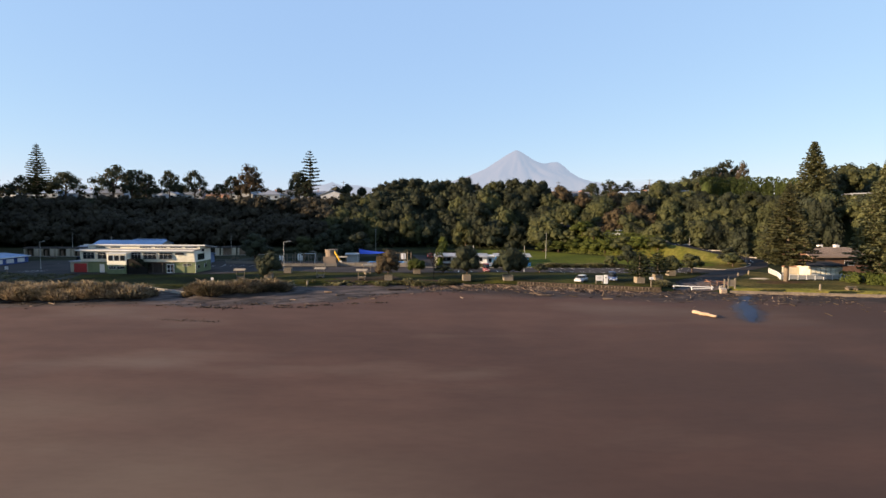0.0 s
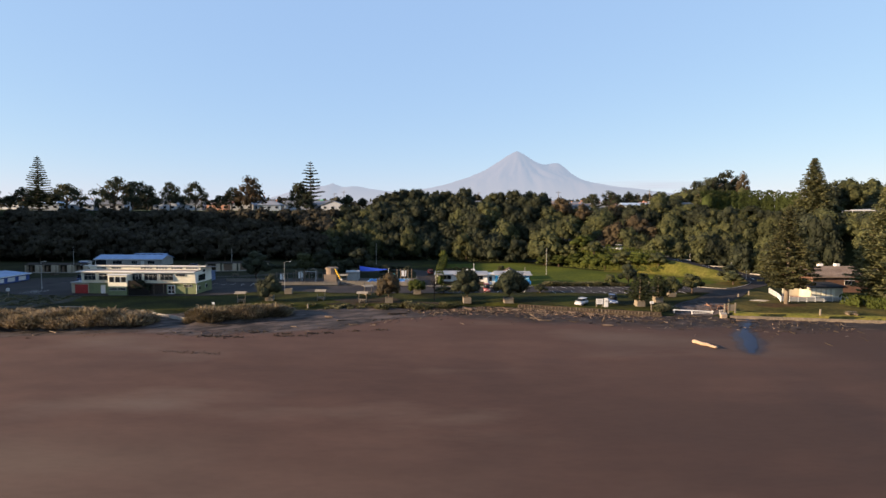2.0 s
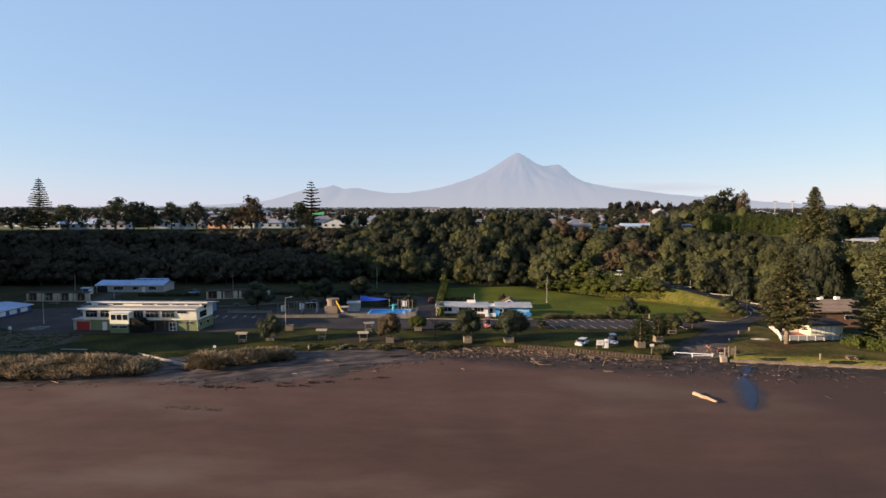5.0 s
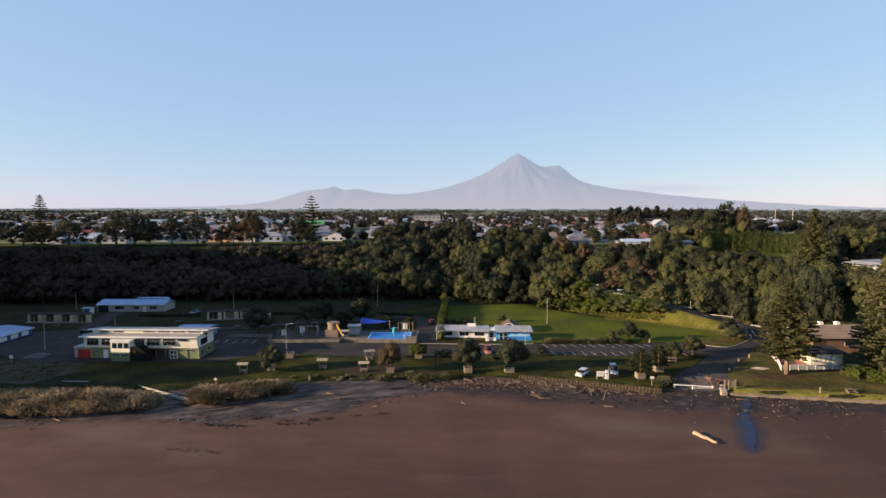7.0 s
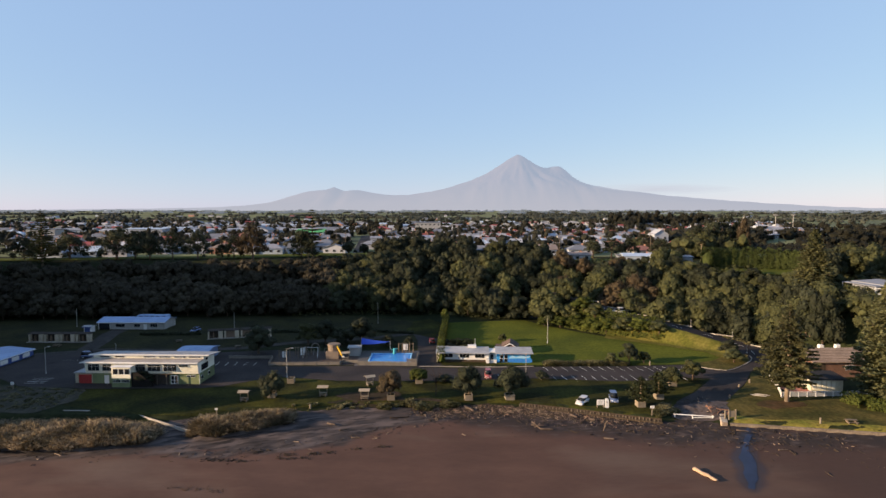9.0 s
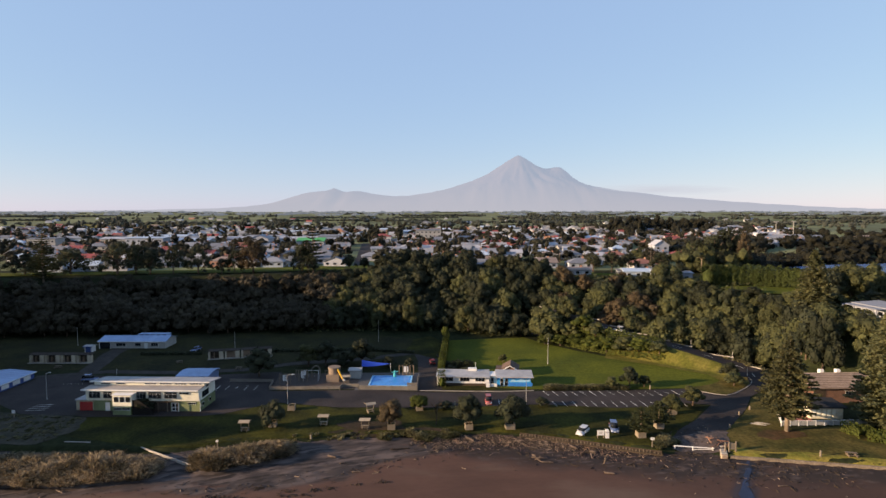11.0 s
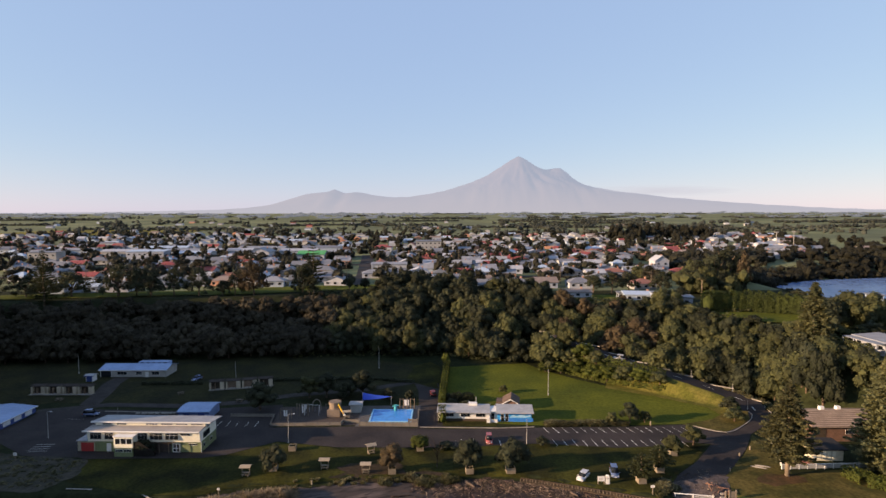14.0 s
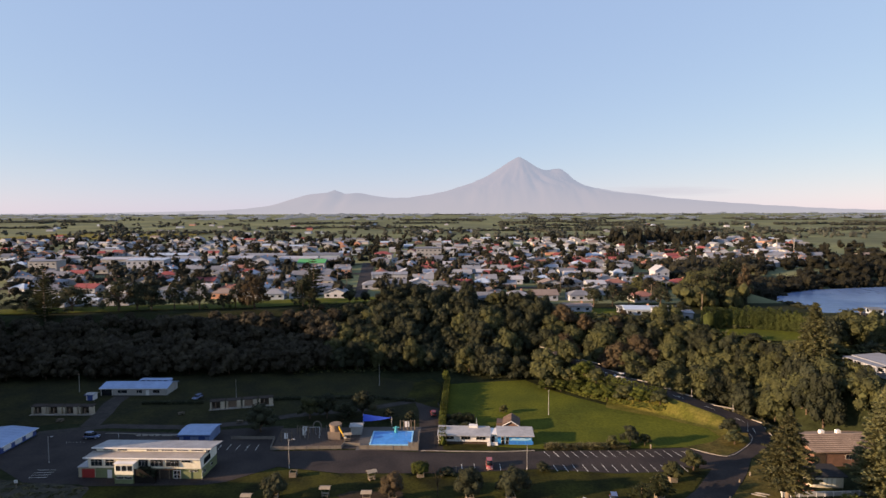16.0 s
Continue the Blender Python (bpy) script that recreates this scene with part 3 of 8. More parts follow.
def build_mountain():
    xs = steps([(-4200, -1600, 120), (-1600, 200, 28), (200, 1250, 12), (1250, 4300, 60)])
    ys = steps([(3900, 4300, 50), (4300, 4760, 23)])
    verts = [(x, y, 20 + (y - 260) * 0.0108 - 6 + (mountain_z(x, y) - 14 - (y - 260) * 0.0108) * smooth_step((y - 3900) / 320)) for y in ys for x in xs]
    nx = len(xs)
    faces = [(j * nx + i, j * nx + i + 1, (j + 1) * nx + i + 1, (j + 1) * nx + i) for j in range(len(ys) - 1) for i in range(nx - 1)]
    me = bpy.data.meshes.new("mountain")
    me.from_pydata(verts, [], faces)
    me.shade_smooth()
    # air haze is put in as blue-grey glow, paler towards the foot
    m = bpy.data.materials.new("hazed_volcano")
    m.use_nodes = True
    nodes, links = m.node_tree.nodes, m.node_tree.links
    bsdf = nodes["Principled BSDF"]
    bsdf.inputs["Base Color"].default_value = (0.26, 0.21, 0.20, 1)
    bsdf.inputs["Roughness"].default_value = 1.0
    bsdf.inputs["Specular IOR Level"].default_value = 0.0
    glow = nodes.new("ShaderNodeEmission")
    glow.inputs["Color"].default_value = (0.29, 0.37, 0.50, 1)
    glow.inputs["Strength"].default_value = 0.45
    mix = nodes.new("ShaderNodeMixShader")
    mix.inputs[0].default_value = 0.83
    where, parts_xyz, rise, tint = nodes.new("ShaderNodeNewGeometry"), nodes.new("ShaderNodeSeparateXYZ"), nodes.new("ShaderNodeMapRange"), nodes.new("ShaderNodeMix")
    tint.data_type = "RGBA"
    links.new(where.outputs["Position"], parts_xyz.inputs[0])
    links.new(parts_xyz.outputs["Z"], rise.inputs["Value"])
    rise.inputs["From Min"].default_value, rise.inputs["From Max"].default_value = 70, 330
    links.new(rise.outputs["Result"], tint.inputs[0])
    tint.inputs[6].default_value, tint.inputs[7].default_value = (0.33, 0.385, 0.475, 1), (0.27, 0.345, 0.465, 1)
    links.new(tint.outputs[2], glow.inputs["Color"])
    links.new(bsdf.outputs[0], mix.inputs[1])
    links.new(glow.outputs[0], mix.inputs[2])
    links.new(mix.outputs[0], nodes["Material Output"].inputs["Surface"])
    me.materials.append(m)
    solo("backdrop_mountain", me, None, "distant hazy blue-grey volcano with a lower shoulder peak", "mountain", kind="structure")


build_mountain()


def thin_cloud():
    """A faint streak of cloud beside the far mountain."""
    bm = bmesh.new()
    bmesh.ops.create_grid(bm, x_segments=24, y_segments=6, size=1.0, matrix=Matrix.Rotation(radians(90), 4, "X"))
    for v in bm.verts:
        v.co.y = 0.02 * noise.noise(v.co * 2.0)
    m = bpy.data.materials.new("thin_cloud")
    m.use_nodes = True
    nodes, links = m.node_tree.nodes, m.node_tree.links
    nodes.remove(nodes["Principled BSDF"])
    spot, fade, wisps, weight = nodes.new("ShaderNodeTexCoord"), nodes.new("ShaderNodeTexGradient"), nodes.new("ShaderNodeTexNoise"), nodes.new("ShaderNodeMath")
    fade.gradient_type = "SPHERICAL"
    wisps.inputs["Scale"].default_value = 2.2
    wisps.inputs["Detail"].default_value = 5
    weight.operation = "MULTIPLY"
    links.new(spot.outputs["Object"], fade.inputs["Vector"])
    links.new(spot.outputs["Object"], wisps.inputs["Vector"])
    links.new(fade.outputs["Fac"], weight.inputs[0])
    links.new(wisps.outputs["Fac"], weight.inputs[1])
    # the light on the cloud is put in as a faint grey glow
    clear, glow, mix = nodes.new("ShaderNodeBsdfTransparent"), nodes.new("ShaderNodeEmission"), nodes.new("ShaderNodeMixShader")
    glow.inputs["Color"].default_value, glow.inputs["Strength"].default_value = (0.36, 0.41, 0.49, 1), 0.50
    strong = nodes.new("ShaderNodeMath")
    strong.operation = "MULTIPLY"
    strong.inputs[1].default_value = 1.7
    links.new(weight.outputs[0], strong.inputs[0])
    links.new(strong.outputs[0], mix.inputs[0])
    links.new(clear.outputs[0], mix.inputs[1])
    links.new(glow.outputs[0], mix.inputs[2])
    links.new(mix.outputs[0], nodes["Material Output"].inputs["Surface"])
    solo("backdrop_cloud", bm, m, "thin pale streak of cloud beside the volcano", "cloud", Matrix.Translation((1640, 4300, 228)) @ Matrix.Diagonal((620, 60, 46, 1)), kind="structure")


thin_cloud()

# ---- plants ----
def leaf_mesh(name, quads, bodies, mat):
    """One mesh of many small leaf cards (centre, normal, size) round darker inner bodies (centre, radius)."""
    verts, faces = [], []
    for c, n, s in quads:
        n = Vector(n).normalized()
        u = n.orthogonal().normalized()
        u.rotate(Matrix.Rotation(random.uniform(0, 6.283), 3, n))
        v = n.cross(u)
        k = len(verts)
        c = Vector(c)
        w = random.uniform(0.55, 0.95)
        verts += [c + u * s, c + v * s * w, c - u * s, c - v * s * w]
        faces.append((k, k + 1, k + 2, k + 3))
    for c, r in bodies:
        bm = bmesh.new()
        bmesh.ops.create_icosphere(bm, subdivisions=1, radius=1)
        k = len(verts)
        for v in bm.verts:
            j = 1 + 0.25 * noise.noise(v.co * 1.7 + Vector(c))
            verts.append(Vector(c) + Vector((v.co.x * r[0], v.co.y * r[1], v.co.z * r[2])) * j)
        faces += [tuple(k + v.index for v in f.verts) for f in bm.faces]
        bm.free()
    me = bpy.data.meshes.new(name)
    me.from_pydata(verts, [], faces)
    me.materials.append(mat)
    return me


def lobed_crown(name, mat, seed, lobes, leaf, density, under=-0.55, body=0.83):
    """Leaf cards over the outsides of many rounded lobes; each lobe is (x, y, z, radius, height)."""
    random.seed(seed)
    quads = []
    for (x, y, z, r, h) in lobes:
        n = int(density * 4 * math.pi * r * max(r, h) * 0.8 / (leaf * leaf))
        for _ in range(n):
            d = Vector((random.gauss(0, 1), random.gauss(0, 1), random.gauss(0, 1))).normalized()
            if d.z < under:
                continue
            k = random.uniform(0.80, 1.08) + 0.16 * noise.noise(d * 2.3 + Vector((x, y, z)) * 3)
            p = Vector((x + d.x * r * k, y + d.y * r * k, z + d.z * h * k))
            if any((((p.x - a) ** 2 + (p.y - b) ** 2) / (q * q) + ((p.z - c) / e) ** 2) < 0.62 for (a, b, c, q, e) in lobes if (a, b, c) != (x, y, z)):
                continue
            quads.append((p, d + Vector((random.gauss(0, 0.32), random.gauss(0, 0.32), random.gauss(0.12, 0.32))), leaf * random.uniform(0.5, 1.15)))
    bodies = [((x, y, z), (r * body, r * body, h * body)) for (x, y, z, r, h) in lobes]
    return leaf_mesh(name, quads, bodies, mat)


def trunk_mesh(name, seed, height, r, limbs, mat, spread=0.45):
    random.seed(seed)
    bm = bmesh.new()
    p, d = Vector((0, 0, -0.3)), Vector((0, 0, 1))
    n = 4
    for i in range(n):
        q = p + (d + Vector((random.uniform(-0.12, 0.12), random.uniform(-0.12, 0.12), 0))) * (height + 0.3) / n
        rod(p, q, r * (1 - 0.13 * i), r * (1 - 0.13 * (i + 1)), bm, 7)
        p = q
    for i in range(limbs):
        a = 6.283 * i / limbs + random.uniform(-0.3, 0.3)
        start = Vector((0, 0, height * random.uniform(0.45, 0.95)))
        mid = start + Vector((math.cos(a) * height * spread * 0.6, math.sin(a) * height * spread * 0.6, height * 0.35))
        tip = mid + Vector((math.cos(a) * height * spread * 0.6, math.sin(a) * height * spread * 0.6, height * 0.3))
        rod(start, mid, r * 0.5, r * 0.35, bm, 5)
        rod(mid, tip, r * 0.35, r * 0.12, bm, 5)
    return mesh_of(name, bm, mat, smooth=True)


def dome(seed, n, wide, tall, base, low=0.32, high=0.52):
    """Lobes for a broad dome-shaped crown of unit-like proportions."""
    random.seed(seed)
    out = [(0, 0, base + tall * 0.45, wide * 0.30, tall * 0.40)]
    for i in range(n):
        a = i * 2.39996 + random.uniform(-0.3, 0.3)
        t = (i + 0.5) / n
        rad = wide * 0.5 * math.sqrt(t) * 0.86
        rad *= random.uniform(0.75, 1.12)
        z = base + tall * (0.80 - 0.56 * t ** 1.4) + random.uniform(-0.12, 0.12) * tall
        r = wide * random.uniform(low, high) * 0.36
        out.append((math.cos(a) * rad, math.sin(a) * rad, z, r, r * random.uniform(0.75, 1.25)))
    return out


def make_tree(name, label, trunk, crown, m, group="", crown_label=""):
    t = thing(name, label, "tree", m, group)
    part("trunk", trunk, None, t)
    part("crown", crown, None, t, crown_label)
    return t


# bush trees, some 9 m tall and 10 m wide, in four kinds of leaf
BUSH = []
for k, mat in enumerate((LEAF_DARK, LEAF_DARK, LEAF_OLIVE, LEAF_DARK, LEAF_GREEN, LEAF_BROWN)):
    crown = lobed_crown("bush_crown", mat, 10 + k, dome(10 + k, 26 + 2 * (k % 3), 10.0, 9.2, 0.2, 0.24, 0.56), 0.31, 0.35, -0.8)
    trunk = trunk_mesh("bush_trunk", 30 + k, 3.0, 0.32, 4, BARK)
    BUSH.append((trunk, crown))

SHADE_BUSH = [(trunk_mesh("bush_trunk", 40 + k, 3.0, 0.32, 4, BARK), lobed_crown("bush_crown", LEAF_SHADE_LIFT, 40 + k, dome(40 + k, 24, 10.0, 9.2, 0.2, 0.26, 0.54), 0.46, 0.36, -0.8)) for k in range(3)]
BUSH_TOP = [(-260, 21), (-60, 21.5), (-45, 22.5), (-32, 23), (-27, 30), (-8, 31), (12, 31.5), (16, 25), (20, 25.5), (24, 29.5), (46, 29), (52, 23), (62, 22.5), (75, 23.5), (84, 23.5), (92, 21.5), (104, 21), (118, 22), (130, 25), (160, 27), (200, 27)]
BUSH_LABELS = ["dense dark green coastal tree on the hillside", "rounded dark pohutukawa tree on the hillside", "olive-green native tree on the slope",
               "dark evergreen tree on the wooded bank", "fresh green shrub tree on the slope", "rusty brown-leaved tree on the slope"]


def plant_hillside():
    random.seed(5)
    for j in range(9):
        x = -200 + (j % 2) * 3.5
        while x < 94:
            toe, brow = along(TOE, x), along(BROW, x)
            gap = max(2, round((brow - toe + 6) / 7.5))
            if j <= gap:
                y = toe + 1.5 + (brow - toe) * j / gap + random.uniform(-1.8, 1.8)
                px = x + random.uniform(-2, 2)
                z = ground_z(px, y)
                top = along(BUSH_TOP, px)
                high = min(random.uniform(8.5, 12.5), top - z + random.uniform(-1.5, 0.5))
                road = min(math.hypot(px - a, y - b) for a, b, _ in UPHILL)
                if px > 170 and y > 238 or road < 7.5 or (px < -0.8 * y - 25):
                    high = 0
                if 44 < px < 92 and y > brow - 3:
                    high = min(high, 5)
                if high > 2.6:
                    if px < -30:
                        kind = random.choice((0, 1, 3, 3, 0, 1, 2))
                    elif px < 45:
                        kind = random.choice((0, 1, 3, 0, 1, 3, 2))
                    elif px < 63:
                        kind = random.choice((5, 2, 5, 0, 5, 3))
                    elif px < 80:
                        kind = random.choice((2, 2, 1, 0, 2, 3, 5))
                    else:
                        kind = random.choice((2, 2, 1, 3, 2))
                    trunk, crown = BUSH[kind] if px > -48 else SHADE_BUSH[kind % 3]
                    s = high / 9.0
                    w = s * random.uniform(0.85, 1.1) if s > 0.8 else s * 1.25
                    m = Matrix.Translation((px, y, z - 0.2)) @ Matrix.Rotation(random.uniform(0, 6.28), 4, "Z") @ Matrix.Diagonal((w, w, s, 1))
                    make_tree("bush_tree", BUSH_LABELS[kind], trunk, crown, m, "trees of the wooded hillside")
            x += 7.2



def hill_cap(x, y):
    """How high the crowns reach on the eastern slope, below the hedged meadow."""
    return along([(84, 23.0), (91, 22.0), (97, 20.8), (118, 20.6), (123, 24.0), (132, 26)], x) + 2.5 * smooth_step((y - 202) / 8)


def plant_brow():
    """Closes the wood over the eastern hill, round the meadow, the house and the road."""
    random.seed(6)
    y = 158.0
    while y < 236:
        x = 84 + random.uniform(0, 4)
        while x < 182:
            px, py = x + random.uniform(-2, 2), y + random.uniform(-2, 2)
            x += 5.8
            road = min(math.hypot(px - a, py - b) for a, b, _ in UPHILL)
            if py < along(TOE, px) - (9 if px > 90 else -1) or road < 7.0 or (px < 113 and py < 156) or (111 < px < 138 and 148 < py < 174) or px > 0.565 * py + 6 and py > 198 or px > 0.70 * py + 6 and py > 186 or (px > 168 and py > 236):
                continue
            if 93 < px < 128 and 178 < py < 214 and py > along([(93, 198), (100, 191), (112, 184), (128, 184)], px) or 98 < px < 132 and py < 212 and py > along(BROW, px) + 1 and py > 174 or 98 < px < 142 and max(193, along(BROW, px) + 1) < py < 232 or 84 < px < 112 and py > 232 or px < 92 and py > 226:
                continue
            kind = random.choice((2, 2, 1, 3, 2, 0))
            trunk, crown = BUSH[kind]
            if road < 8.3:
                high = random.uniform(3.5, 5.5)
            else:
                high = random.uniform(8, 11.5) if py < 193 else random.uniform(5, 7.5)
            if px < 134 and py < max(178, along(BROW, px) + 2):
                high = min(high, max(3.0, hill_cap(px, py) + random.uniform(-2.5, 0.6) - ground_z(px, py)))
            s, w = high / 9.0, max(0.72, high / 9.0 * random.uniform(0.85, 1.1))
            make_tree("bush_tree", BUSH_LABELS[kind], trunk, crown, Matrix.Translation((px, py, ground_z(px, py) - 0.2)) @ Matrix.Rotation(random.uniform(0, 6.28), 4, "Z") @ Matrix.Diagonal((w, w, s, 1)), "trees of the wooded hillside")
        y += 5.6


plant_hillside()
plant_brow()
random.seed(9)
for i in range(9):
    for j in range(3):
        px, py = 104 + i * 5.4 + random.uniform(-1, 1), along(TOE, 104 + i * 5.4) + 1.5 + j * 5.0
        if j > 0 and px < 112 or 112 < px < 138 and py > 152:
            continue
        trunk, crown = BUSH[(2, 1, 2, 3, 0)[(i + j) % 5]]
        make_tree("bush_tree", BUSH_LABELS[(2, 1, 2, 3, 0)[(i + j) % 5]], trunk, crown, Matrix.Translation((px, py, ground_z(px, py) - 0.2)) @ Matrix.Rotation(px, 4, "Z") @ Matrix.Scale(random.uniform(1.0, 1.3) if j < 2 else 0.62, 4), "trees of the wooded hillside")


def undergrowth():
    """Low leafy cover over the wooded slopes, one thing that nobody could count."""
    random.seed(15)
    quads = []
    while len(quads) < 21000:
        x = random.uniform(30, 172) if random.random() < 0.8 else random.uniform(-60, 30)
        y = random.uniform(along(TOE, x) - 1.5, max(along(BROW, x) + 4, 226 if x > 84 else 0))
        if 98 < x < 131 and 174 < y < 208 and y > along(BROW, x) or 114 < x < 137 and 150 < y < 172 or min(math.hypot(x - a, y - b) for a, b, _ in UPHILL) < 6.5:
            continue
        lump = (0.6 if x < 60 else 1.3) + 1.6 * max(0.0, noise.noise(Vector((x * 0.3, y * 0.3, 2.0))))
        quads.append(((x, y, ground_z(x, y) + random.uniform(0.0, 1.2) * lump), (random.gauss(0, 0.5), random.gauss(-0.2, 0.5), 1), random.uniform(0.35, 0.8)))
    solo("undergrowth", leaf_mesh("undergrowth", quads, [], LEAF_OLIVE), None, "olive-green undergrowth covering the wooded slope", "undergrowth", kind="stuff")


undergrowth()

# ---- Norfolk pines ----
def norfolk(seed, height, wide, mat, whorl=1.0, bare=0.12, droop=0.0, card=0.42, gap=0.0, girth=0.018, taper=0.75):
    """Trunk and crown of a tiered pine: whorls of level boughs that shorten towards the tip."""
    random.seed(seed)
    bm = bmesh.new()
    rod((0, 0, -0.4), (0, 0, height * 0.5), height * girth, height * girth * 0.67, bm, 10)
    rod((0, 0, height * 0.5), (0, 0, height * 0.985), height * girth * 0.67, 0.03, bm, 8)
    quads, boughs = [], bm
    z = height * bare
    while z < height * 0.985:
        t = (z - height * bare) / (height * (1 - bare))
        reach = wide / 2 * (1 - t) ** taper * (0.55 + 0.45 * min(1, t * 6)) * random.uniform(0.88, 1.06) + 0.18
        n = 7 if t < 0.7 else 5
        turn = random.uniform(0, 6.28)
        for i in range(n):
            a = turn + 6.283 * i / n + random.uniform(-0.12, 0.12)
            ln = reach * random.uniform(0.8, 1.08)
            if random.random() < gap:
                continue
            ca, sa = math.cos(a), math.sin(a)
            rise = 0.16 - droop * (1 - t)
            rod((0, 0, z), (ca * ln, sa * ln, z + ln * rise), 0.05, 0.015, boughs, 4)
            m = max(3, int(ln / (card * 0.55)))
            for q in range(m):
                f = (q + 0.6) / m
                if f < 0.18 and t < 0.6:
                    continue
                side = ln * 0.20 * math.sin(math.pi * min(1, f * 0.85 + 0.1))
                for k in range(5):
                    o = random.uniform(-1, 1) * side
                    c = (ca * ln * f - sa * o, sa * ln * f + ca * o, z + ln * f * rise + random.uniform(-0.05, 0.22) * card * 2 + abs(o) * 0.2)
                    quads.append((c, (random.gauss(0, 0.5), random.gauss(0, 0.5), 1), card * random.uniform(0.5, 1.0)))
        z += whorl * (0.75 + 0.35 * (1 - t)) * random.uniform(0.9, 1.1)
    for _ in range(10):
        quads.append(((random.uniform(-0.1, 0.1), random.uniform(-0.1, 0.1), height * random.uniform(0.95, 1.0)), (random.gauss(0, 1), random.gauss(0, 1), 0.3), card * 0.5))
    crown = leaf_mesh("pine_crown", quads, [], mat)
    return mesh_of("pine_trunk", bm, PALE_BARK, smooth=True), crown


def plant_norfolk(x, y, made, label, turn=0.0, s=1.0, z=None):
    trunk, crown = made
    t = thing("norfolk_pine", label, "tree", Matrix.Translation((x, y, ground_z(x, y) if z is None else z)) @ Matrix.Rotation(turn, 4, "Z") @ Matrix.Scale(s, 4), "norfolk pines")
    for name, me in (("trunk", trunk), ("crown", crown)):
        part(name, me, None, t)


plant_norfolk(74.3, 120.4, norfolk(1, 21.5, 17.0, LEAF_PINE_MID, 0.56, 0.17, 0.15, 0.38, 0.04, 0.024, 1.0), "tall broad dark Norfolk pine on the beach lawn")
plant_norfolk(96.5, 121.5, norfolk(2, 27.0, 17.5, LEAF_PINE_SUNLIT, 0.62, 0.03, 0.06, 0.46), "tall dense Norfolk pine beside the beach lawn")
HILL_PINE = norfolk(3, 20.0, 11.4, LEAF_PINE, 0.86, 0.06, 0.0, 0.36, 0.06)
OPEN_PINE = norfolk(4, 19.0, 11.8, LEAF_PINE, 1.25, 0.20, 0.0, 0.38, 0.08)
plant_norfolk(-168.0, 236.0, HILL_PINE, "dark Norfolk pine standing on the clifftop", 0.4, 1.2)
plant_norfolk(-61.0, 263.0, OPEN_PINE, "open-tiered Norfolk pine on the clifftop lawn", 1.0, 1.22)
plant_norfolk(112.0, 170.5, norfolk(5, 20.0, 13.0, LEAF_PINE_SUNLIT, 0.62, 0.04, 0.02, 0.46), "dense dark Norfolk pine rising out of the wooded slope", 2.2, (36.2 - ground_z(112, 170.5)) / 20)


# ---- trees along the clifftop ----
def umbrella(seed, n, wide, tall, base):
    """Lobes for a wind-shaped crown: flat tufts at the ends of spreading limbs, uneven and leaning."""
    random.seed(seed)
    lean = random.uniform(-0.14, 0.14) * wide
    out = []
    for i in range(n):
        a = i * 2.39996 + random.uniform(-0.5, 0.5)
        t = math.sqrt((i + 0.5) / n)
        rad = wide * 0.44 * t * random.uniform(0.7, 1.2)
        z = base + tall * (0.84 - 0.60 * t * t) + random.uniform(-0.12, 0.10) * tall
        r = wide * random.uniform(0.07, 0.16)
        out.append((math.cos(a) * rad + lean * z / tall, math.sin(a) * rad, z, r, r * random.uniform(0.5, 0.9)))
    return out


SPREAD = [(trunk_mesh("tree_trunk", 60 + k, 5.0, 0.36, 7, BARK, 0.6), lobed_crown("tree_crown", mat, 60 + k, umbrella(60 + k, 30 + 3 * k, 10.0, 8.6, 0.9), 0.26, 0.34, -0.95, 0.55))
          for k, mat in enumerate((LEAF_DARK, LEAF_DARK, LEAF_DARK, LEAF_BROWN))]
ROUND = [(trunk_mesh("tree_trunk", 70 + k, 2.6, 0.25, 5, BARK), lobed_crown("tree_crown", mat, 70 + k, dome(70 + k, 12, 6.0, 6.5, 1.0, 0.4, 0.6), 0.32, 0.32))
         for k, mat in enumerate((LEAF_DARK, LEAF_OLIVE))]
for (x, y, kind, w, h) in ((-199, 246, 0, 13, 12), (-186, 250, 1, 11, 9.5), (-166, 251, 2, 15.5, 11.5), (-177, 249, 0, 13, 8.5), (-146, 252, 1, 17, 14), (-139, 254, 2, 11, 13), (-132, 253, 0, 10, 10.5),
                           (-122, 254, 0, 10, 12), (-111, 255, 1, 12, 12.3), (-101, 256, 2, 7, 7), (-96, 258, 0, 9, 10), (-87, 257, 3, 14, 14), (-66, 262, 2, 11, 13), (-62, 259, 1, 9, 9)):
    trunk, crown = SPREAD[kind]
    make_tree("clifftop_tree", "wind-shaped dark tree with a spreading crown on the clifftop" if kind < 3 else "spreading brownish tree with bare limbs on the clifftop", trunk, crown,
              Matrix.Translation((x, y, ground_z(x, y) - 0.14 * h)) @ Matrix.Rotation(x * 3.3, 4, "Z") @ Matrix.Diagonal((w / 9.2, w / 9.2, h * 1.16 / 8.7, 1)), "clifftop trees")
for (x, y, s) in ((-45, 268, 1.1), (-38, 269, 0.9)):
    trunk, crown = ROUND[0]
    make_tree("clifftop_tree", "small rounded dark tree on the clifftop lawn", trunk, crown, Matrix.Translation((x, y, ground_z(x, y))) @ Matrix.Rotation(x, 4, "Z") @ Matrix.Scale(s, 4), "clifftop trees")

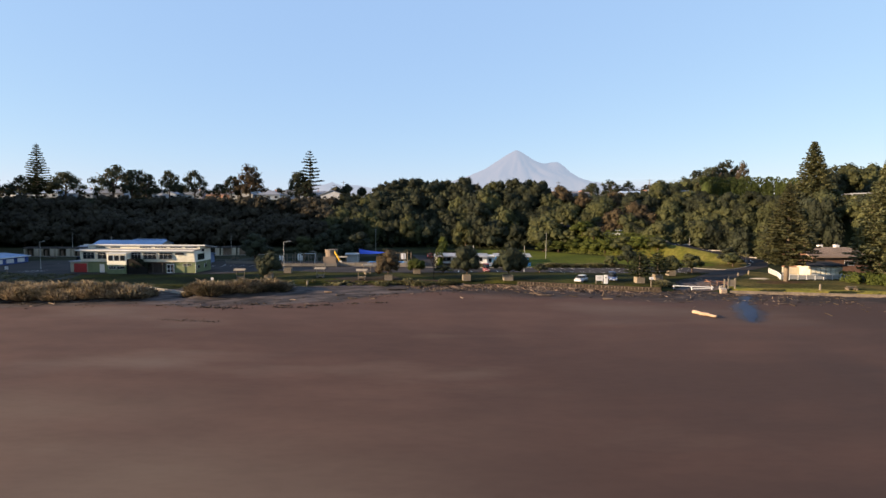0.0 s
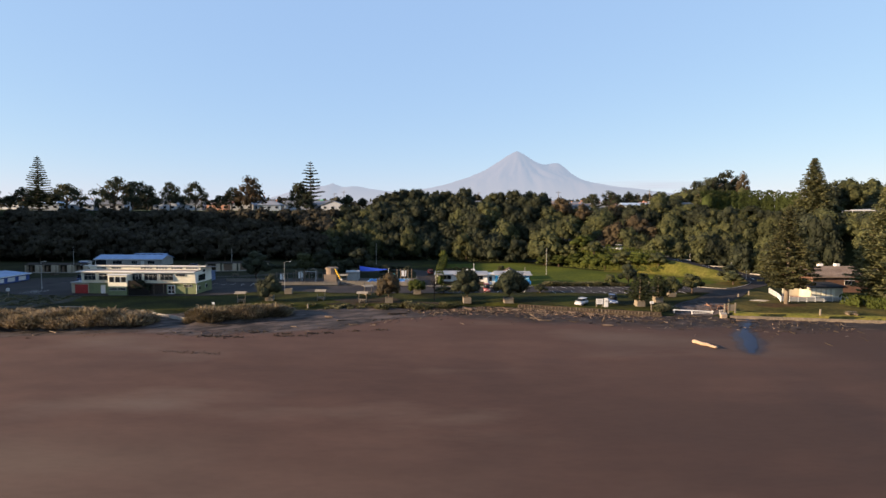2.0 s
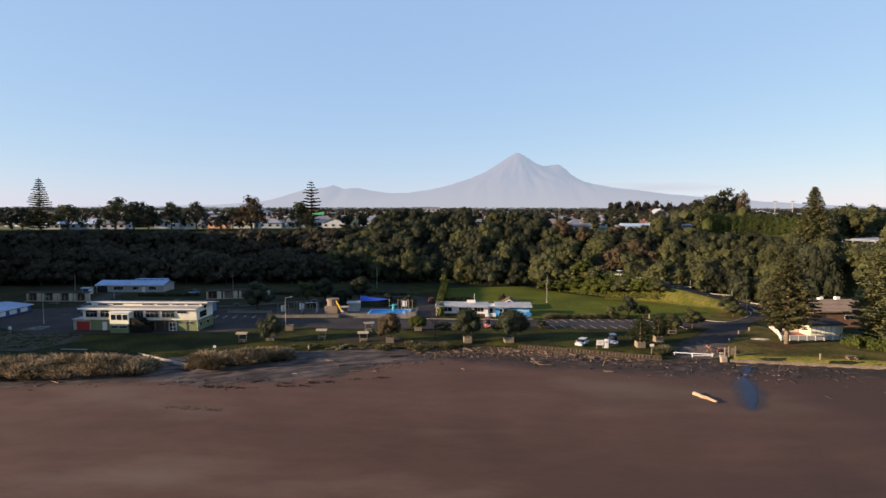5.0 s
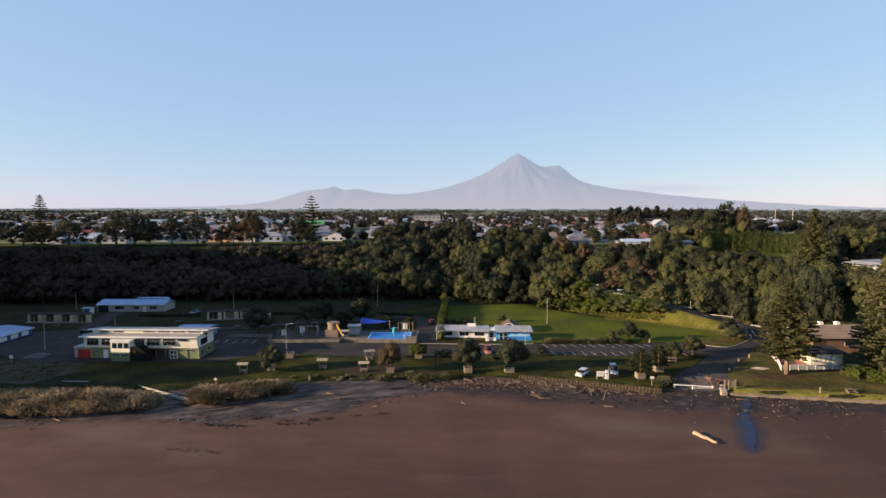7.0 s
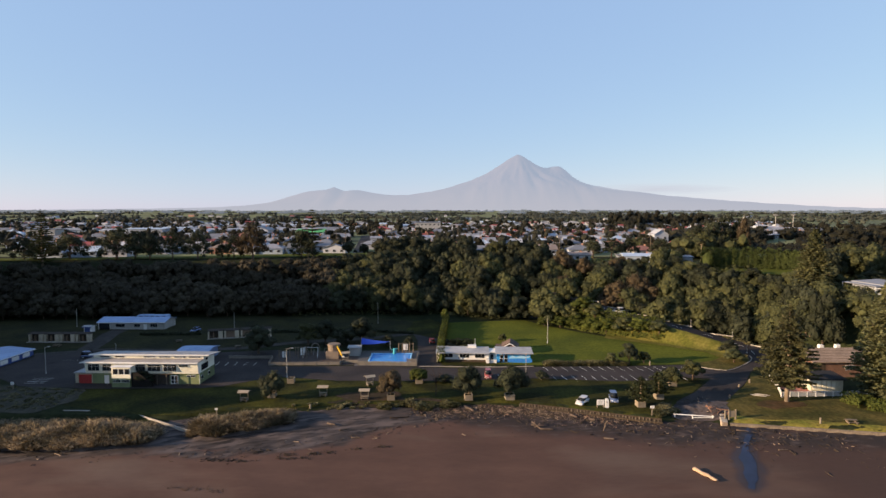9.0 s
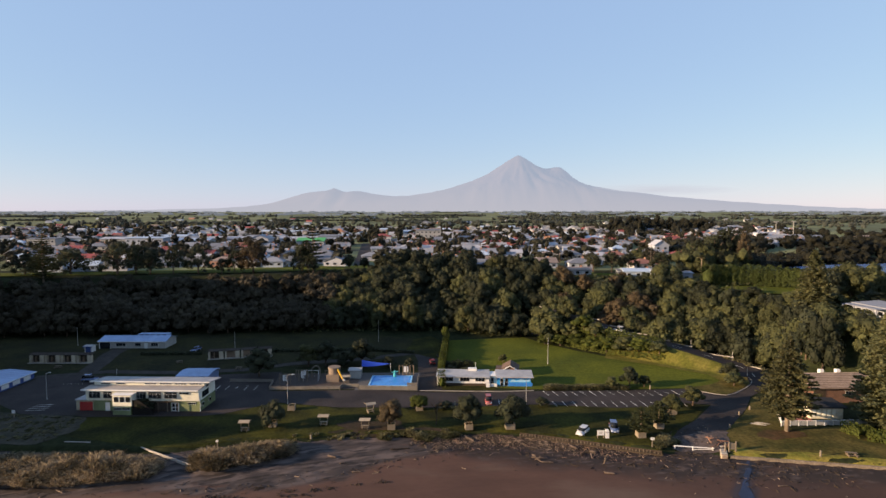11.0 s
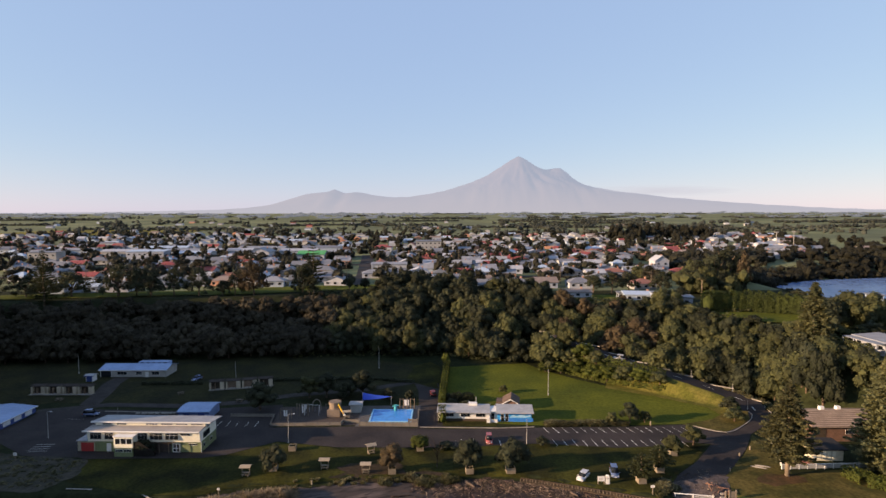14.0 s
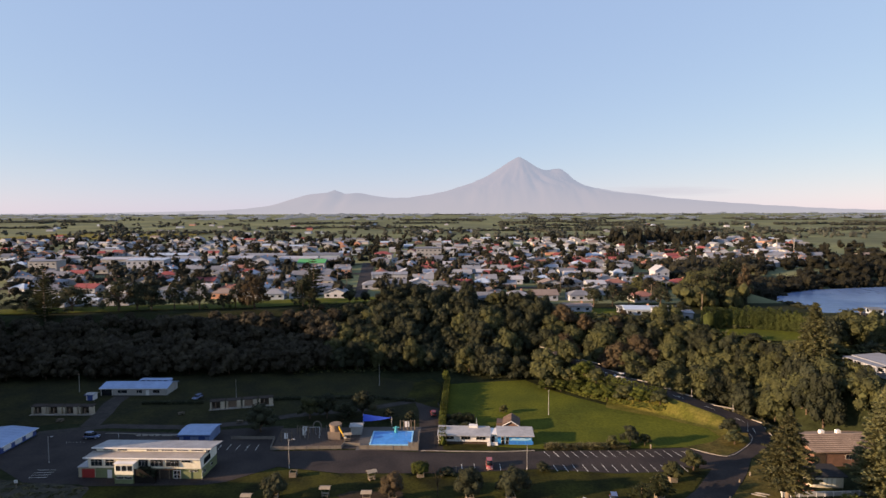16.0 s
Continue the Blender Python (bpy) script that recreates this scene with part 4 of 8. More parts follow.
# ---- buildings by the beach ----
def framed(parent, lo, hi, axis, out, bars=2, rail=0.0, name="window", frame_mat=WHITE, glass_mat=DARK_GLASS, wide=0.055, label=""):
    """Window on an upright face. axis 'y': lo and hi are (x, z) at y=out[0], facing out[1]; axis 'x': (y, z) at x."""
    at, face = out
    (a0, z0), (a1, z1) = lo, hi

    def slab(a, b, c, d, back, front):
        p, q = sorted((at + back * face, at + front * face))
        return box((a, p, c), (b, q, d)) if axis == "y" else box((p, a, c), (q, b, d))

    ob = part(name, slab(a0, a1, z0, z1, -0.02, 0.05), frame_mat, parent, label)
    rows = [(z0 + wide, z1 - wide)]
    if rail:
        mid = z0 + (z1 - z0) * rail
        rows = [(z0 + wide, mid - wide / 2), (mid + wide / 2, z1 - wide)]
    step = (a1 - a0 - wide) / bars
    for c, d in rows:
        for i in range(bars):
            part("pane", slab(a0 + wide + i * step, a0 + (i + 1) * step, c, d, 0.03, 0.065), glass_mat, ob, "dark glass pane")
    return ob


def surf_club():
    """Two-storey cream and green clubhouse. Local x runs along the front, -y faces the beach."""
    t = thing("surf_club_building", "two-storey cream and sage green surf club by the lawn", "building", Matrix.Translation((-86.2, 132.6, 0)) @ Matrix.Rotation(radians(-1.5), 4, "Z"))
    W, D = 28.0, 9.2
    part("lower_wall", box((2.1, 0.9, -0.2), (W - 0.25, D, 2.65)), SAGE, t, "sage green lower storey wall")
    part("garage", box((-2.2, 1.0, -0.2), (2.1, 7.5, 2.55), bevel=0.02), material("tan_block", (0.336, 0.294, 0.21), 0.9, grain=0.15, scale=3, dirt=0.2), t, "low tan block garage")
    part("garage_roof", box((-2.4, 0.8, 2.55), (2.1, 7.7, 2.70)), ROOF_GREY, t)
    door = part("garage_door", box((-1.3, 0.93, 0.0), (1.8, 1.02, 2.15)), RED_PAINT, t, "red roller garage door")
    for i in range(5):
        part("slat", box((-1.25, 0.90, 0.06 + i * 0.42), (1.75, 0.94, 0.06 + i * 0.42 + 0.38)), RED_PAINT, door)
    # upper storey leans out towards the beach
    part("upper_wall", prism([(0.55, 2.65), (0.15, 5.30), (3.4, 5.30), (3.4, 2.65)], "x", 0.7, W - 0.2), CREAM, t, "cream boarded upper storey wall")
    for i in range(8):
        z = 2.80 + i * 0.315
        y = 0.55 - (z - 2.65) * 0.148
        part("weatherboard", box((0.7, y - 0.035, z), (W - 0.2, y - 0.005, z + 0.05)), CREAM, t)
    part("lower_roof", prism([(-0.30, 5.34), (-0.30, 5.48), (3.5, 5.60), (3.5, 5.32)], "x", 0.0, W + 0.1), material("brownish_roof", (0.308, 0.28, 0.252), 0.8, grain=0.12, scale=2, dirt=0.2), t, "brownish lower roof")
    part("lower_fascia", box((-0.1, -0.40, 5.24), (W + 0.2, -0.30, 5.54)), WHITE, t, "white fascia board")
    part("clerestory_wall", prism([(3.3, 5.2), (3.3, 6.40), (D, 5.62), (D, 5.2)], "x", 0.9, W - 0.1), CREAM, t, "cream clerestory wall")
    part("upper_roof", prism([(2.95, 6.44), (2.95, 6.62), (D + 0.4, 5.84), (D + 0.4, 5.66)], "x", 0.0, W + 1.5), ROOF_GREY, t, "pale grey steel roof")
    part("upper_fascia", box((0.0, 2.83, 6.36), (W + 1.5, 2.95, 6.64)), WHITE, t, "white fascia board")
    part("gable_wall", prism([(0.55, 2.65), (0.15, 5.30), (3.3, 5.30), (3.3, 6.38), (D + 0.02, 5.60), (D + 0.02, 2.65)], "x", W - 0.2, W), material("pale_cream", (0.76, 0.73, 0.62), 0.6, grain=0.05, scale=2, dirt=0.12), t, "pale end wall")
    # clerestory windows
    for x0 in (2.6, 6.2):
        framed(t, (x0, 5.72), (x0 + 2.35, 6.12), "y", (3.3, -1), 4)
    for x0 in (13.3, 17.0, 20.7, 24.4):
        framed(t, (x0, 5.70), (x0 + 3.0, 6.20), "y", (3.3, -1), 4, wide=0.12)
    # main windows
    for x0, x1, n in ((1.5, 4.3, 3), (5.0, 7.2, 2), (13.0, 15.4, 3), (15.9, 19.1, 3), (19.7, 22.9, 3)):
        framed(t, (x0, 3.30), (x1, 4.95), "y", (0.19, -1), n, 0.68, label="white-framed window band")
    framed(t, (23.4, 4.35), (25.7, 4.92), "y", (0.17, -1), 3)
    # lookout bay standing forward of the wall
    bay = part("bay", box((8.5, -1.9, 2.1), (13.0, 1.2, 4.75)), CREAM, t, "projecting cream lookout bay")
    part("bay_base", box((8.55, -2.0, -0.15), (12.95, 1.0, 2.12)), SAGE, t, "green base of the lookout bay")
    part("bay_roof", box((8.3, -2.15, 4.75), (13.2, 0.3, 4.88)), WHITE, t)
    for x0 in (8.8, 10.2, 11.6):
        framed(bay, (x0, 3.05), (x0 + 1.2, 4.40), "y", (-1.9, -1), 1)
    for x0 in (8.9, 10.95):
        framed(bay, (x0, 1.15), (x0 + 1.8, 1.85), "y", (-2.0, -1), 3)
    # outside stair of dark timber
    for i in range(13):
        part("stair_tread", box((13.4 + i * 0.30, -1.5, 2.5 - i * 0.19), (13.8 + i * 0.30, 0.2, 2.57 - i * 0.19)), DARK_WOOD, t)
    part("stair_wall", prism([(13.1, -0.1), (13.1, 3.5), (14.6, 3.5), (18.0, 1.1), (18.0, -0.1)], "y", -1.75, -1.6), material("dark_trellis", (0.0112, 0.0098, 0.0084), 0.9, grain=0.2, scale=4), t, "dark timber stair screen")
    # deep shade under the porch is put into a dark brown wall
    part("porch_wall", box((13.05, 0.82, -0.1), (20.8, 0.89, 2.55)), material("shaded_brown_boards", (0.049, 0.0378, 0.0308), 0.9, grain=0.2, scale=3), t, "boarded porch wall painted dark brown for porch shade")
    part("porch", box((13.2, 0.0, 2.55), (22.0, 0.9, 2.64)), DARK_WOOD, t)
    for x in (18.2, 20.5, 23.0):
        part("post", rod((x, 0.1, -0.1), (x, 0.1, 2.6), 0.08), TIMBER, t)
    framed(t, (21.1, 0.05), (22.9, 2.15), "y", (0.88, -1), 2, 0.45, name="door", wide=0.16, label="white glazed double door")
    framed(t, (25.0, 1.75), (27.0, 2.25), "y", (0.88, -1), 2, label="small frosted window")
    part("side_door", box((5.0, 0.84, 0), (6.1, 0.92, 2.05)), WHITE, t, "white side door")
    framed(t, (2.0, 3.0), (5.6, 4.5), "x", (W, 1), 3, frame_mat=SAGE, label="sage green sign panel on the end wall")
    framed(t, (4.2, 4.9), (5.6, 5.6), "x", (W, 1), 2)
    part("end_wall_base", box((W - 0.25, 0.9, -0.2), (W - 0.02, D + 0.05, 2.65)), SAGE, t)
    for y0 in (1.8, 5.6):
        framed(t, (y0, 1.0), (y0 + 1.1, 1.9), "x", (W, 1), 1)
    part("downpipe", rod((W + 0.08, 0.8, 0), (W + 0.08, 0.8, 5.3), 0.05), WHITE, t)
    part("antenna", rod((3.6, 8, 5.5), (3.6, 8, 8.3), 0.03), METAL, t)
    for i in range(23):
        part("roof_rib", prism([(2.95, 6.62), (2.95, 6.65), (D + 0.4, 5.87), (D + 0.4, 5.84)], "x", 0.8 + i * 1.22, 0.86 + i * 1.22), ROOF_GREY, t)


surf_club()


def shed(name, label, x, y, turn, w, d, h, rise, wall, roof, doors=0, door_mat=NAVY, curved=False, z=0.0, over=0.4):
    """A plain building with a low gable or curved roof; local -y is its front."""
    t = thing(name, label, "building", Matrix.Translation((x, y, z)) @ Matrix.Rotation(radians(turn), 4, "Z"))
    part("wall", box((-w / 2, -d / 2, -0.2), (w / 2, d / 2, h)), wall, t)
    if curved:
        line = [(-d / 2 - over + (d + 2 * over) * i / 10, h - 0.05 + rise * math.sin(math.pi * (0.08 + 0.84 * i / 10))) for i in range(11)]
    else:
        line = [(-d / 2 - over, h - 0.08), (0, h + rise), (d / 2 + over, h - 0.08)]
    part("roof", prism(line + [(a, b + 0.14) for a, b in line[::-1]], "x", -w / 2 - over, w / 2 + over), roof, t)
    g = [(-d / 2, h)] + [(a, b) for a, b in line[1:-1]] + [(d / 2, h)]
    part("gable", prism(g, "x", -w / 2, w / 2), wall, t)
    part("gutter", box((-w / 2 - over, -d / 2 - over - 0.1, h - 0.16), (w / 2 + over, -d / 2 - over, h + 0.04)), door_mat, t)
    for i in range(doors):
        x0 = -w / 2 + (i + 0.5) * w / doors
        part("door", box((x0 - 0.9, -d / 2 - 0.05, 0), (x0 + 0.9, -d / 2 + 0.03, 2.2)), door_mat, t)
    n = int(w / 1.5)
    for i in range(n):
        x0 = -w / 2 + (i + 0.5) * w / n
        top = [(a, b + 0.13) for a, b in line]
        part("roof_rib", prism(top + [(a, b + 0.05) for a, b in top[::-1]], "x", x0 - 0.04, x0 + 0.04), roof, t)
    return t


LIGHT_BLUE = material("dull_blue_cladding", (0.168, 0.238, 0.392), 0.6, grain=0.06, scale=2, dirt=0.15)
GREY_WALL = material("grey_cladding", (0.3293, 0.3293, 0.3136), 0.7, grain=0.06, scale=2, dirt=0.2)
boat = shed("boat_shed", "long low shed with a bright blue steel roof and navy walls", -124.6, 153.5, 90, 13, 14, 1.9, 0.65, NAVY, ROOF_BLUE, 0, WHITE)
for i in range(3):
    part("panel", box((-5.6 + i * 4.0, -7.06, 0.35), (-3.0 + i * 4.0, -6.98, 1.45)), WHITE, boat, "white wall panel")
hut = shed("curved_roof_shed", "small blue shed with a curved steel roof", -69.3, 157.5, 0, 8.3, 7.5, 2.3, 0.75, LIGHT_BLUE, ROOF_BLUE, 2, curved=True)

office = shed("camp_office", "long low camp office with a pale blue steel roof", -107.6, 197, 0, 22.8, 8.0, 2.7, 1.15, material("office_wall", (0.336, 0.322, 0.294), 0.7, grain=0.06, scale=2, dirt=0.15), ROOF_BLUE, 0, WHITE, z=0.55)
for x0, x1 in ((-5.5, -2.2), (1.0, 3.0), (6.5, 9.0)):
    framed(office, (x0, 1.0), (x1, 2.2), "y", (-4.0, -1), 3)
part("porch_post", rod((-11.2, -4.2, -0.2), (-11.2, -4.2, 2.6), 0.08), WHITE, office)
part("porch_post", rod((-7.4, -4.2, -0.2), (-7.4, -4.2, 2.6), 0.08), WHITE, office)
# a dark sheet on the wall stands in for the carport's shade
part("carport_shade", box((-11.3, -4.05, 0), (-7.4, -3.97, 2.5)), DARK_GLASS, office, "dark sheet painting the shade inside the carport")
part("door", box((4.2, -4.08, 0), (5.3, -3.97, 2.1)), WHITE, office)
part("ridge_box", box((-0.6, 0.6, 3.4), (10.0, 3.4, 4.25), bevel=0.05), ROOF_BLUE, office, "raised pale roof light along the ridge")
for i in range(5):
    part("vent", box((0.2 + i * 2.0, 0.53, 3.9), (1.5 + i * 2.0, 0.62, 4.12)), DARK_GLASS, office)
shed("caravan_kiosk", "small white cabin beside the camp office", -119.6, 189, 0, 2.4, 2.2, 2.1, 0.25, WHITE, ROOF_GREY, 1, z=0.6)


SHELTER_ROOF = material("dark_stained_roof", (0.049, 0.0392, 0.0336), 0.9, grain=0.2, scale=2, dirt=0.2, spec=0.1)


PALE_BLOCK = material("pale_block", (0.46, 0.39, 0.285), 0.9, grain=0.1, scale=3, dirt=0.3)
TAN_PANEL = material("tan_panel", (0.26, 0.185, 0.13), 0.9, grain=0.15, scale=3, dirt=0.3)


def camp_screen(x, y, turn, label, bay=True):
    """One open camp shelter between block piers on its own slab."""
    t = thing("camp_shelter", label, "shelter", Matrix.Translation((x, y, ground_z(x, y))) @ Matrix.Rotation(radians(turn), 4, "Z"), "camp shelters")
    part("pier", box((0, -0.5, -0.2), (0.45, 0.6, 2.3), bevel=0.03), PALE_BLOCK, t)
    part("pier", box((3.2, -0.5, -0.2), (4.4, 0.6, 2.4), bevel=0.03), PALE_BLOCK, t)
    # in open bays a dark back panel stands in for the shaded inside
    part("back_panel", box((0.45, 0.6, -0.2), (3.2, 0.75, 2.2)), DARK_WOOD if bay else TAN_PANEL, t)
    if bay:
        part("divider", box((1.5, -0.1, -0.2), (1.75, 0.6, 1.9)), TAN_PANEL, t)
        part("table", box((0.6, -0.5, 0.68), (1.4, 0.4, 0.76)), TIMBER, t)
    part("roof", prism([(-0.5, 2.45), (1.4, 2.8), (1.4, 2.9), (-0.5, 2.55)], "x", -0.1, 4.5), SHELTER_ROOF, t)
    part("slab", box((-0.2, -1.3, -0.1), (4.6, 0.9, 0.10)), CONCRETE, t, "pale concrete slab")


for i in range(4):
    camp_screen(-130.2 + i * 5.0, 175.8, 0, "tan block camp shelter with dark open bays on a slab")
for i in range(4):
    camp_screen(-75.6 + i * 4.9, 179.6 + i * 1.05, 12, "tan block camp shelter with a boarded back beside the track", i not in (1, 2))


def beach_kiosk():
    """White and blue beach cafe of two low blocks with a link between."""
    t = thing("beach_cafe", "low white and blue beach cafe with a grey roof", "building", Matrix.Translation((-1.8, 153.4, 0)) @ Matrix.Rotation(radians(-3.0), 4, "Z"))
    part("white_wall", box((0, 0, -0.2), (14.2, 4.9, 2.7)), WHITE, t, "white painted wall")
    part("white_roof", prism([(-1.0, 2.58), (-1.0, 2.78), (5.2, 3.20), (5.2, 3.0)], "x", -0.3, 14.4), ROOF_GREY, t, "pale grey low roof")
    part("link_wall", box((14.2, 0.8, -0.2), (16.4, 4.6, 2.7)), WHITE, t)
    part("link_roof", box((14.2, 0.3, 2.7), (16.4, 4.8, 2.85)), WHITE, t)
    part("blue_wall", box((16.4, 0.2, -0.2), (25.6, 5.0, 2.75)), BLUE_PAINT, t, "bright blue painted wall")
    part("blue_roof", prism([(-0.8, 2.62), (-0.8, 2.82), (5.4, 3.22), (5.4, 3.02)], "x", 16.0, 26.2), ROOF_GREY, t, "pale grey low roof")
    for x0, x1 in ((0.6, 4.4), (6.2, 8.8), (10.4, 13.0)):
        framed(t, (x0, 1.25), (x1, 2.45), "y", (0, -1), 3, label="dark window band")
    part("skirting", box((0.2, -0.06, -0.1), (14.2, 0.02, 0.75)), DARK_WOOD, t, "dark strip along the base of the wall")
    part("mural_wave", prism([(19.6, 1.2), (20.6, 2.0), (21.7, 1.6), (23.0, 2.1), (24.4, 1.7), (25.4, 2.1), (25.4, 1.5), (23.8, 1.2), (21.5, 1.25)], "y", 0.14, 0.19), material("pale_blue_mural", (0.24, 0.47, 0.66), 0.6, grain=0.1, scale=2), t, "pale blue mural on the wall")
    for x0 in (14.6, 17.2, 18.4):
        framed(t, (x0, 0.1), (x0 + 0.95, 2.2), "y", (0.75 if x0 < 16 else 0.2, -1), 1, 0.5, name="door", label="white framed glass door")
    part("counter", box((13.4, -1.2, -0.1), (14.3, -0.2, 1.1)), WHITE, t)
    part("picket", box((14.3, -0.8, -0.1), (16.3, -0.7, 1.0)), WHITE, t, "white picket screen")
    part("vent_box", box((8.4, 3.8, 2.9), (10.8, 5.4, 3.7)), WHITE, t, "white roof plant box")
    part("flue", rod((10.5, 5.0, 3.6), (10.5, 5.0, 5.4), 0.07), METAL, t)
    for i in range(3):
        part("panel", box((19.4 + i * 2.3, 0.12, 0.2), (21.4 + i * 2.3, 0.17, 1.05)), material("deep_blue_panel", (0.028, 0.168, 0.504), 0.6), t)


beach_kiosk()


def gable_cottage():
    t = thing("gabled_cottage", "small brown brick cottage with a brown tiled gable roof", "building", Matrix.Translation((19.6, 164.5, -0.1)) @ Matrix.Rotation(radians(-8), 4, "Z") @ Matrix.Diagonal((0.8, 0.7, 0.78, 1)))
    part("wall", box((-2.6, -4, -0.3), (2.6, 5, 2.6)), BRICK_BROWN, t)
    part("gable", prism([(-2.6, 2.6), (0, 4.1), (2.6, 2.6)], "y", -4, 5), BRICK_BROWN, t)
    for s in (-1, 1):
        part("roof", prism([(0, 4.15), (0, 4.35), (s * 3.2, 2.5), (s * 3.2, 2.3)], "y", -4.5, 5.4), ROOF_BROWN, t, "brown tiled roof slope")
        part("bargeboard", prism([(0, 4.12), (0, 4.42), (s * 3.25, 2.55), (s * 3.25, 2.25)], "y", -4.62, -4.5), WHITE, t, "white bargeboard")
    framed(t, (-1.0, 1.0), (1.0, 2.2), "y", (-4, -1), 2)
    part("lean_to", box((-5.4, -1, -0.3), (-2.6, 4.5, 2.2)), ROOF_BROWN, t, "dark lean-to")


gable_cottage()


def brown_house():
    t = thing("brown_brick_house", "brown brick house with a tan tiled roof and white vents", "building", Matrix.Translation((100, 139.0, 0)) @ Matrix.Rotation(radians(2), 4, "Z"))
    part("wall", box((-8.0, 0, -0.3), (11, 12, 3.9)), BRICK_BROWN, t, "brown brick wall")
    part("roof", prism([(-0.7, 3.8), (-0.7, 4.0), (6, 6.0), (12.7, 4.0), (12.7, 3.8), (6, 5.8)], "x", -8.8, 11.6), material("tan_tiles", (0.294, 0.217, 0.161), 0.85, grain=0.15, scale=2, dirt=0.2, bump=0.02), t, "tan tiled roof")
    part("gable_end", prism([(0, 3.9), (6, 5.75), (12, 3.9)], "x", -8.0, 11), BRICK_BROWN, t)
    for x0 in (-2.0, 2.4):
        part("vent", box((x0, 6.4, 5.4), (x0 + 1.1, 7.4, 6.6), bevel=0.05), WHITE, t, "white roof vent")
    framed(t, (0.0, 1.8), (2.6, 3.0), "y", (0, -1), 3)
    framed(t, (5.0, 1.8), (7.0, 3.0), "y", (0, -1), 2)
    part("entrance", box((-8.05, -0.06, 0), (-5.0, 0.05, 3.6)), DARK_WOOD, t)
    for i in range(9):
        part("roof_course", prism([(-0.7 + i * 0.74, 4.02 + i * 0.22), (-0.7 + i * 0.74, 4.07 + i * 0.22), (-0.5 + i * 0.74, 4.1 + i * 0.22)], "x", -8.8, 11.6), ROOF_BROWN, t)


brown_house()


HUT_CREAM = material("aged_cream_paint", (0.56, 0.518, 0.392), 0.7, grain=0.08, scale=2, dirt=0.2)


def pool_hut():
    t = thing("cream_beach_hut", "low cream hut with panelled walls and a dark flat roof", "building", Matrix.Translation((84.2, 128.0, 0)) @ Matrix.Rotation(radians(-2), 4, "Z"))
    part("wall", box((0, 0, -0.2), (7.6, 5.0, 2.7), bevel=0.25), HUT_CREAM, t)
    part("roof", prism([(-0.5, 2.65), (-0.5, 2.9), (5.6, 3.3), (5.6, 3.05)], "x", -0.4, 8.2), material("dark_membrane", (0.0308, 0.0308, 0.0322), 0.9, grain=0.1, scale=2, spec=0.05), t, "dark flat roof")
    for i in range(5):
        part("panel", box((0.6 + i * 1.1, -0.05, 0.4), (1.3 + i * 1.1, 0.02, 2.3)), CREAM, t)
    part("terrace", box((-5.5, -1.5, -0.1), (-0.1, 4.0, 0.12)), material("red_brick_paving", (0.35, 0.14, 0.098), 0.9, grain=0.2, scale=4), t, "red paved terrace")
    part("terrace_wall", box((-3.8, 4.0, -0.1), (-0.1, 4.2, 2.0)), HUT_CREAM, t)


pool_hut()


def fence(label, line, high, wall_mat, post_mat, gap=2.4, solid=0.12, group=""):
    x0, y0 = line[0]
    t = thing("fence", label, "fence", Matrix.Translation((x0, y0, ground_z(x0, y0))), group)
    for (xa, ya), (xb, yb) in zip(line, line[1:]):
        a, b = Vector((xa - x0, ya - y0, 0)), Vector((xb - x0, yb - y0, 0))
        n = max(1, round((b - a).length / gap))
        for i in range(n):
            p, q = a.lerp(b, i / n), a.lerp(b, (i + 1) / n)
            zp = ground_z(xa + (xb - xa) * i / n, ya + (yb - ya) * i / n) - ground_z(x0, y0)
            part("post", box((p.x - 0.08, p.y - 0.08, zp - 0.2), (p.x + 0.08, p.y + 0.08, zp + high + 0.08)), post_mat, t)
            d = q - p
            ang = Matrix.Rotation(math.atan2(d.y, d.x), 4, "Z")
            c = (p + q) / 2
            bm = bmesh.new()
            bmesh.ops.create_cube(bm, size=1, matrix=Matrix.Translation((c.x, c.y, zp + high * 0.5)) @ ang @ Matrix.Diagonal((d.length - 0.17, 0.05, high - solid * 2, 1)))
            part("panel", bm, wall_mat, t)
            bm = bmesh.new()
            bmesh.ops.create_cube(bm, size=1, matrix=Matrix.Translation((c.x, c.y, zp + high)) @ ang @ Matrix.Diagonal((d.length - 0.17, 0.12, 0.09, 1)))
            part("cap_rail", bm, post_mat, t)
    part("post", box((b.x - 0.08, b.y - 0.08, -0.2), (b.x + 0.08, b.y + 0.08, high + 0.08)), post_mat, t)
    return t


fence("white post fence with grey panels round the hut", [(80.5, 137.5), (77.6, 129), (75.0, 123.5), (94.6, 124.3)], 1.15, GREY_WALL, WHITE, 2.0)
PALE_FENCE = material("pale_fence", (0.1733, 0.1554, 0.1312), 0.85, grain=0.1, scale=3, dirt=0.2)
fence("pale panelled fence round the paddling pool", [(-23.0, 149.6), (-7.2, 148.8), (-7.3, 160.5)], 1.2, PALE_FENCE, PALE_FENCE, 2.2)
fence("low pale fence round the playground", [(-46.8, 149.2), (-28, 149.8), (-27.6, 152.0), (-23.2, 151.6)], 0.95, PALE_FENCE, PALE_FENCE, 3.0)
fence("low pale fence behind the parking bays", [(-60.0, 156.4), (-47.8, 156.2), (-46.9, 149.5)], 0.9, PALE_FENCE, PALE_FENCE, 3.0)


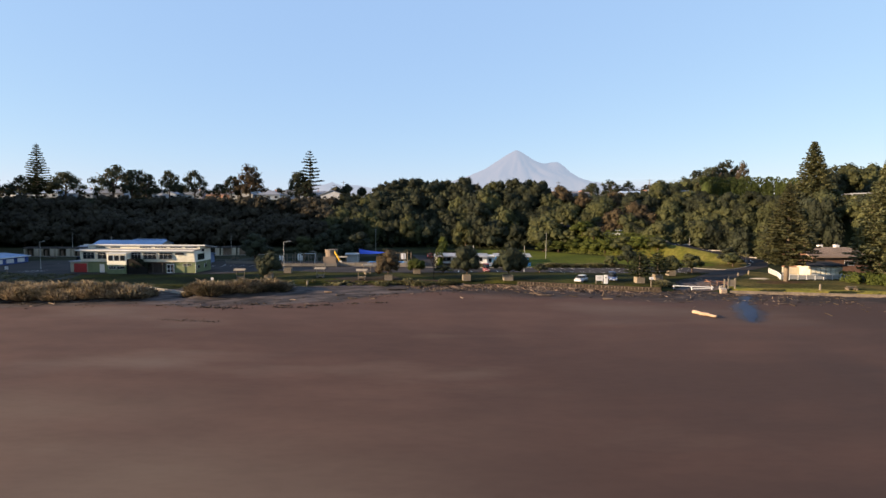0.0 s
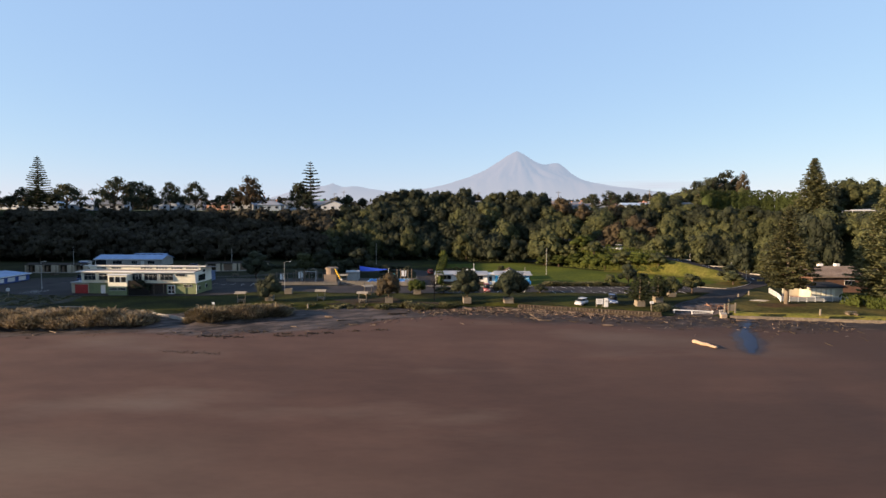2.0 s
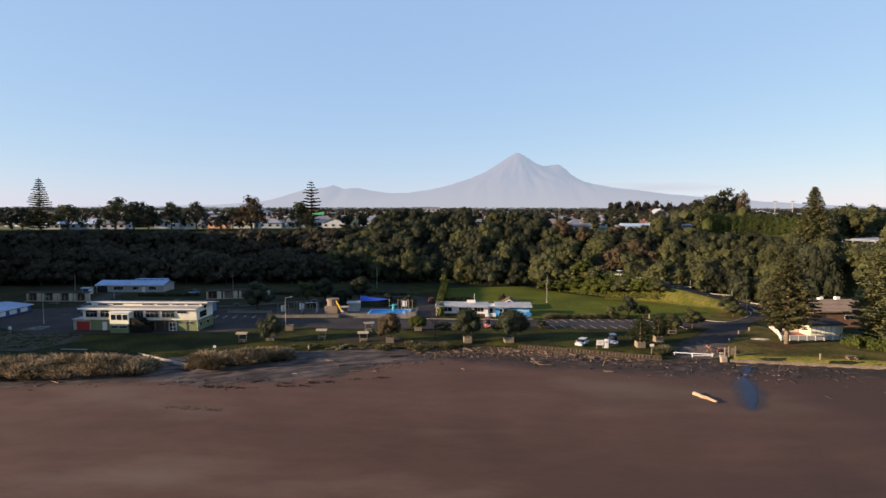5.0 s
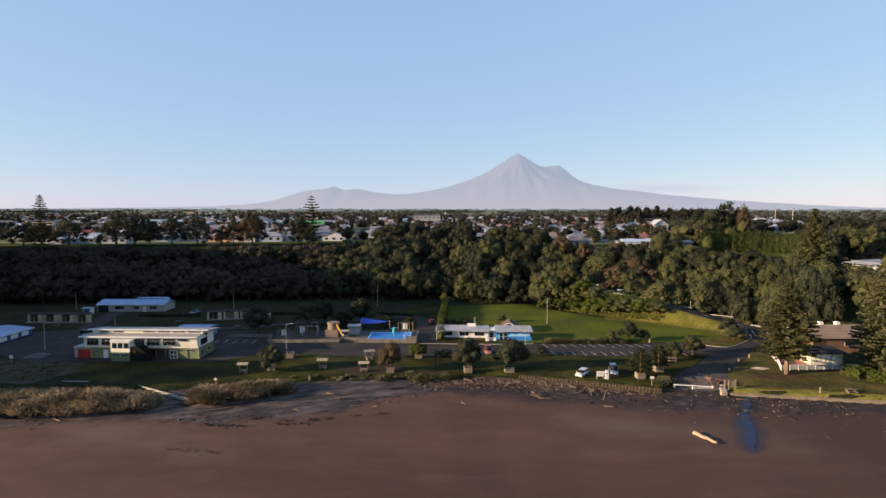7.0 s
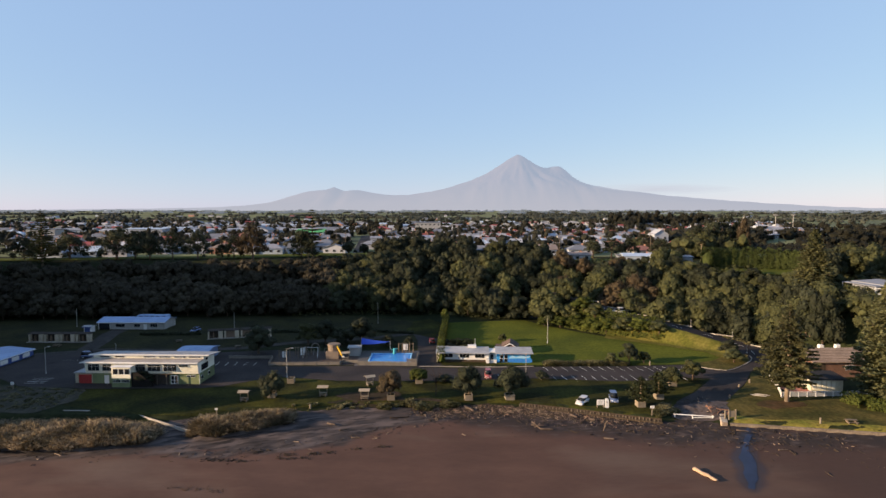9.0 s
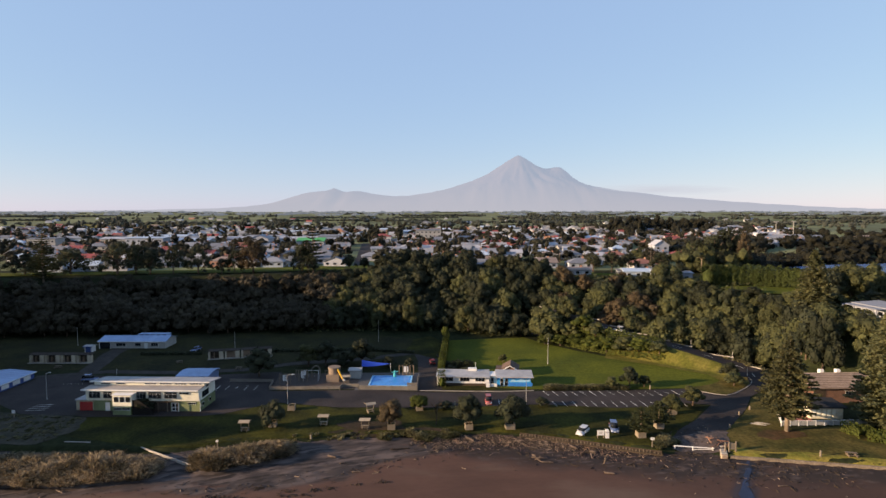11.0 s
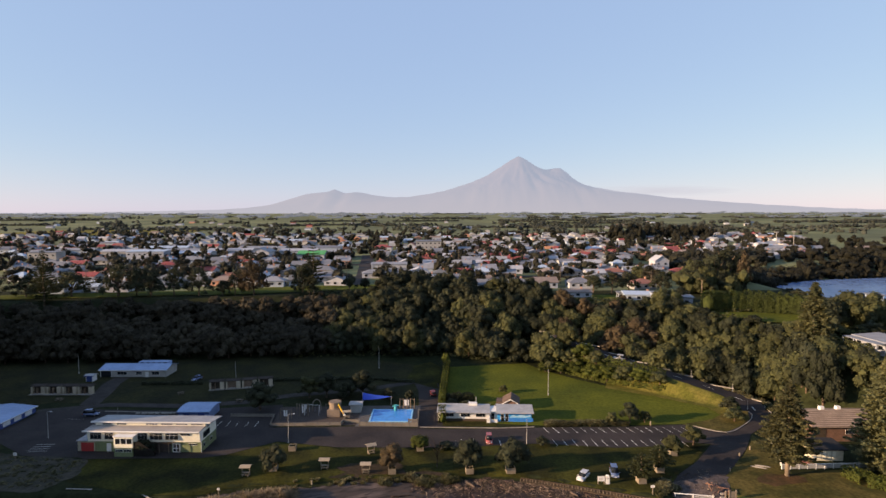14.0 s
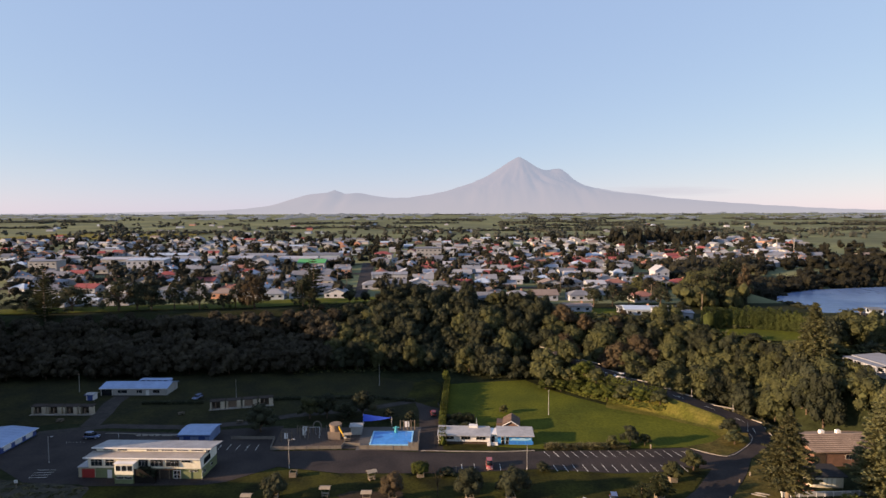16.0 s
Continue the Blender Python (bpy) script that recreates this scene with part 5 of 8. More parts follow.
# ---- pool and playground ----
def pool():
    t = thing("paddling_pool", "rectangular paddling pool of bright blue water", "pool", Matrix.Translation((-20.3, 152.0, 0.05)))
    part("water", box((0, 0, 0.0), (10.9, 9.0, 0.32)), POOL_WATER, t, "bright blue pool water")
    for lo, hi in (((-0.4, -0.4, -0.1), (11.3, 0, 0.42)), ((-0.4, 9.0, -0.1), (11.3, 9.4, 0.42)), ((-0.4, 0, -0.1), (0, 9.0, 0.42)), ((10.9, 0, -0.1), (11.3, 9.0, 0.42))):
        part("coping", box(lo, hi, bevel=0.03), material("pool_coping", (0.18, 0.42, 0.62), 0.7, grain=0.1, scale=3), t, "pale blue pool edge")
    s = part("slide", rod((6.2, 8.6, 0.3), (6.2, 8.6, 2.0), 0.5, 0.35), material("teal_plastic", (0.042, 0.308, 0.336), 0.5), t, "teal water feature")
    part("spout", rod((5.3, 8.5, 1.6), (7.2, 8.4, 1.9), 0.14), material("teal_plastic_dark", (0.042, 0.238, 0.28), 0.5), s)


pool()
gate = thing("pool_gate", "pale timber gate screen at the pool corner", "gate", pose(-8.6, 150.2, 0.05))
for x in (-1.2, 0.0, 1.2):
    part("post", box((x - 0.09, -0.09, -0.1), (x + 0.09, 0.09, 1.9)), PALE_FENCE, gate)
for k in range(4):
    part("board", box((-1.1, -0.05, 0.25 + k * 0.36), (1.1, 0.05, 0.55 + k * 0.36)), PALE_FENCE, gate)
sheet("pool_paving", [(-24, 149), (-7, 148.5), (-7, 165), (-24, 165)], material("dark_paving", (0.084, 0.0798, 0.077), 0.9, grain=0.2, scale=3), 0.085, "dark paving round the pool", "paving")
sheet("play_surface", [(-46.5, 149.5), (-24, 150), (-24, 165), (-48, 164)], material("bark_chips", (0.0588, 0.0476, 0.042), 0.95, grain=0.4, scale=4, bump=0.03), 0.083, "dark bark chip playground surface", "ground")


def sail():
    t = thing("shade_sail", "blue triangular shade sail on poles", "sail", Matrix.Translation((-24.4, 166.5, 0.3)))
    bm = bmesh.new()
    n = 10
    a, b, c = Vector((0, 0, 3.4)), Vector((0.4, -3.0, 2.2)), Vector((8.6, -0.8, 2.5))
    rows = []
    for i in range(n + 1):
        row = []
        for j in range(n + 1 - i):
            u, v = i / n, j / n
            p = a * (1 - u - v) + b * u + c * v
            p.z -= 1.1 * u * v + 0.9 * u * (1 - u - v) + 0.6 * v * (1 - u - v)
            row.append(bm.verts.new(p))
        rows.append(row)
    for i in range(n):
        for j in range(n - i):
            bm.faces.new((rows[i][j], rows[i + 1][j], rows[i][j + 1]))
            if j < n - i - 1:
                bm.faces.new((rows[i + 1][j], rows[i + 1][j + 1], rows[i][j + 1]))
    part("cloth", bm, CLOTH_BLUE, t, "blue cloth", smooth=True)
    for p in (a, b, c):
        part("pole", rod((p.x, p.y, -0.4), (p.x, p.y, p.z + 0.2), 0.07), METAL, t)


sail()


def play_tower():
    t = thing("play_tower", "round pale playground tower with a yellow slide", "playground", Matrix.Translation((-30.9, 157.6, 0.1)) @ Matrix.Diagonal((0.88, 0.88, 0.95, 1)))
    pale = material("pale_tower", (0.1999, 0.1571, 0.1214), 0.8, grain=0.1, scale=3, dirt=0.2)
    part("tower", rod((0, 0, -0.1), (0, 0, 3.5), 1.9, 1.8, sides=14), pale, t)
    part("deck_rail", rod((0, 0, 3.5), (0, 0, 4.2), 2.0, 2.0, sides=14), pale, t, "pale round parapet")
    part("base", box((-2.2, -2.0, -0.1), (1.8, -1.2, 2.2), bevel=0.05), pale, t)
    path = [Vector((1.2 + 0.27 * i, -1.4 - 0.10 * i, 3.9 - 0.42 * i)) for i in range(8)]
    last = path[-1]
    part("slide", tube(path, 0.26, 10), YELLOW, t, "yellow tube slide", smooth=True)
    part("slide_end", rod(last, last + Vector((0.6, -0.2, -0.35)), 0.34, 0.3), WHITE, t)


play_tower()


def swings(x, y):
    t = thing("swing_frame", "steel swing frame in the playground", "playground", Matrix.Translation((x, y, 0.1)))
    for sx in (-2, 2):
        part("leg", rod((sx, -1, -0.1), (sx, 0, 2.8), 0.06), METAL, t)
        part("leg", rod((sx, 1, -0.1), (sx, 0, 2.8), 0.06), METAL, t)
    part("beam", rod((-2.1, 0, 2.8), (2.1, 0, 2.8), 0.06), METAL, t)
    for sx in (-0.8, 0.8):
        s = part("seat", box((sx - 0.25, -0.15, 0.6), (sx + 0.25, 0.15, 0.66)), RUBBER, t)
        part("chain", rod((sx, 0, 0.66), (sx, 0, 2.75), 0.02), METAL, s)


swings(-37.5, 158)


def post_frame(x, y, label, w, h, n):
    """Upright play posts with a top rail."""
    t = thing("climbing_frame", label, "playground", Matrix.Translation((x, y, 0.1)), "climbing frames")
    for i in range(n):
        part("post", rod((i * w / (n - 1), 0, -0.2), (i * w / (n - 1), 0, h), 0.13), TIMBER, t)
    part("rail", rod((0, 0, h * 0.9), (w, 0, h * 0.9), 0.06), TIMBER, t)
    part("panel", box((w * 0.3, -0.06, h * 0.3), (w * 0.62, 0.06, h * 0.85)), WHITE, t)


post_frame(-42.5, 160.5, "grey timber climbing frame with a white panel", 4.5, 2.4, 4)
post_frame(-13.0, 163.0, "dark timber climbing frame beside the pool", 4.2, 3.0, 5)
post_frame(-45.5, 154.5, "grey timber play posts on the bark", 3.0, 2.9, 3)
post_frame(-40.8, 156.8, "tall grey timber play posts on the bark", 2.4, 3.3, 3)
post_frame(-34.6, 162.6, "grey timber balance frame on the bark", 3.4, 1.6, 4)
arch = thing("play_arch", "pale arch in the playground", "playground", pose(-37.0, 161.5, 0.1))
bm = tube([(1.2, 0, -0.1), (1.2, 0, 0.8)] + [(1.2 * math.cos(math.pi * i / 10), 0, 1.6 + 1.6 * math.sin(math.pi * i / 10)) for i in range(11)] + [(-1.2, 0, 0.8), (-1.2, 0, -0.1)], 0.14)
part("arch", bm, PALE_FENCE, arch)
shed("pool_pump_hut", "small grey pump hut behind the pool fence", -25.4, 160.5, 0, 3.0, 2.4, 2.6, 0.25, GREY_WALL, ROOF_GREY, 1, GREY_WALL)

# ---- along the shore ----
def tussock_mesh(seed, blades, r, h, mat, arch=0.45, wide=(0.05, 0.10)):
    random.seed(seed)
    verts, faces = [], []
    for _ in range(blades):
        a, d = random.uniform(0, 6.283), r * math.sqrt(random.random())
        x, y = d * math.cos(a), d * math.sin(a)
        k = h * random.uniform(0.45, 1.05) * (1 - 0.35 * (d / r) ** 2)
        lean = Vector((x / r * arch + random.gauss(0, 0.3), y / r * arch + random.gauss(0, 0.3), 1)).normalized()
        side = Vector((math.cos(a + 1.57 + random.gauss(0, 0.8)), math.sin(a + 1.57 + random.gauss(0, 0.8)), 0)) * random.uniform(*wide)
        b = Vector((x, y, -0.1))
        mid, tip = b + lean * k * 0.65, b + lean * k + Vector((lean.x, lean.y, -0.25 - 0.3 * arch)) * k * 0.42
        n = len(verts)
        verts += [b - side, b + side, mid + side, mid - side, tip]
        faces += [(n, n + 1, n + 2, n + 3), (n + 3, n + 2, n + 4)]
    me = bpy.data.meshes.new("tussock")
    me.from_pydata(verts, [], faces)
    me.materials.append(mat)
    return me


TUSSOCKS = [tussock_mesh(80 + k, 230, 1.0, 1.7, TUSSOCK, 0.95, (0.03, 0.06)) for k in range(4)]
FLAXES = [tussock_mesh(90 + k, 150, 0.8, 1.3, FLAX) for k in range(3)]


SCRUB_TUFTS = [tussock_mesh(95 + k, 110, 1.0, 1.3, FLAX, 0.9, (0.05, 0.10)) for k in range(2)]


def dune_line(name, label, spots, meshes, low, high):
    """A dense strip of clumps on a low dune, one thing that nobody could count."""
    random.seed(len(spots))
    verts, faces = [], []
    me0 = []
    for me in meshes:
        vs = np.array([v.co for v in me.vertices])
        me0.append((vs, [tuple(p.vertices) for p in me.polygons]))
    for (x, y, lift) in spots:
        vs, fs = random.choice(me0)
        s, a = low + (high - low) * (0.35 * random.random() + 0.65 * smooth_step(0.5 + 1.3 * noise.noise(Vector((x * 0.33, y * 0.45, 6.0))))), random.uniform(0, 6.283)
        c, sn = math.cos(a) * s, math.sin(a) * s
        k = len(verts)
        z = ground_z(x, y) + lift
        verts += [(x + c * u - sn * v, y + sn * u + c * v, z + s * w) for u, v, w in vs]
        faces += [tuple(k + i for i in f) for f in fs]
    me = bpy.data.meshes.new(name)
    me.from_pydata(verts, [], faces)
    me.materials.append(meshes[0].materials[0])
    solo(name, me, None, label, "grass", kind="stuff")


def mound(name, label, cx, cy, rx, ry, h, turn=0.0):
    """A low dune of sand under the grass."""
    bm = bmesh.new()
    bmesh.ops.create_grid(bm, x_segments=34, y_segments=16, size=1.0)
    ca, sa = math.cos(radians(turn)), math.sin(radians(turn))
    for v in bm.verts:
        u, w = v.co.x, v.co.y
        x, y = cx + u * rx * ca - w * ry * sa, cy + u * rx * sa + w * ry * ca
        k = max(0.0, 1 - u ** 4) * smooth_step(1 - abs(w)) ** 0.8
        v.co = (x, y, ground_z(x, y) - 0.25 + (h + 0.25) * k * (1 + 0.25 * noise.noise(Vector((x * 0.4, y * 0.4, 0)))))
    solo(name, bm, DRY_SAND, label, "dune", kind="structure", smooth=True)


def clump_spots(x0, x1, front, back, h, n, seed):
    random.seed(seed)
    out = []
    for _ in range(n):
        x = random.uniform(x0, x1)
        u = random.random()
        y = along(front, x) + (along(back, x) - along(front, x)) * u
        edge = min(1, (x - x0) / 2.0, (x1 - x) / 2.0) if x > -95 else 1
        out.append((x, y, h * math.sin(math.pi * (0.15 + 0.75 * u)) * edge))
    return out


mound("dune_west", "low sand dune under tussock grass", -90, 103.2, 36, 6.0, 1.3, -1)
dune_line("dune_grass", "thick straw-coloured dune grass on a low dune", clump_spots(-118, -55, [(-118, 99), (-78, 98.2), (-60, 99.4), (-55, 101.5)], [(-118, 108), (-60, 107), (-55, 104.5)], 1.2, 430, 3), TUSSOCKS, 0.75, 1.95)
mound("dune_east", "small sand dune under tussock grass", -40, 108.8, 9, 4.6, 1.1, 24)
dune_line("dune_grass", "clump of straw-coloured dune grass", clump_spots(-48, -32, [(-48, 105), (-42, 104.8), (-32, 110.5)], [(-48, 109), (-42, 111), (-32, 114)], 1.0, 150, 4), TUSSOCKS, 0.8, 1.95)
dune_line("bank_flax", "grey-green flax and grass along the bank", clump_spots(-13.5, 3.5, [(-13.5, 117.6), (3.5, 118.2)], [(-13.5, 121.5), (3.5, 121.5)], 0.1, 26, 6), FLAXES, 0.6, 1.5)
dune_line("low_bank_flax", "low green flax along the lawn edge", clump_spots(-32, -16, [(-32, 116.6), (-16, 119.2)], [(-32, 118.8), (-16, 121.5)], 0.0, 20, 5), FLAXES, 0.4, 0.8)
dune_line("car_park_flax", "low grey flax hedge beside the car park", clump_spots(28, 49, [(28, 149.4), (49, 150.0)], [(28, 151.2), (49, 151.8)], 0.1, 85, 7), FLAXES, 0.9, 1.5)
dune_line("yard_scrub", "dry scrub at the edge of the yard", clump_spots(-104, -83, [(-104, 115), (-83, 116)], [(-104, 131), (-83, 128)], 0.0, 210, 8), SCRUB_TUFTS, 0.25, 0.55)
dune_line("ramp_scrub", "dark scrub beside the boat ramp", clump_spots(43.5, 49, [(43.5, 112), (49, 116)], [(43.5, 115), (49, 121)], 0.2, 30, 9), FLAXES, 0.7, 1.1)


sheet("bare_earth", [(-25.5, 120.4), (-22, 122.6), (-24.5, 125.2), (-20, 127.2), (-15.5, 126.2), (-12.5, 128.6), (-9.5, 126), (-8.6, 122.6), (-4, 123.4), (1, 122.4), (2, 120.8), (-11, 119.8), (-19, 120.2)], material("trodden_earth", (0.042, 0.030, 0.022), 0.95, grain=0.35, scale=1.6, second=(0.028, 0.024, 0.014), dirt_scale=0.4, bump=0.04, spec=0.05), 0.075, "dark trodden earth under the flax and tables", "ground", ragged=0.9)
sheet("rough_ground", [(-112, 113), (-84, 114), (-80, 121), (-83, 129), (-100, 131), (-114, 135)], material("sandy_scrub_soil", (0.062, 0.056, 0.044), 0.95, spec=0.05, grain=0.45, scale=1.2, second=(0.0336, 0.0336, 0.0238), dirt_scale=0.3, bump=0.04), 0.07, "rough sandy ground with dry scrub", "ground", ragged=0.8)


def board_wall():
    t = thing("timber_edging", "long white board retaining edge sloping to the beach", "edging", Matrix.Translation((-48.0, 105.2, -0.9)))
    a, b = Vector((0, 0, 0)), Vector((-15.6, 8.8, 0.62))
    for i in range(4):
        p, q = a.lerp(b, i / 4 + 0.004), a.lerp(b, (i + 1) / 4 - 0.004)
        d = q - p
        bm = bmesh.new()
        h = 0.58 - 0.10 * i
        bmesh.ops.create_cube(bm, size=1, matrix=Matrix.Translation((p + q) / 2 + Vector((0, 0, h / 2 - 0.2))) @ Matrix.Rotation(math.atan2(d.y, d.x), 4, "Z") @ Matrix.Diagonal((d.length, 0.16, h, 1)))
        part("board", bm, material("pale_board", (0.3629, 0.3326, 0.2923), 0.85, grain=0.12, scale=3, dirt=0.25), t)


board_wall()
plank = thing("plank", "long pale plank lying at the edge of the rough ground", "timber", Matrix.Translation((-76.1, 115.0, ground_z(-76.1, 115) + 0.06)) @ Matrix.Rotation(radians(-3), 4, "Z"))
part("board", box((-2.8, -0.15, 0), (2.8, 0.15, 0.12), bevel=0.02), CONCRETE, plank)


def retaining_wall():
    """Low wall of short upright timber posts with a pale foot rail."""
    t = thing("timber_retaining_wall", "low retaining wall of short timber posts", "wall", Matrix.Translation((16.5, 119.8, -0.9)))
    line = [Vector((x - 16.5, along(SHORE, x) - 0.35 - 119.8, 0)) for x in (16.5, 22, 28, 34, 40, 43.5)]
    post = mesh_of("post", rod((0, 0, -0.3), (0, 0, 0.72), 0.13, 0.11, sides=7), TIMBER)
    random.seed(12)
    for a, b in zip(line, line[1:]):
        n = int((b - a).length / 0.62)
        for i in range(n):
            p = a.lerp(b, i / n)
            ob = part("post", post, None, t)
            ob.matrix_basis = Matrix.Translation(p + Vector((random.gauss(0, 0.05), random.gauss(0, 0.04), 0))) @ Matrix.Rotation(random.gauss(0, 0.06), 4, "Y") @ Matrix.Diagonal((random.uniform(0.8, 1.2), 1, random.uniform(0.6, 1.12), 1))
        d = b - a
        bm = bmesh.new()
        bmesh.ops.create_cube(bm, size=1, matrix=Matrix.Translation((a + b) / 2 + Vector((0, -0.25, 0.12))) @ Matrix.Rotation(math.atan2(d.y, d.x), 4, "Z") @ Matrix.Diagonal((d.length, 0.22, 0.3, 1)))
        part("foot_rail", bm, DARK_WOOD, t, "dark wet foot rail")
        bm = bmesh.new()
        bmesh.ops.create_cube(bm, size=1, matrix=Matrix.Translation((a + b) / 2 + Vector((0, 0.25, 0.3))) @ Matrix.Rotation(math.atan2(d.y, d.x), 4, "Z") @ Matrix.Diagonal((d.length, 0.15, 1.0, 1)))
        part("back_board", bm, DARK_WOOD, t)


retaining_wall()


def sea_edge():
    t = thing("concrete_sea_edge", "low pale concrete edge between lawn and sand", "wall", Matrix.Translation((56.5, 109, -0.9)))
    line = [Vector((x - 56.5, along(SHORE, x) + 0.1 - 109, 0)) for x in (56.5, 64, 74, 84, 96, 110, 130)]
    for a, b in zip(line, line[1:]):
        d = b - a
        bm = bmesh.new()
        bmesh.ops.create_cube(bm, size=1, matrix=Matrix.Translation((a + b) / 2 + Vector((0, 0, 0.12))) @ Matrix.Rotation(math.atan2(d.y, d.x), 4, "Z") @ Matrix.Diagonal((d.length - 0.02, 0.40, 0.62, 1)))
        part("block", bm, material("sandy_concrete", (0.203, 0.161, 0.119), 0.9, grain=0.3, scale=3, dirt=0.3), t)
    return t


sea_edge()


def driftwood(n, seed, spot, long, name, mat, label, thick=0.09):
    """Scattered sticks and logs lying on the sand."""
    random.seed(seed)
    bm = bmesh.new()
    for _ in range(n):
        x, y = spot()
        a, ln = random.uniform(0, math.pi), random.uniform(*long) * random.choice((0.5, 0.7, 1.0))
        r = thick * random.uniform(0.5, 1.5) * (0.6 + ln * 0.25)
        z = ground_z(x, y) + sand_relief(x, y) + r * 0.5 + 0.05
        d = Vector((math.cos(a) * ln / 2, math.sin(a) * ln / 2, random.uniform(-0.05, 0.14)))
        rod(Vector((x, y, z)) - d, Vector((x, y, z)) + d, r, r * random.uniform(0.4, 0.9), bm, 5)
    solo(name, bm, mat, label, "driftwood", kind="stuff")


def heap_spot():
    x = random.gauss(12, 11)
    while not -7 < x < 43:
        x = random.gauss(12, 11)
    return x, along(SHORE, x) - 0.6 - abs(random.gauss(0, 2.2))


def strand_spot():
    x = random.uniform(-3, 75)
    return x, along(SHORE, x) - 1 - abs(random.gauss(0, 5.5))


def left_spot():
    x = random.uniform(-75, 0)
    return x, along([(-75, 95.5), (-38, 98), (-19, 104), (0, 113)], x) + random.gauss(0, 1.7)


driftwood(3400, 21, heap_spot, (0.25, 1.2), "driftwood_heap", DRIFT, "tangled heap of bleached driftwood against the bank", 0.034)
driftwood(800, 22, heap_spot, (0.5, 2.0), "dark_driftwood", DARK_WOOD, "dark wet sticks among the driftwood", 0.08)
driftwood(140, 23, strand_spot, (0.2, 0.9), "strewn_driftwood", DRIFT, "driftwood sticks strewn over the dark sand", 0.045)
driftwood(520, 24, strand_spot, (0.4, 1.6), "strewn_dark_wood", DARK_WOOD, "dark sticks and weed strewn over the sand", 0.06)
driftwood(170, 25, left_spot, (0.3, 1.4), "strandline_weed", DARK_WOOD, "line of dark weed and sticks on the sand", 0.05)
driftwood(30, 26, left_spot, (0.3, 1.5), "strandline_wood", DRIFT, "pale sticks along the strandline", 0.055)


def trail_spot():
    u = random.random()
    return -44 + 10.5 * u + random.gauss(0, 0.3), 86.4 - 1.2 * u + random.gauss(0, 0.35)


driftwood(60, 31, heap_spot, (0.8, 2.0), "driftwood_branches", DRIFT, "long bleached branches on the driftwood heap", 0.055)
driftwood(420, 32, heap_spot, (0.4, 1.8), "reddish_branches", material("reddish_driftwood", (0.20, 0.125, 0.105), 0.9, grain=0.3, scale=3, island=0.4, spec=0.1), "reddish brown branches on the driftwood heap", 0.045)
driftwood(70, 33, trail_spot, (0.15, 0.5), "weed_trail", DARK_WOOD, "trail of dark weed scraps on the sand", 0.045)


CLUMPS = [(-40, 95.5), (-37.3, 95.2), (-34.5, 95), (-32.7, 98.5), (-27.4, 97.5), (-27.7, 96.1), (-24.7, 96.1), (-22.7, 97.9), (-20.5, 98.5), (-15.7, 100), (-11.3, 100.7)]


def clump_spot():
    x, y = random.choice(CLUMPS)
    return x + random.gauss(0, 0.8), y + random.gauss(0, 0.30)


driftwood(260, 34, clump_spot, (0.2, 0.8), "weed_clumps", DARK_WOOD, "dark clumps of washed-up weed on the sand", 0.075)


def ramp_spot():
    x = random.uniform(44, 58)
    return x, random.uniform(110, 121) + (x - 50) * 0.35


sheet("ramp_sand", [(46.5, 112.5), (52, 111.2), (56.5, 111), (59.5, 116), (61.5, 120), (57.5, 121), (53.5, 119), (49.5, 118.5)], DARK_SAND, 0.10, "dark sand washed over the boat ramp", "ground", ragged=0.9)
driftwood(60, 27, ramp_spot, (0.3, 1.6), "ramp_sticks", DRIFT, "pale sticks washed onto the ramp", 0.045)
driftwood(150, 28, ramp_spot, (0.4, 1.8), "ramp_dark_sticks", DARK_WOOD, "dark sticks and weed on the ramp", 0.06)


def log(x, y, length, r, turn, mat, label, lift=0.0, tilt=0.0):
    random.seed(int(x * 10))
    bm = bmesh.new()
    bmesh.ops.create_cone(bm, cap_ends=True, segments=12, radius1=r, radius2=r * 0.6, depth=length, matrix=Matrix.Rotation(radians(90), 4, "Y"))
    bmesh.ops.subdivide_edges(bm, edges=[e for e in bm.edges if abs((e.verts[0].co - e.verts[1].co).x) > length * 0.5], cuts=7)
    for v in bm.verts:
        v.co += Vector((0, noise.noise(v.co * 0.9) * r * 0.5, noise.noise(v.co * 1.1 + Vector((5, 0, 0))) * r * 0.4))
    solo("driftwood_log", bm, mat, label, "log", Matrix.Translation((x, y, ground_z(x, y) + r * 0.75 + lift)) @ Matrix.Rotation(radians(turn), 4, "Z") @ Matrix.Rotation(radians(tilt), 4, "Y"), "driftwood logs", smooth=True)


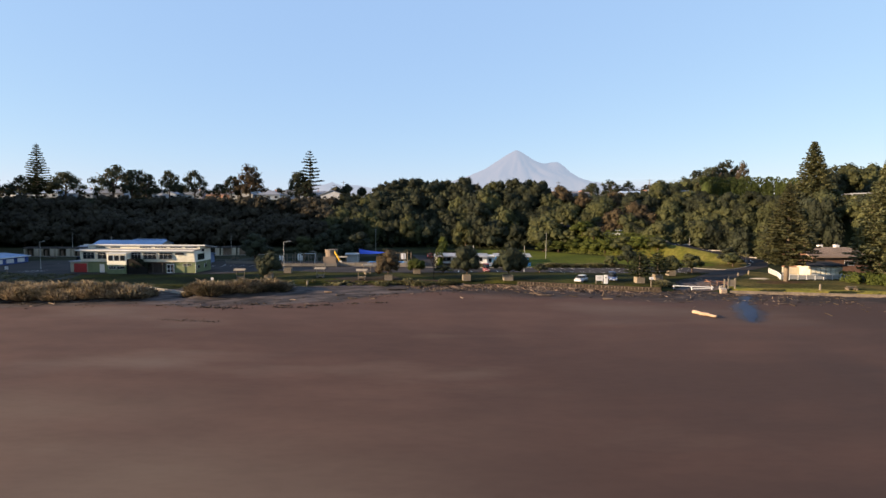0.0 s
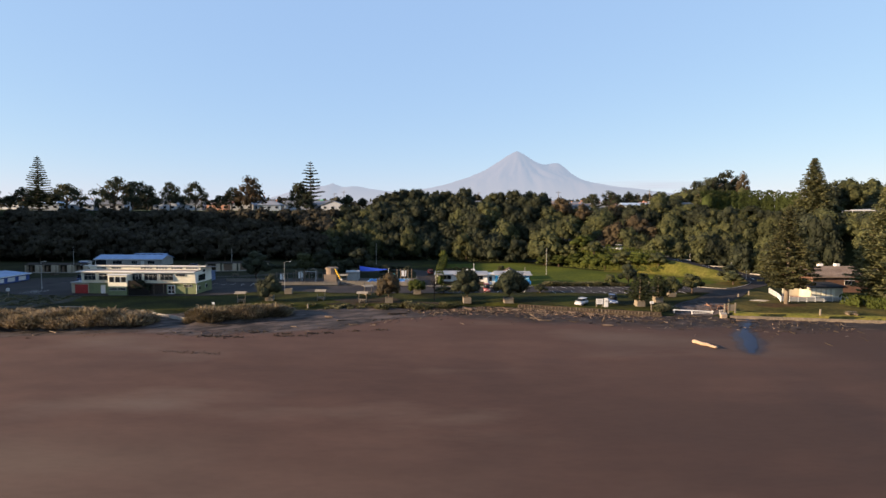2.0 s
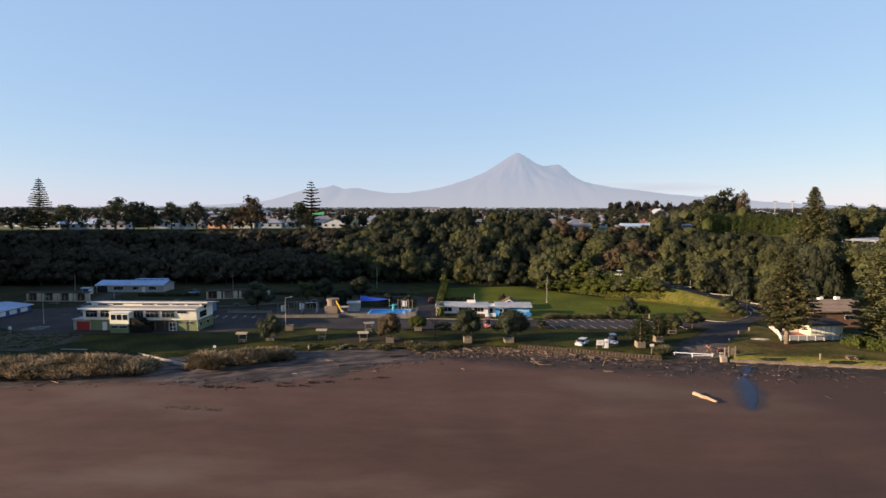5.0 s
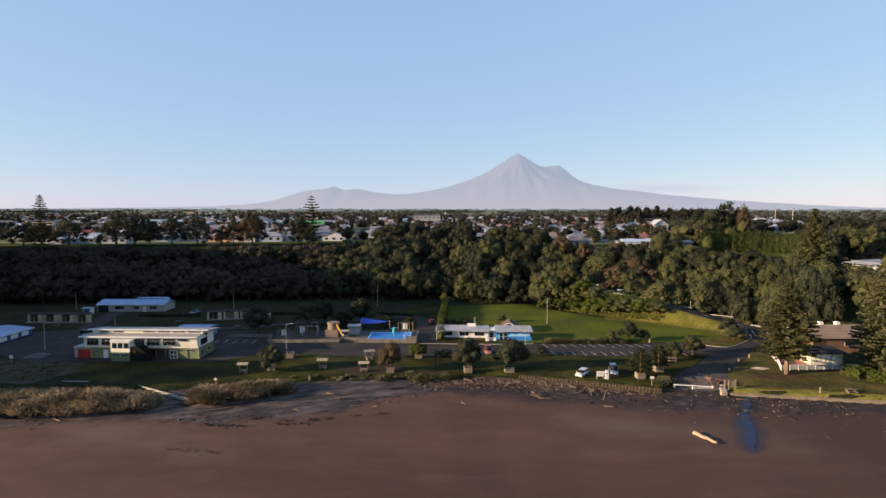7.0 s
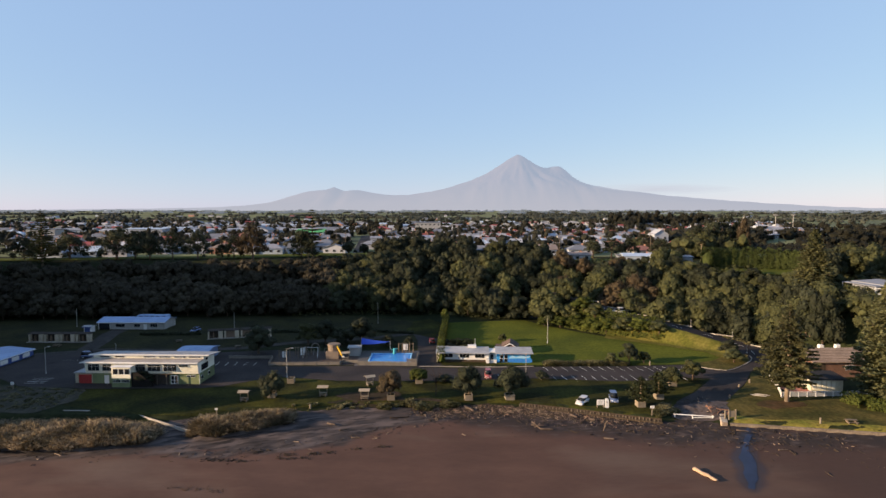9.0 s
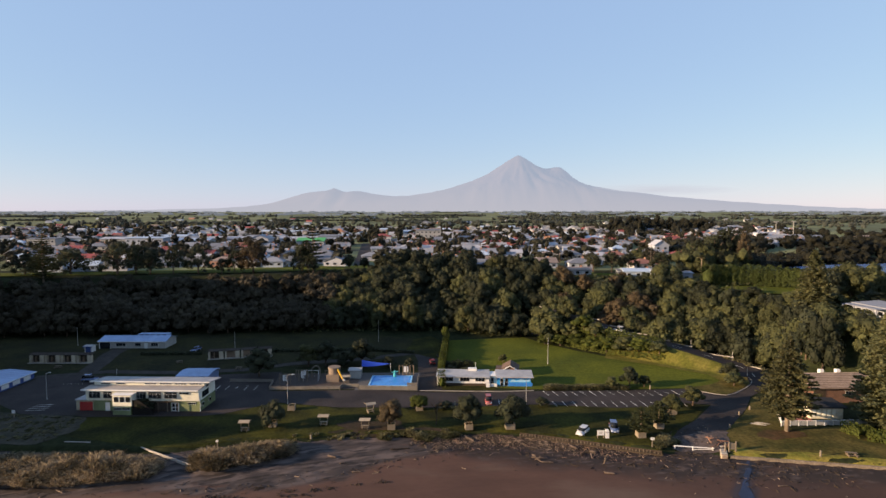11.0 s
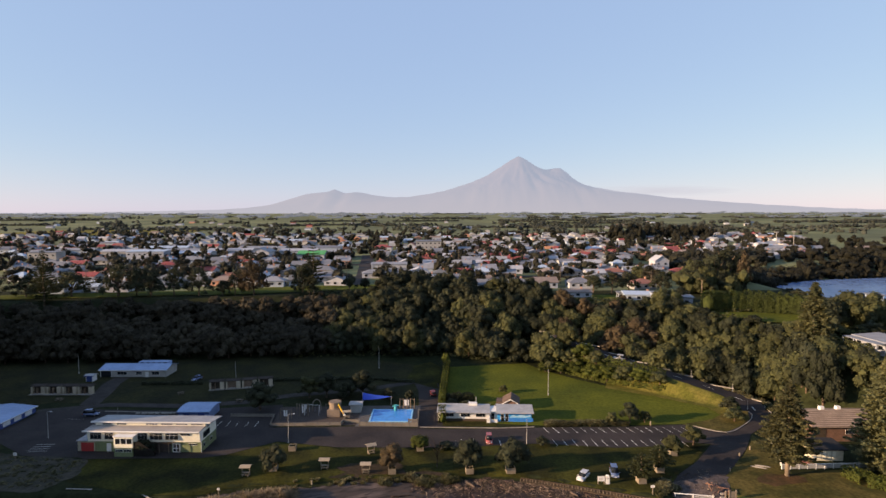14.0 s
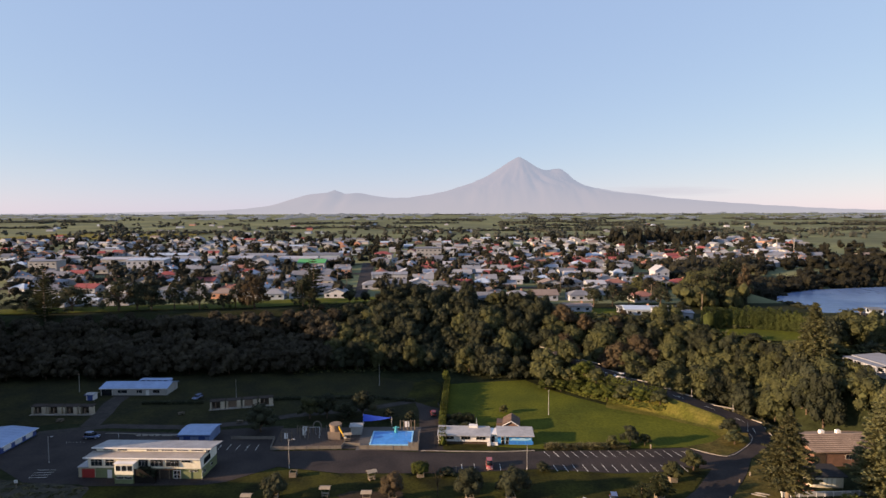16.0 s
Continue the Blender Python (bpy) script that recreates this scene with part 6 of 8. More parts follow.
PALE_LOG = material("sun_bleached_log", (0.40, 0.28, 0.19), 0.85, grain=0.25, scale=2, dirt=0.35, dirt_scale=0.7, bump=0.02)
log(42.5, 89.6, 4.5, 0.34, -66, PALE_LOG, "large sun-bleached log alone on the sand")
for (x, y, ln, r, a, k) in ((5.5, 118.5, 3.4, 0.28, -55, 0), (31, 103.5, 1.9, 0.2, -20, 0), (19, 110, 3.2, 0.16, -5, 0), (28.5, 112, 3.6, 0.14, 55, 1), (26.8, 114.2, 2.0, 0.25, -60, 0), (-19.5, 108, 1.7, 0.14, 15, 0),
                            (-22.3, 110.5, 2.0, 0.2, -30, 0), (-16.5, 104.5, 1.8, 0.14, 0, 0), (57.5, 106.5, 2.2, 0.15, -20, 0), (60.5, 98.5, 1.8, 0.12, 0, 0), (80.5, 97.8, 1.4, 0.16, -20, 0), (-4, 117, 3.2, 0.22, 75, 1),
                            (-9, 114, 4.0, 0.15, 10, 1), (12, 114, 2.2, 0.14, 30, 0), (36, 107, 1.6, 0.13, 20, 0), (20.2, 108.2, 2.6, 0.15, -8, 0), (30.1, 112, 1.2, 0.3, -40, 0)):
    log(x, y, ln, r, a, DARK_WOOD if k else DRIFT, "dark wet driftwood log on the sand" if k else "pale driftwood log on the sand")


def snag(x, y, turn, lean, h, label):
    """A washed-up root or limb that stands out of the sand."""
    t = thing("driftwood_snag", label, "driftwood", Matrix.Translation((x, y, ground_z(x, y))) @ Matrix.Rotation(radians(turn), 4, "Z") @ Matrix.Rotation(radians(lean), 4, "Y"), "snags")
    part("stem", tube([(0, 0, -0.3), (0.06, 0.05, h * 0.4), (-0.05, 0.1, h * 0.75), (0.12, 0.02, h)], 0.13, 7), DRIFT, t)
    for z, dx, dy in ((0.35, 0.9, 0.2), (0.55, -0.7, 0.35), (0.2, -0.5, -0.6)):
        part("branch", tube([(0, 0, h * z), (dx * 0.5, dy * 0.5, h * z + 0.35), (dx, dy, h * z + 0.4)], 0.06, 6), DRIFT, t)


snag(31.0, 107.4, 20, 24, 2.0, "pale forked branch standing out of the sand")
snag(19.0, 108.6, 140, 62, 2.2, "pale branched limb lying on the dark sand")
snag(-1.6, 112.6, 60, 12, 1.2, "dark rooted stump at the mouth of a runnel")


# ---- things on the lawns ----
def planter_tree(x, y, s, wide, mat, seed, label, box_size=1.7, lean=0.0, cone=False):
    b = thing("planter_box", "square pale timber tree planter on the lawn", "planter", Matrix.Translation((x, y, ground_z(x, y))) @ Matrix.Rotation(radians(4), 4, "Z"), "tree planters")
    h = 1.25
    for lo, hi in (((-1, -1), (1, -0.86)), ((-1, 0.86), (1, 1)), ((-1, -0.86), (-0.86, 0.86)), ((0.86, -0.86), (1, 0.86))):
        k = box_size / 2
        for i in range(4):
            part("board", box((lo[0] * k, lo[1] * k, i * h / 4 + 0.01), (hi[0] * k, hi[1] * k, (i + 1) * h / 4 - 0.01)), PLANTER, b)
    part("soil", box((-0.8 * k, -0.8 * k, 0), (0.8 * k, 0.8 * k, h - 0.15)), EARTH, b)
    if s:
        crown = lobed_crown("crown", mat, seed, dome(seed, 18, wide, s * 0.98, s * 0.02, 0.42, 0.65), 0.20, 0.32, -0.8)
        make_tree("planter_tree", label, trunk_mesh("trunk", seed, s * 0.45, 0.14, 5, BARK), crown, Matrix.Translation((x, y, ground_z(x, y) + h - 0.3)) @ Matrix.Rotation(radians(lean), 4, "Y"), "planter trees")


PLANTER = material("planter_boards", (0.2250, 0.1875, 0.1387), 0.85, grain=0.12, scale=3, dirt=0.25)
planter_tree(-38.1, 123.6, 4.2, 5.8, LEAF_DARK, 101, "small rounded dark tree in a planter")
planter_tree(-11.6, 122.6, 5.6, 5.6, LEAF_BROWN, 102, "upright rusty tree with bare lower limbs in a planter")
planter_tree(5.5, 122.7, 6.6, 6.6, LEAF_DARK, 103, "dense rounded dark tree in a planter")
planter_tree(14.6, 123.0, 6.3, 7.4, LEAF_DARK, 104, "spreading olive-green tree in a planter", 2.0, 7)
for x, y, h, w, seed in ((41.7, 117.7, 5.4, 7.6, 105), (47.4, 122.6, 5.2, 7.4, 106)):
    planter_tree(x, y, 0, 0, None, seed, "")
    trunk, crown = norfolk(seed, h, w, LEAF_PINE, 0.55, 0.10, 0.04, 0.30, 0.06, 0.03)
    make_tree("planter_conifer", "tiered dark conifer growing out of a planter", trunk, crown, Matrix.Translation((x, y, ground_z(x, y) + 0.9)), "planter trees")
planter_tree(53.8, 131.3, 3.4, 4.4, LEAF_OLIVE, 107, "small tree in a planter beside the car park")
planter_tree(-36.7, 134.1, 0, 0, None, 108, "")
planter_tree(-5.9, 134.0, 2.2, 4.8, LEAF_GREEN, 109, "low yellow-green shrub in a planter")
dead = thing("dead_tree", "small bare dark tree at the edge of the lawn", "tree", pose(-1.7, 124.6, ground_z(-1.7, 124.6)))
part("trunk", trunk_mesh("trunk", 61, 4.6, 0.13, 6, DARK_WOOD, 0.3), None, dead)


def picnic_shelter(x, y, turn, label):
    t = thing("picnic_table", label, "table", Matrix.Translation((x, y, ground_z(x, y))) @ Matrix.Rotation(radians(turn), 4, "Z") @ Matrix.Diagonal((0.76, 0.82, 1, 1)), "picnic tables with roofs")
    for sx in (-1.1, 1.1):
        part("post", box((sx - 0.06, -0.06, -0.1), (sx + 0.06, 0.06, 2.15)), PLANTER, t)
    part("roof", prism([(-1.1, 2.05), (-1.1, 2.13), (0, 2.45), (1.1, 2.13), (1.1, 2.05), (0, 2.37)], "x", -1.6, 1.6), material("tan_roof_sheet", (0.3150, 0.2625, 0.1950), 0.8, grain=0.12, scale=2, dirt=0.2), t, "pale tan roof")
    part("tabletop", box((-1.0, -0.4, 0.70), (1.0, 0.4, 0.77)), PLANTER, t)
    for s in (-1, 1):
        part("bench", box((-1.0, s * 0.75 - 0.15, 0.42), (1.0, s * 0.75 + 0.15, 0.48)), PLANTER, t)
    for sx in (-0.8, 0.8):
        part("leg", box((sx - 0.05, -0.8, -0.05), (sx + 0.05, 0.8, 0.42)), PLANTER, t)
        part("leg", box((sx - 0.05, -0.2, 0.42), (sx + 0.05, 0.2, 0.70)), PLANTER, t)


for x, y, a in ((-43.4, 121.0, 0), (-17.4, 122.6, 0), (-17.5, 132.2, 25), (-26.9, 124.4, 0), (-27.2, 155.0, 10)):
    picnic_shelter(x, y, a, "wooden picnic table under a small tan roof")


def picnic_table(x, y, turn):
    t = thing("picnic_table", "plain weathered picnic table on the grass", "table", Matrix.Translation((x, y, ground_z(x, y))) @ Matrix.Rotation(radians(turn), 4, "Z"), "plain picnic tables")
    for i in range(4):
        part("plank", box((-0.95, -0.40 + i * 0.2, 0.70), (0.95, -0.22 + i * 0.2, 0.75)), TIMBER, t)
    for s in (-1, 1):
        part("bench", box((-0.95, s * 0.72 - 0.14, 0.40), (0.95, s * 0.72 + 0.14, 0.45)), TIMBER, t)
    for sx in (-0.7, 0.7):
        part("leg", box((sx - 0.04, -0.8, -0.05), (sx + 0.04, 0.8, 0.40)), TIMBER, t)
        part("leg", box((sx - 0.04, -0.15, 0.40), (sx + 0.04, 0.15, 0.70)), TIMBER, t)


for x, y, a in ((79.7, 108.4, -12), (-82.9, 175.2, 25), (-117.5, 169.9, 0), (-62.0, 168.6, 5)):
    picnic_table(x, y, a)


def street_lamp(x, y, h, label, arm=1.2, turn=0.0):
    t = thing("street_lamp", label, "lamp", Matrix.Translation((x, y, ground_z(x, y))) @ Matrix.Rotation(radians(turn), 4, "Z"), "poles")
    part("pole", rod((0, 0, -0.2), (0, 0, h), 0.08, 0.05), PALE_POLE, t)
    part("base", rod((0, 0, -0.1), (0, 0, 0.5), 0.16, 0.14), PALE_POLE, t)
    if arm:
        part("arm", rod((0, 0, h - 0.05), (arm, 0, h + 0.2), 0.05, 0.04), PALE_POLE, t)
        part("lamp_head", box((arm - 0.1, -0.12, h + 0.12), (arm + 0.5, 0.12, h + 0.26), bevel=0.03), METAL, t)


PALE_POLE = material("pale_pole", (0.336, 0.329, 0.308), 0.7, grain=0.08, scale=3, dirt=0.15)
street_lamp(-38.9, 138.5, 7.2, "pale street lamp beside the road")
street_lamp(-101.0, 141.5, 6.8, "pale street lamp in the yard", 0.8)
street_lamp(20.3, 137.4, 6.4, "pale pole beside the car park", 0)
street_lamp(32.4, 174.3, 8.2, "pale pole at the edge of the sports field", 0)
street_lamp(-23.8, 203.5, 7.8, "pale pole on the camp lawn", 0)
street_lamp(-71.0, 190, 6.5, "thin pole in the camp", 0)
street_lamp(-129.0, 197, 6.5, "thin pole beside the camp office", 0)
for x, y in ((76.3, 178.0), (85.8, 170.4), (83.6, 157.6)):
    street_lamp(x + 3.2, y + 2.2, 2.6, "white marker post beside the hill road", 0)


def panel_sign(x, y, w, h, label, legs=2, turn=0.0, low=0.7, mat=WHITE):
    t = thing("notice_board", label, "sign", Matrix.Translation((x, y, ground_z(x, y))) @ Matrix.Rotation(radians(turn), 4, "Z"), "signs")
    for i in range(legs):
        sx = 0 if legs == 1 else -w / 2 + i * w / (legs - 1)
        part("post", box((sx - 0.09, -0.09, -0.2), (sx + 0.09, 0.09, low + h)), PLANTER, t)
    part("board", box((-w / 2 - 0.1, -0.14, low), (w / 2 + 0.1, -0.10, low + h)), mat, t)
    part("text_bar", box((-w * 0.35, -0.155, low + h * 0.55), (w * 0.3, -0.14, low + h * 0.68)), GREY_WALL, t)
    part("text_bar", box((-w * 0.35, -0.155, low + h * 0.3), (w * 0.2, -0.14, low + h * 0.4)), GREY_WALL, t)


panel_sign(33.1, 117.2, 1.3, 1.1, "white notice board on two posts beside parked cars")
panel_sign(42.4, 112.9, 0.6, 0.5, "small white sign on a post beside the ramp", 1, low=1.5)
panel_sign(-99.5, 128.5, 0.6, 0.7, "small white sign on a post", 1, low=1.2)
panel_sign(-46.0, 112.5, 0.35, 0.4, "small white sign on a post among dune grass", 1, low=2.0)
t = thing("rubbish_bin", "white rubbish bin cabinet beside the notice board", "bin", pose(34.5, 117.4, ground_z(34.5, 117.4)))
part("body", box((-0.38, -0.35, 0), (0.38, 0.35, 1.6), bevel=0.04), WHITE, t)
part("hood", box((-0.30, -0.28, 1.6), (0.30, 0.28, 1.85), bevel=0.05), WHITE, t)
part("slot", box((-0.2, -0.37, 1.2), (0.2, -0.34, 1.35)), DARK_GLASS, t)

# gate posts and barrier at the ramp
g = thing("gate_posts", "three pale timber posts with a panel beside the ramp", "post", pose(57.6, 110.6, ground_z(57.6, 110.6)))
for x, h in ((-1.5, 1.9), (-0.75, 2.0), (0.6, 2.1)):
    part("post", box((x - 0.12, -0.12, -0.2), (x + 0.12, 0.12, h), bevel=0.02), PLANTER, g)
part("panel", box((-0.6, -0.05, 0.5), (0.48, 0.05, 1.8)), PLANTER, g)
b = thing("ramp_barrier", "white pole barrier across the boat ramp", "barrier", pose(50.0, 112.6, ground_z(50, 112.6)))
part("beam", rod((-3.2, 0.3, 0.95), (4.6, -0.6, 0.75), 0.10, 0.09), WHITE, b)
for x in (-3.0, 0.5, 4.4):
    part("post", rod((x, -0.1 - x * 0.09, -0.3), (x, 0 - x * 0.09, 0.95), 0.11), WHITE, b)
part("lower_beam", rod((0.6, -0.1, 0.35), (4.4, -0.45, 0.5), 0.07), WHITE, b)
r = thing("ramp_edge", "broken concrete and timber edge of the ramp", "wall", pose(55.6, 110.0, -0.9))
random.seed(3)
for i in range(9):
    part("block", box((-0.9 + 0.25 * i * 0.8, -1 + 0.5 * i, -0.2), (0.3 + 0.25 * i * 0.8, -0.35 + 0.5 * i, random.uniform(0.5, 1.0)), bevel=0.06), material("weathered_edge", (0.392, 0.294, 0.21), 0.95, grain=0.2, scale=3, dirt=0.3) if i == 0 else CONCRETE, r)
for x, y, h in ((73.5, 108.2, 1.2), (-28.4, 118.4, 0.7), (55.4, 149.8, 1.1), (2.7, 136.6, 1.2), (73.6, 134.0, 0.9), (69.2, 130.4, 0.8), (63.1, 122.7, 0.7)):
    t = thing("bollard", "short pale wooden bollard", "post", pose(x, y, ground_z(x, y)), "bollards")
    part("post", rod((0, 0, -0.1), (0, 0, h), 0.20, 0.18), PLANTER, t)
    part("cap", rod((0, 0, h), (0, 0, h + 0.05), 0.21, 0.14), PLANTER, t)
wreck = thing("collapsed_timbers", "heap of reddish broken timbers at the ramp edge", "timber", pose(56.2, 114.0, ground_z(56.2, 114.0)))
random.seed(17)
RED_TIMBER = material("reddish_timber", (0.24, 0.13, 0.095), 0.9, grain=0.3, scale=3, dirt=0.3, dirt_scale=1.0, island=0.3)
for i in range(16):
    a, ln = random.uniform(-0.6, 1.4), random.uniform(1.2, 3.0)
    c = Vector((random.uniform(-1.8, 1.8), random.uniform(-1.5, 1.5), 0.25 + 0.05 * i))
    d = Vector((math.cos(a), math.sin(a), random.uniform(-0.12, 0.12))) * ln / 2
    part("timber", rod(c - d, c + d, 0.10, 0.09, sides=6), RED_TIMBER, wreck)
sheet("pine_earth", [(66.5, 117.5), (69, 115.4), (72.5, 116.6), (77, 117.4), (77.6, 119.8), (74.6, 121.2), (70, 121), (68, 120.2)], material("needle_litter", (0.085, 0.050, 0.026), 0.95, grain=0.3, scale=1.6, second=(0.05, 0.036, 0.018), dirt_scale=0.4, spec=0.05), 0.09, "brown needle litter under the pine", "ground", ragged=0.7)
# two upturned dinghies on the grass
for x, y, a in ((70.4, 124.4, -28), (71.6, 125.0, -22)):
    bm = bmesh.new()
    bmesh.ops.create_uvsphere(bm, u_segments=14, v_segments=8, radius=1)
    bmesh.ops.delete(bm, geom=[v for v in bm.verts if v.co.z < -0.01], context="VERTS")
    for v in bm.verts:
        v.co = (v.co.x * 1.7, v.co.y * 0.32 * (1 - 0.25 * v.co.x), v.co.z * 0.20)
    solo("dinghy", bm, CONCRETE, "small pale dinghy upturned on the grass", "boat", Matrix.Translation((x, y, ground_z(x, y) + 0.06)) @ Matrix.Rotation(radians(a), 4, "Z"), "dinghies", smooth=True)


# ---- cars ----
def car(x, y, turn, paint, label, van=False, z=None):
    t = thing("car", label, "car", Matrix.Translation((x, y, (ground_z(x, y) if z is None else z) + 0.07)) @ Matrix.Rotation(radians(turn), 4, "Z") @ Matrix.Scale(0.94, 4), "parked cars")
    L, Wd = 4.3, 0.86
    roof = 1.95 if van else 1.48
    low = [(-L / 2, 0.32), (-L / 2 - 0.02, 0.75), (-L / 2 + 0.15, 0.92), (1.1, 0.95), (L / 2 - 0.25, 0.80), (L / 2, 0.62), (L / 2, 0.32)]
    bm = prism(low, "y", -Wd, Wd)
    bmesh.ops.bevel(bm, geom=bm.edges[:], offset=0.07, segments=2, affect="EDGES")
    part("body", bm, paint, t, smooth=True)
    cab = [(-L / 2 + 0.12, 0.9), (-L / 2 + 0.40, roof - 0.06), (-L / 2 + 0.8, roof), (0.35, roof), (1.25, 0.93)]
    bm = prism(cab, "y", -Wd + 0.10, Wd - 0.10)
    bmesh.ops.bevel(bm, geom=bm.edges[:], offset=0.06, segments=2, affect="EDGES")
    part("cabin", bm, DARK_GLASS, t, "dark glazed cabin", smooth=True)
    part("roof_panel", box((-L / 2 + 0.45, -Wd + 0.14, roof - 0.05), (0.40, Wd - 0.14, roof + 0.03), bevel=0.03), paint, t)
    for sy in (-1, 1):
        part("pillar", prism([(-0.65, 0.92), (-0.6, roof), (-0.48, roof), (-0.5, 0.92)], "y", sy * (Wd - 0.12) - 0.02, sy * (Wd - 0.12) + 0.03), paint, t)
        part("headlight", box((L / 2 - 0.14, sy * 0.6 - 0.16, 0.58), (L / 2 + 0.01, sy * 0.6 + 0.16, 0.74)), METAL, t)
        part("tail_light", box((-L / 2 - 0.04, sy * 0.68 - 0.12, 0.62), (-L / 2 + 0.08, sy * 0.68 + 0.12, 0.88)), RED_PAINT, t)
        part("mirror", box((0.85, sy * (Wd + 0.1) - 0.08, 0.92), (1.0, sy * (Wd + 0.1) + 0.08, 1.06)), paint, t)
        for sx in (-1.3, 1.35):
            w = part("wheel", rod((sx, sy * (Wd - 0.16), 0.30), (sx, sy * (Wd + 0.02), 0.30), 0.31, sides=16), RUBBER, t)
            part("rim", rod((sx, sy * (Wd + 0.0), 0.30), (sx, sy * (Wd + 0.035), 0.30), 0.19, sides=12), METAL, w)
    part("bumper", box((L / 2 - 0.1, -0.8, 0.28), (L / 2 + 0.06, 0.8, 0.48), bevel=0.04), paint, t)
    part("number_plate", box((L / 2 + 0.05, -0.25, 0.36), (L / 2 + 0.07, 0.25, 0.46)), WHITE, t)


CAR_WHITE = material("white_car_paint", (0.4250, 0.4250, 0.4335), 0.3, spec=0.5)
CAR_BLUE = material("silver_blue_car_paint", (0.10, 0.14, 0.24), 0.25, 0.3, spec=0.6)
CAR_MAROON = material("maroon_car_paint", (0.14, 0.0196, 0.0196), 0.25, spec=0.6)
CAR_RED = material("red_car_paint", (0.28, 0.07, 0.063), 0.25, spec=0.6)
car(29.9, 119.6, 235, CAR_WHITE, "white hatchback parked on the lawn")
car(37.0, 121.0, 262, CAR_BLUE, "blue four-wheel drive parked on the lawn", True)
car(11.1, 138.8, 268, CAR_RED, "red car parked nose-in beside the road", True)
car(-84.0, 189.5, 255, CAR_BLUE, "pale blue car parked in the camp")
car(59.8, 191.8, 140, CAR_WHITE, "white van on the hill road", True)
car(-3.6, 174.5, 95, CAR_MAROON, "dark red car on the camp drive")
car(-99.9, 157.3, 6, CAR_BLUE, "blue van parked beside the camp fence", True)

# ---- bay lines of the car park ----
line = mesh_of("bay_line", box((-0.05, -1.9, 0), (0.05, 1.9, 0.006)), PAINT_LINE)
marks = thing("bay_markings", "white painted parking bay lines on asphalt", "road marking", pose(0, 0, 0.075), kind="structure")
for i in range(16):
    ob = part("bay_line", line, None, marks)
    ob.matrix_basis = pose(26.8 + i * 2.45, 146.2 + i * 0.02, 0, 0, 0, 15)
for i in range(14):
    ob = part("bay_line", line, None, marks)
    ob.matrix_basis = pose(27.5 + i * 2.45, 138.2 - i * 0.02, 0, 0, 0, 8)
for x in (-61.2, -58.7, -56.2, -53.6, -51.0):
    ob = part("bay_line", line, None, marks)
    ob.matrix_basis = pose(x, 151.0, 0, 0, 0, 2)
for i in range(4):
    ob = part("bay_line", line, None, marks)
    ob.matrix_basis = pose(4.2 + i * 3.2, 138.6, 0)
for i in range(4):
    ob = part("bay_line", line, None, marks)
    ob.matrix_basis = pose(-98.8 + i * 0.2, 137.5 - i * 1.35, 0, 0, 0, 93) @ Matrix.Diagonal((1, 1.2, 1, 1))
for i in range(6):
    ob = part("hatch_line", line, None, marks)
    ob.matrix_basis = pose(-106.4 + i * 1.0, 156, 0, 0, 0, 35)
dash = mesh_of("dash", box((-0.06, -1.5, 0), (0.06, 1.5, 0.006)), PAINT_LINE)
for (xa, ya, za), (xb, yb, zb) in zip(UPHILL[2:], UPHILL[3:]):
    ob = part("centre_dash", dash, None, marks)
    ob.matrix_basis = Matrix.Translation(((xa + xb) / 2, (ya + yb) / 2, ground_z((xa + xb) / 2, (ya + yb) / 2) + 0.03)) @ (Vector((xb - xa, yb - ya, zb - za)).to_track_quat("Y", "Z").to_matrix().to_4x4())


def kerb(label, line, mat=None):
    t = thing("kerb", label, "kerb", kind="structure")
    for (xa, ya), (xb, yb) in zip(line, line[1:]):
        d = Vector((xb - xa, yb - ya, 0))
        za = ground_z((xa + xb) / 2, (ya + yb) / 2)
        bm = bmesh.new()
        bmesh.ops.create_cube(bm, size=1, matrix=Matrix.Translation(((xa + xb) / 2, (ya + yb) / 2, za + 0.06)) @ Matrix.Rotation(math.atan2(d.y, d.x), 4, "Z") @ Matrix.Diagonal((d.length - 0.02, 0.18, 0.28, 1)))
        part("kerbstone", bm, mat or CONCRETE, t)


kerb("pale worn kerb along the far side of the yard", [(-98, 160.6), (-92, 160.4), (-86, 159.8), (-75, 159.6)])
random.seed(52)
for i in range(13):
    x = -88 + i * 0.9 + random.uniform(-0.2, 0.2)
    bm = bmesh.new()
    bmesh.ops.create_icosphere(bm, subdivisions=2, radius=1)
    for v in bm.verts:
        v.co *= 1 + 0.35 * noise.noise(v.co * 1.3 + Vector((x, 0, 0)))
        v.co = (v.co.x * 0.36, v.co.y * 0.32, v.co.z * 0.27)
    solo("boulder", bm, CONCRETE, "pale rounded boulder along the edge of the yard", "stone", Matrix.Translation((x, 158.9, ground_z(x, 158.9) + 0.14)), "yard boulders", smooth=True)


def beside(line, off):
    """The line moved sideways, to the right of its run when positive."""
    out = []
    for i, p in enumerate(line):
        a, b = Vector(line[max(0, i - 1)][:2]), Vector(line[min(len(line) - 1, i + 1)][:2])
        d = (b - a).normalized()
        out.append((p[0] + d.y * off, p[1] - d.x * off))
    return out


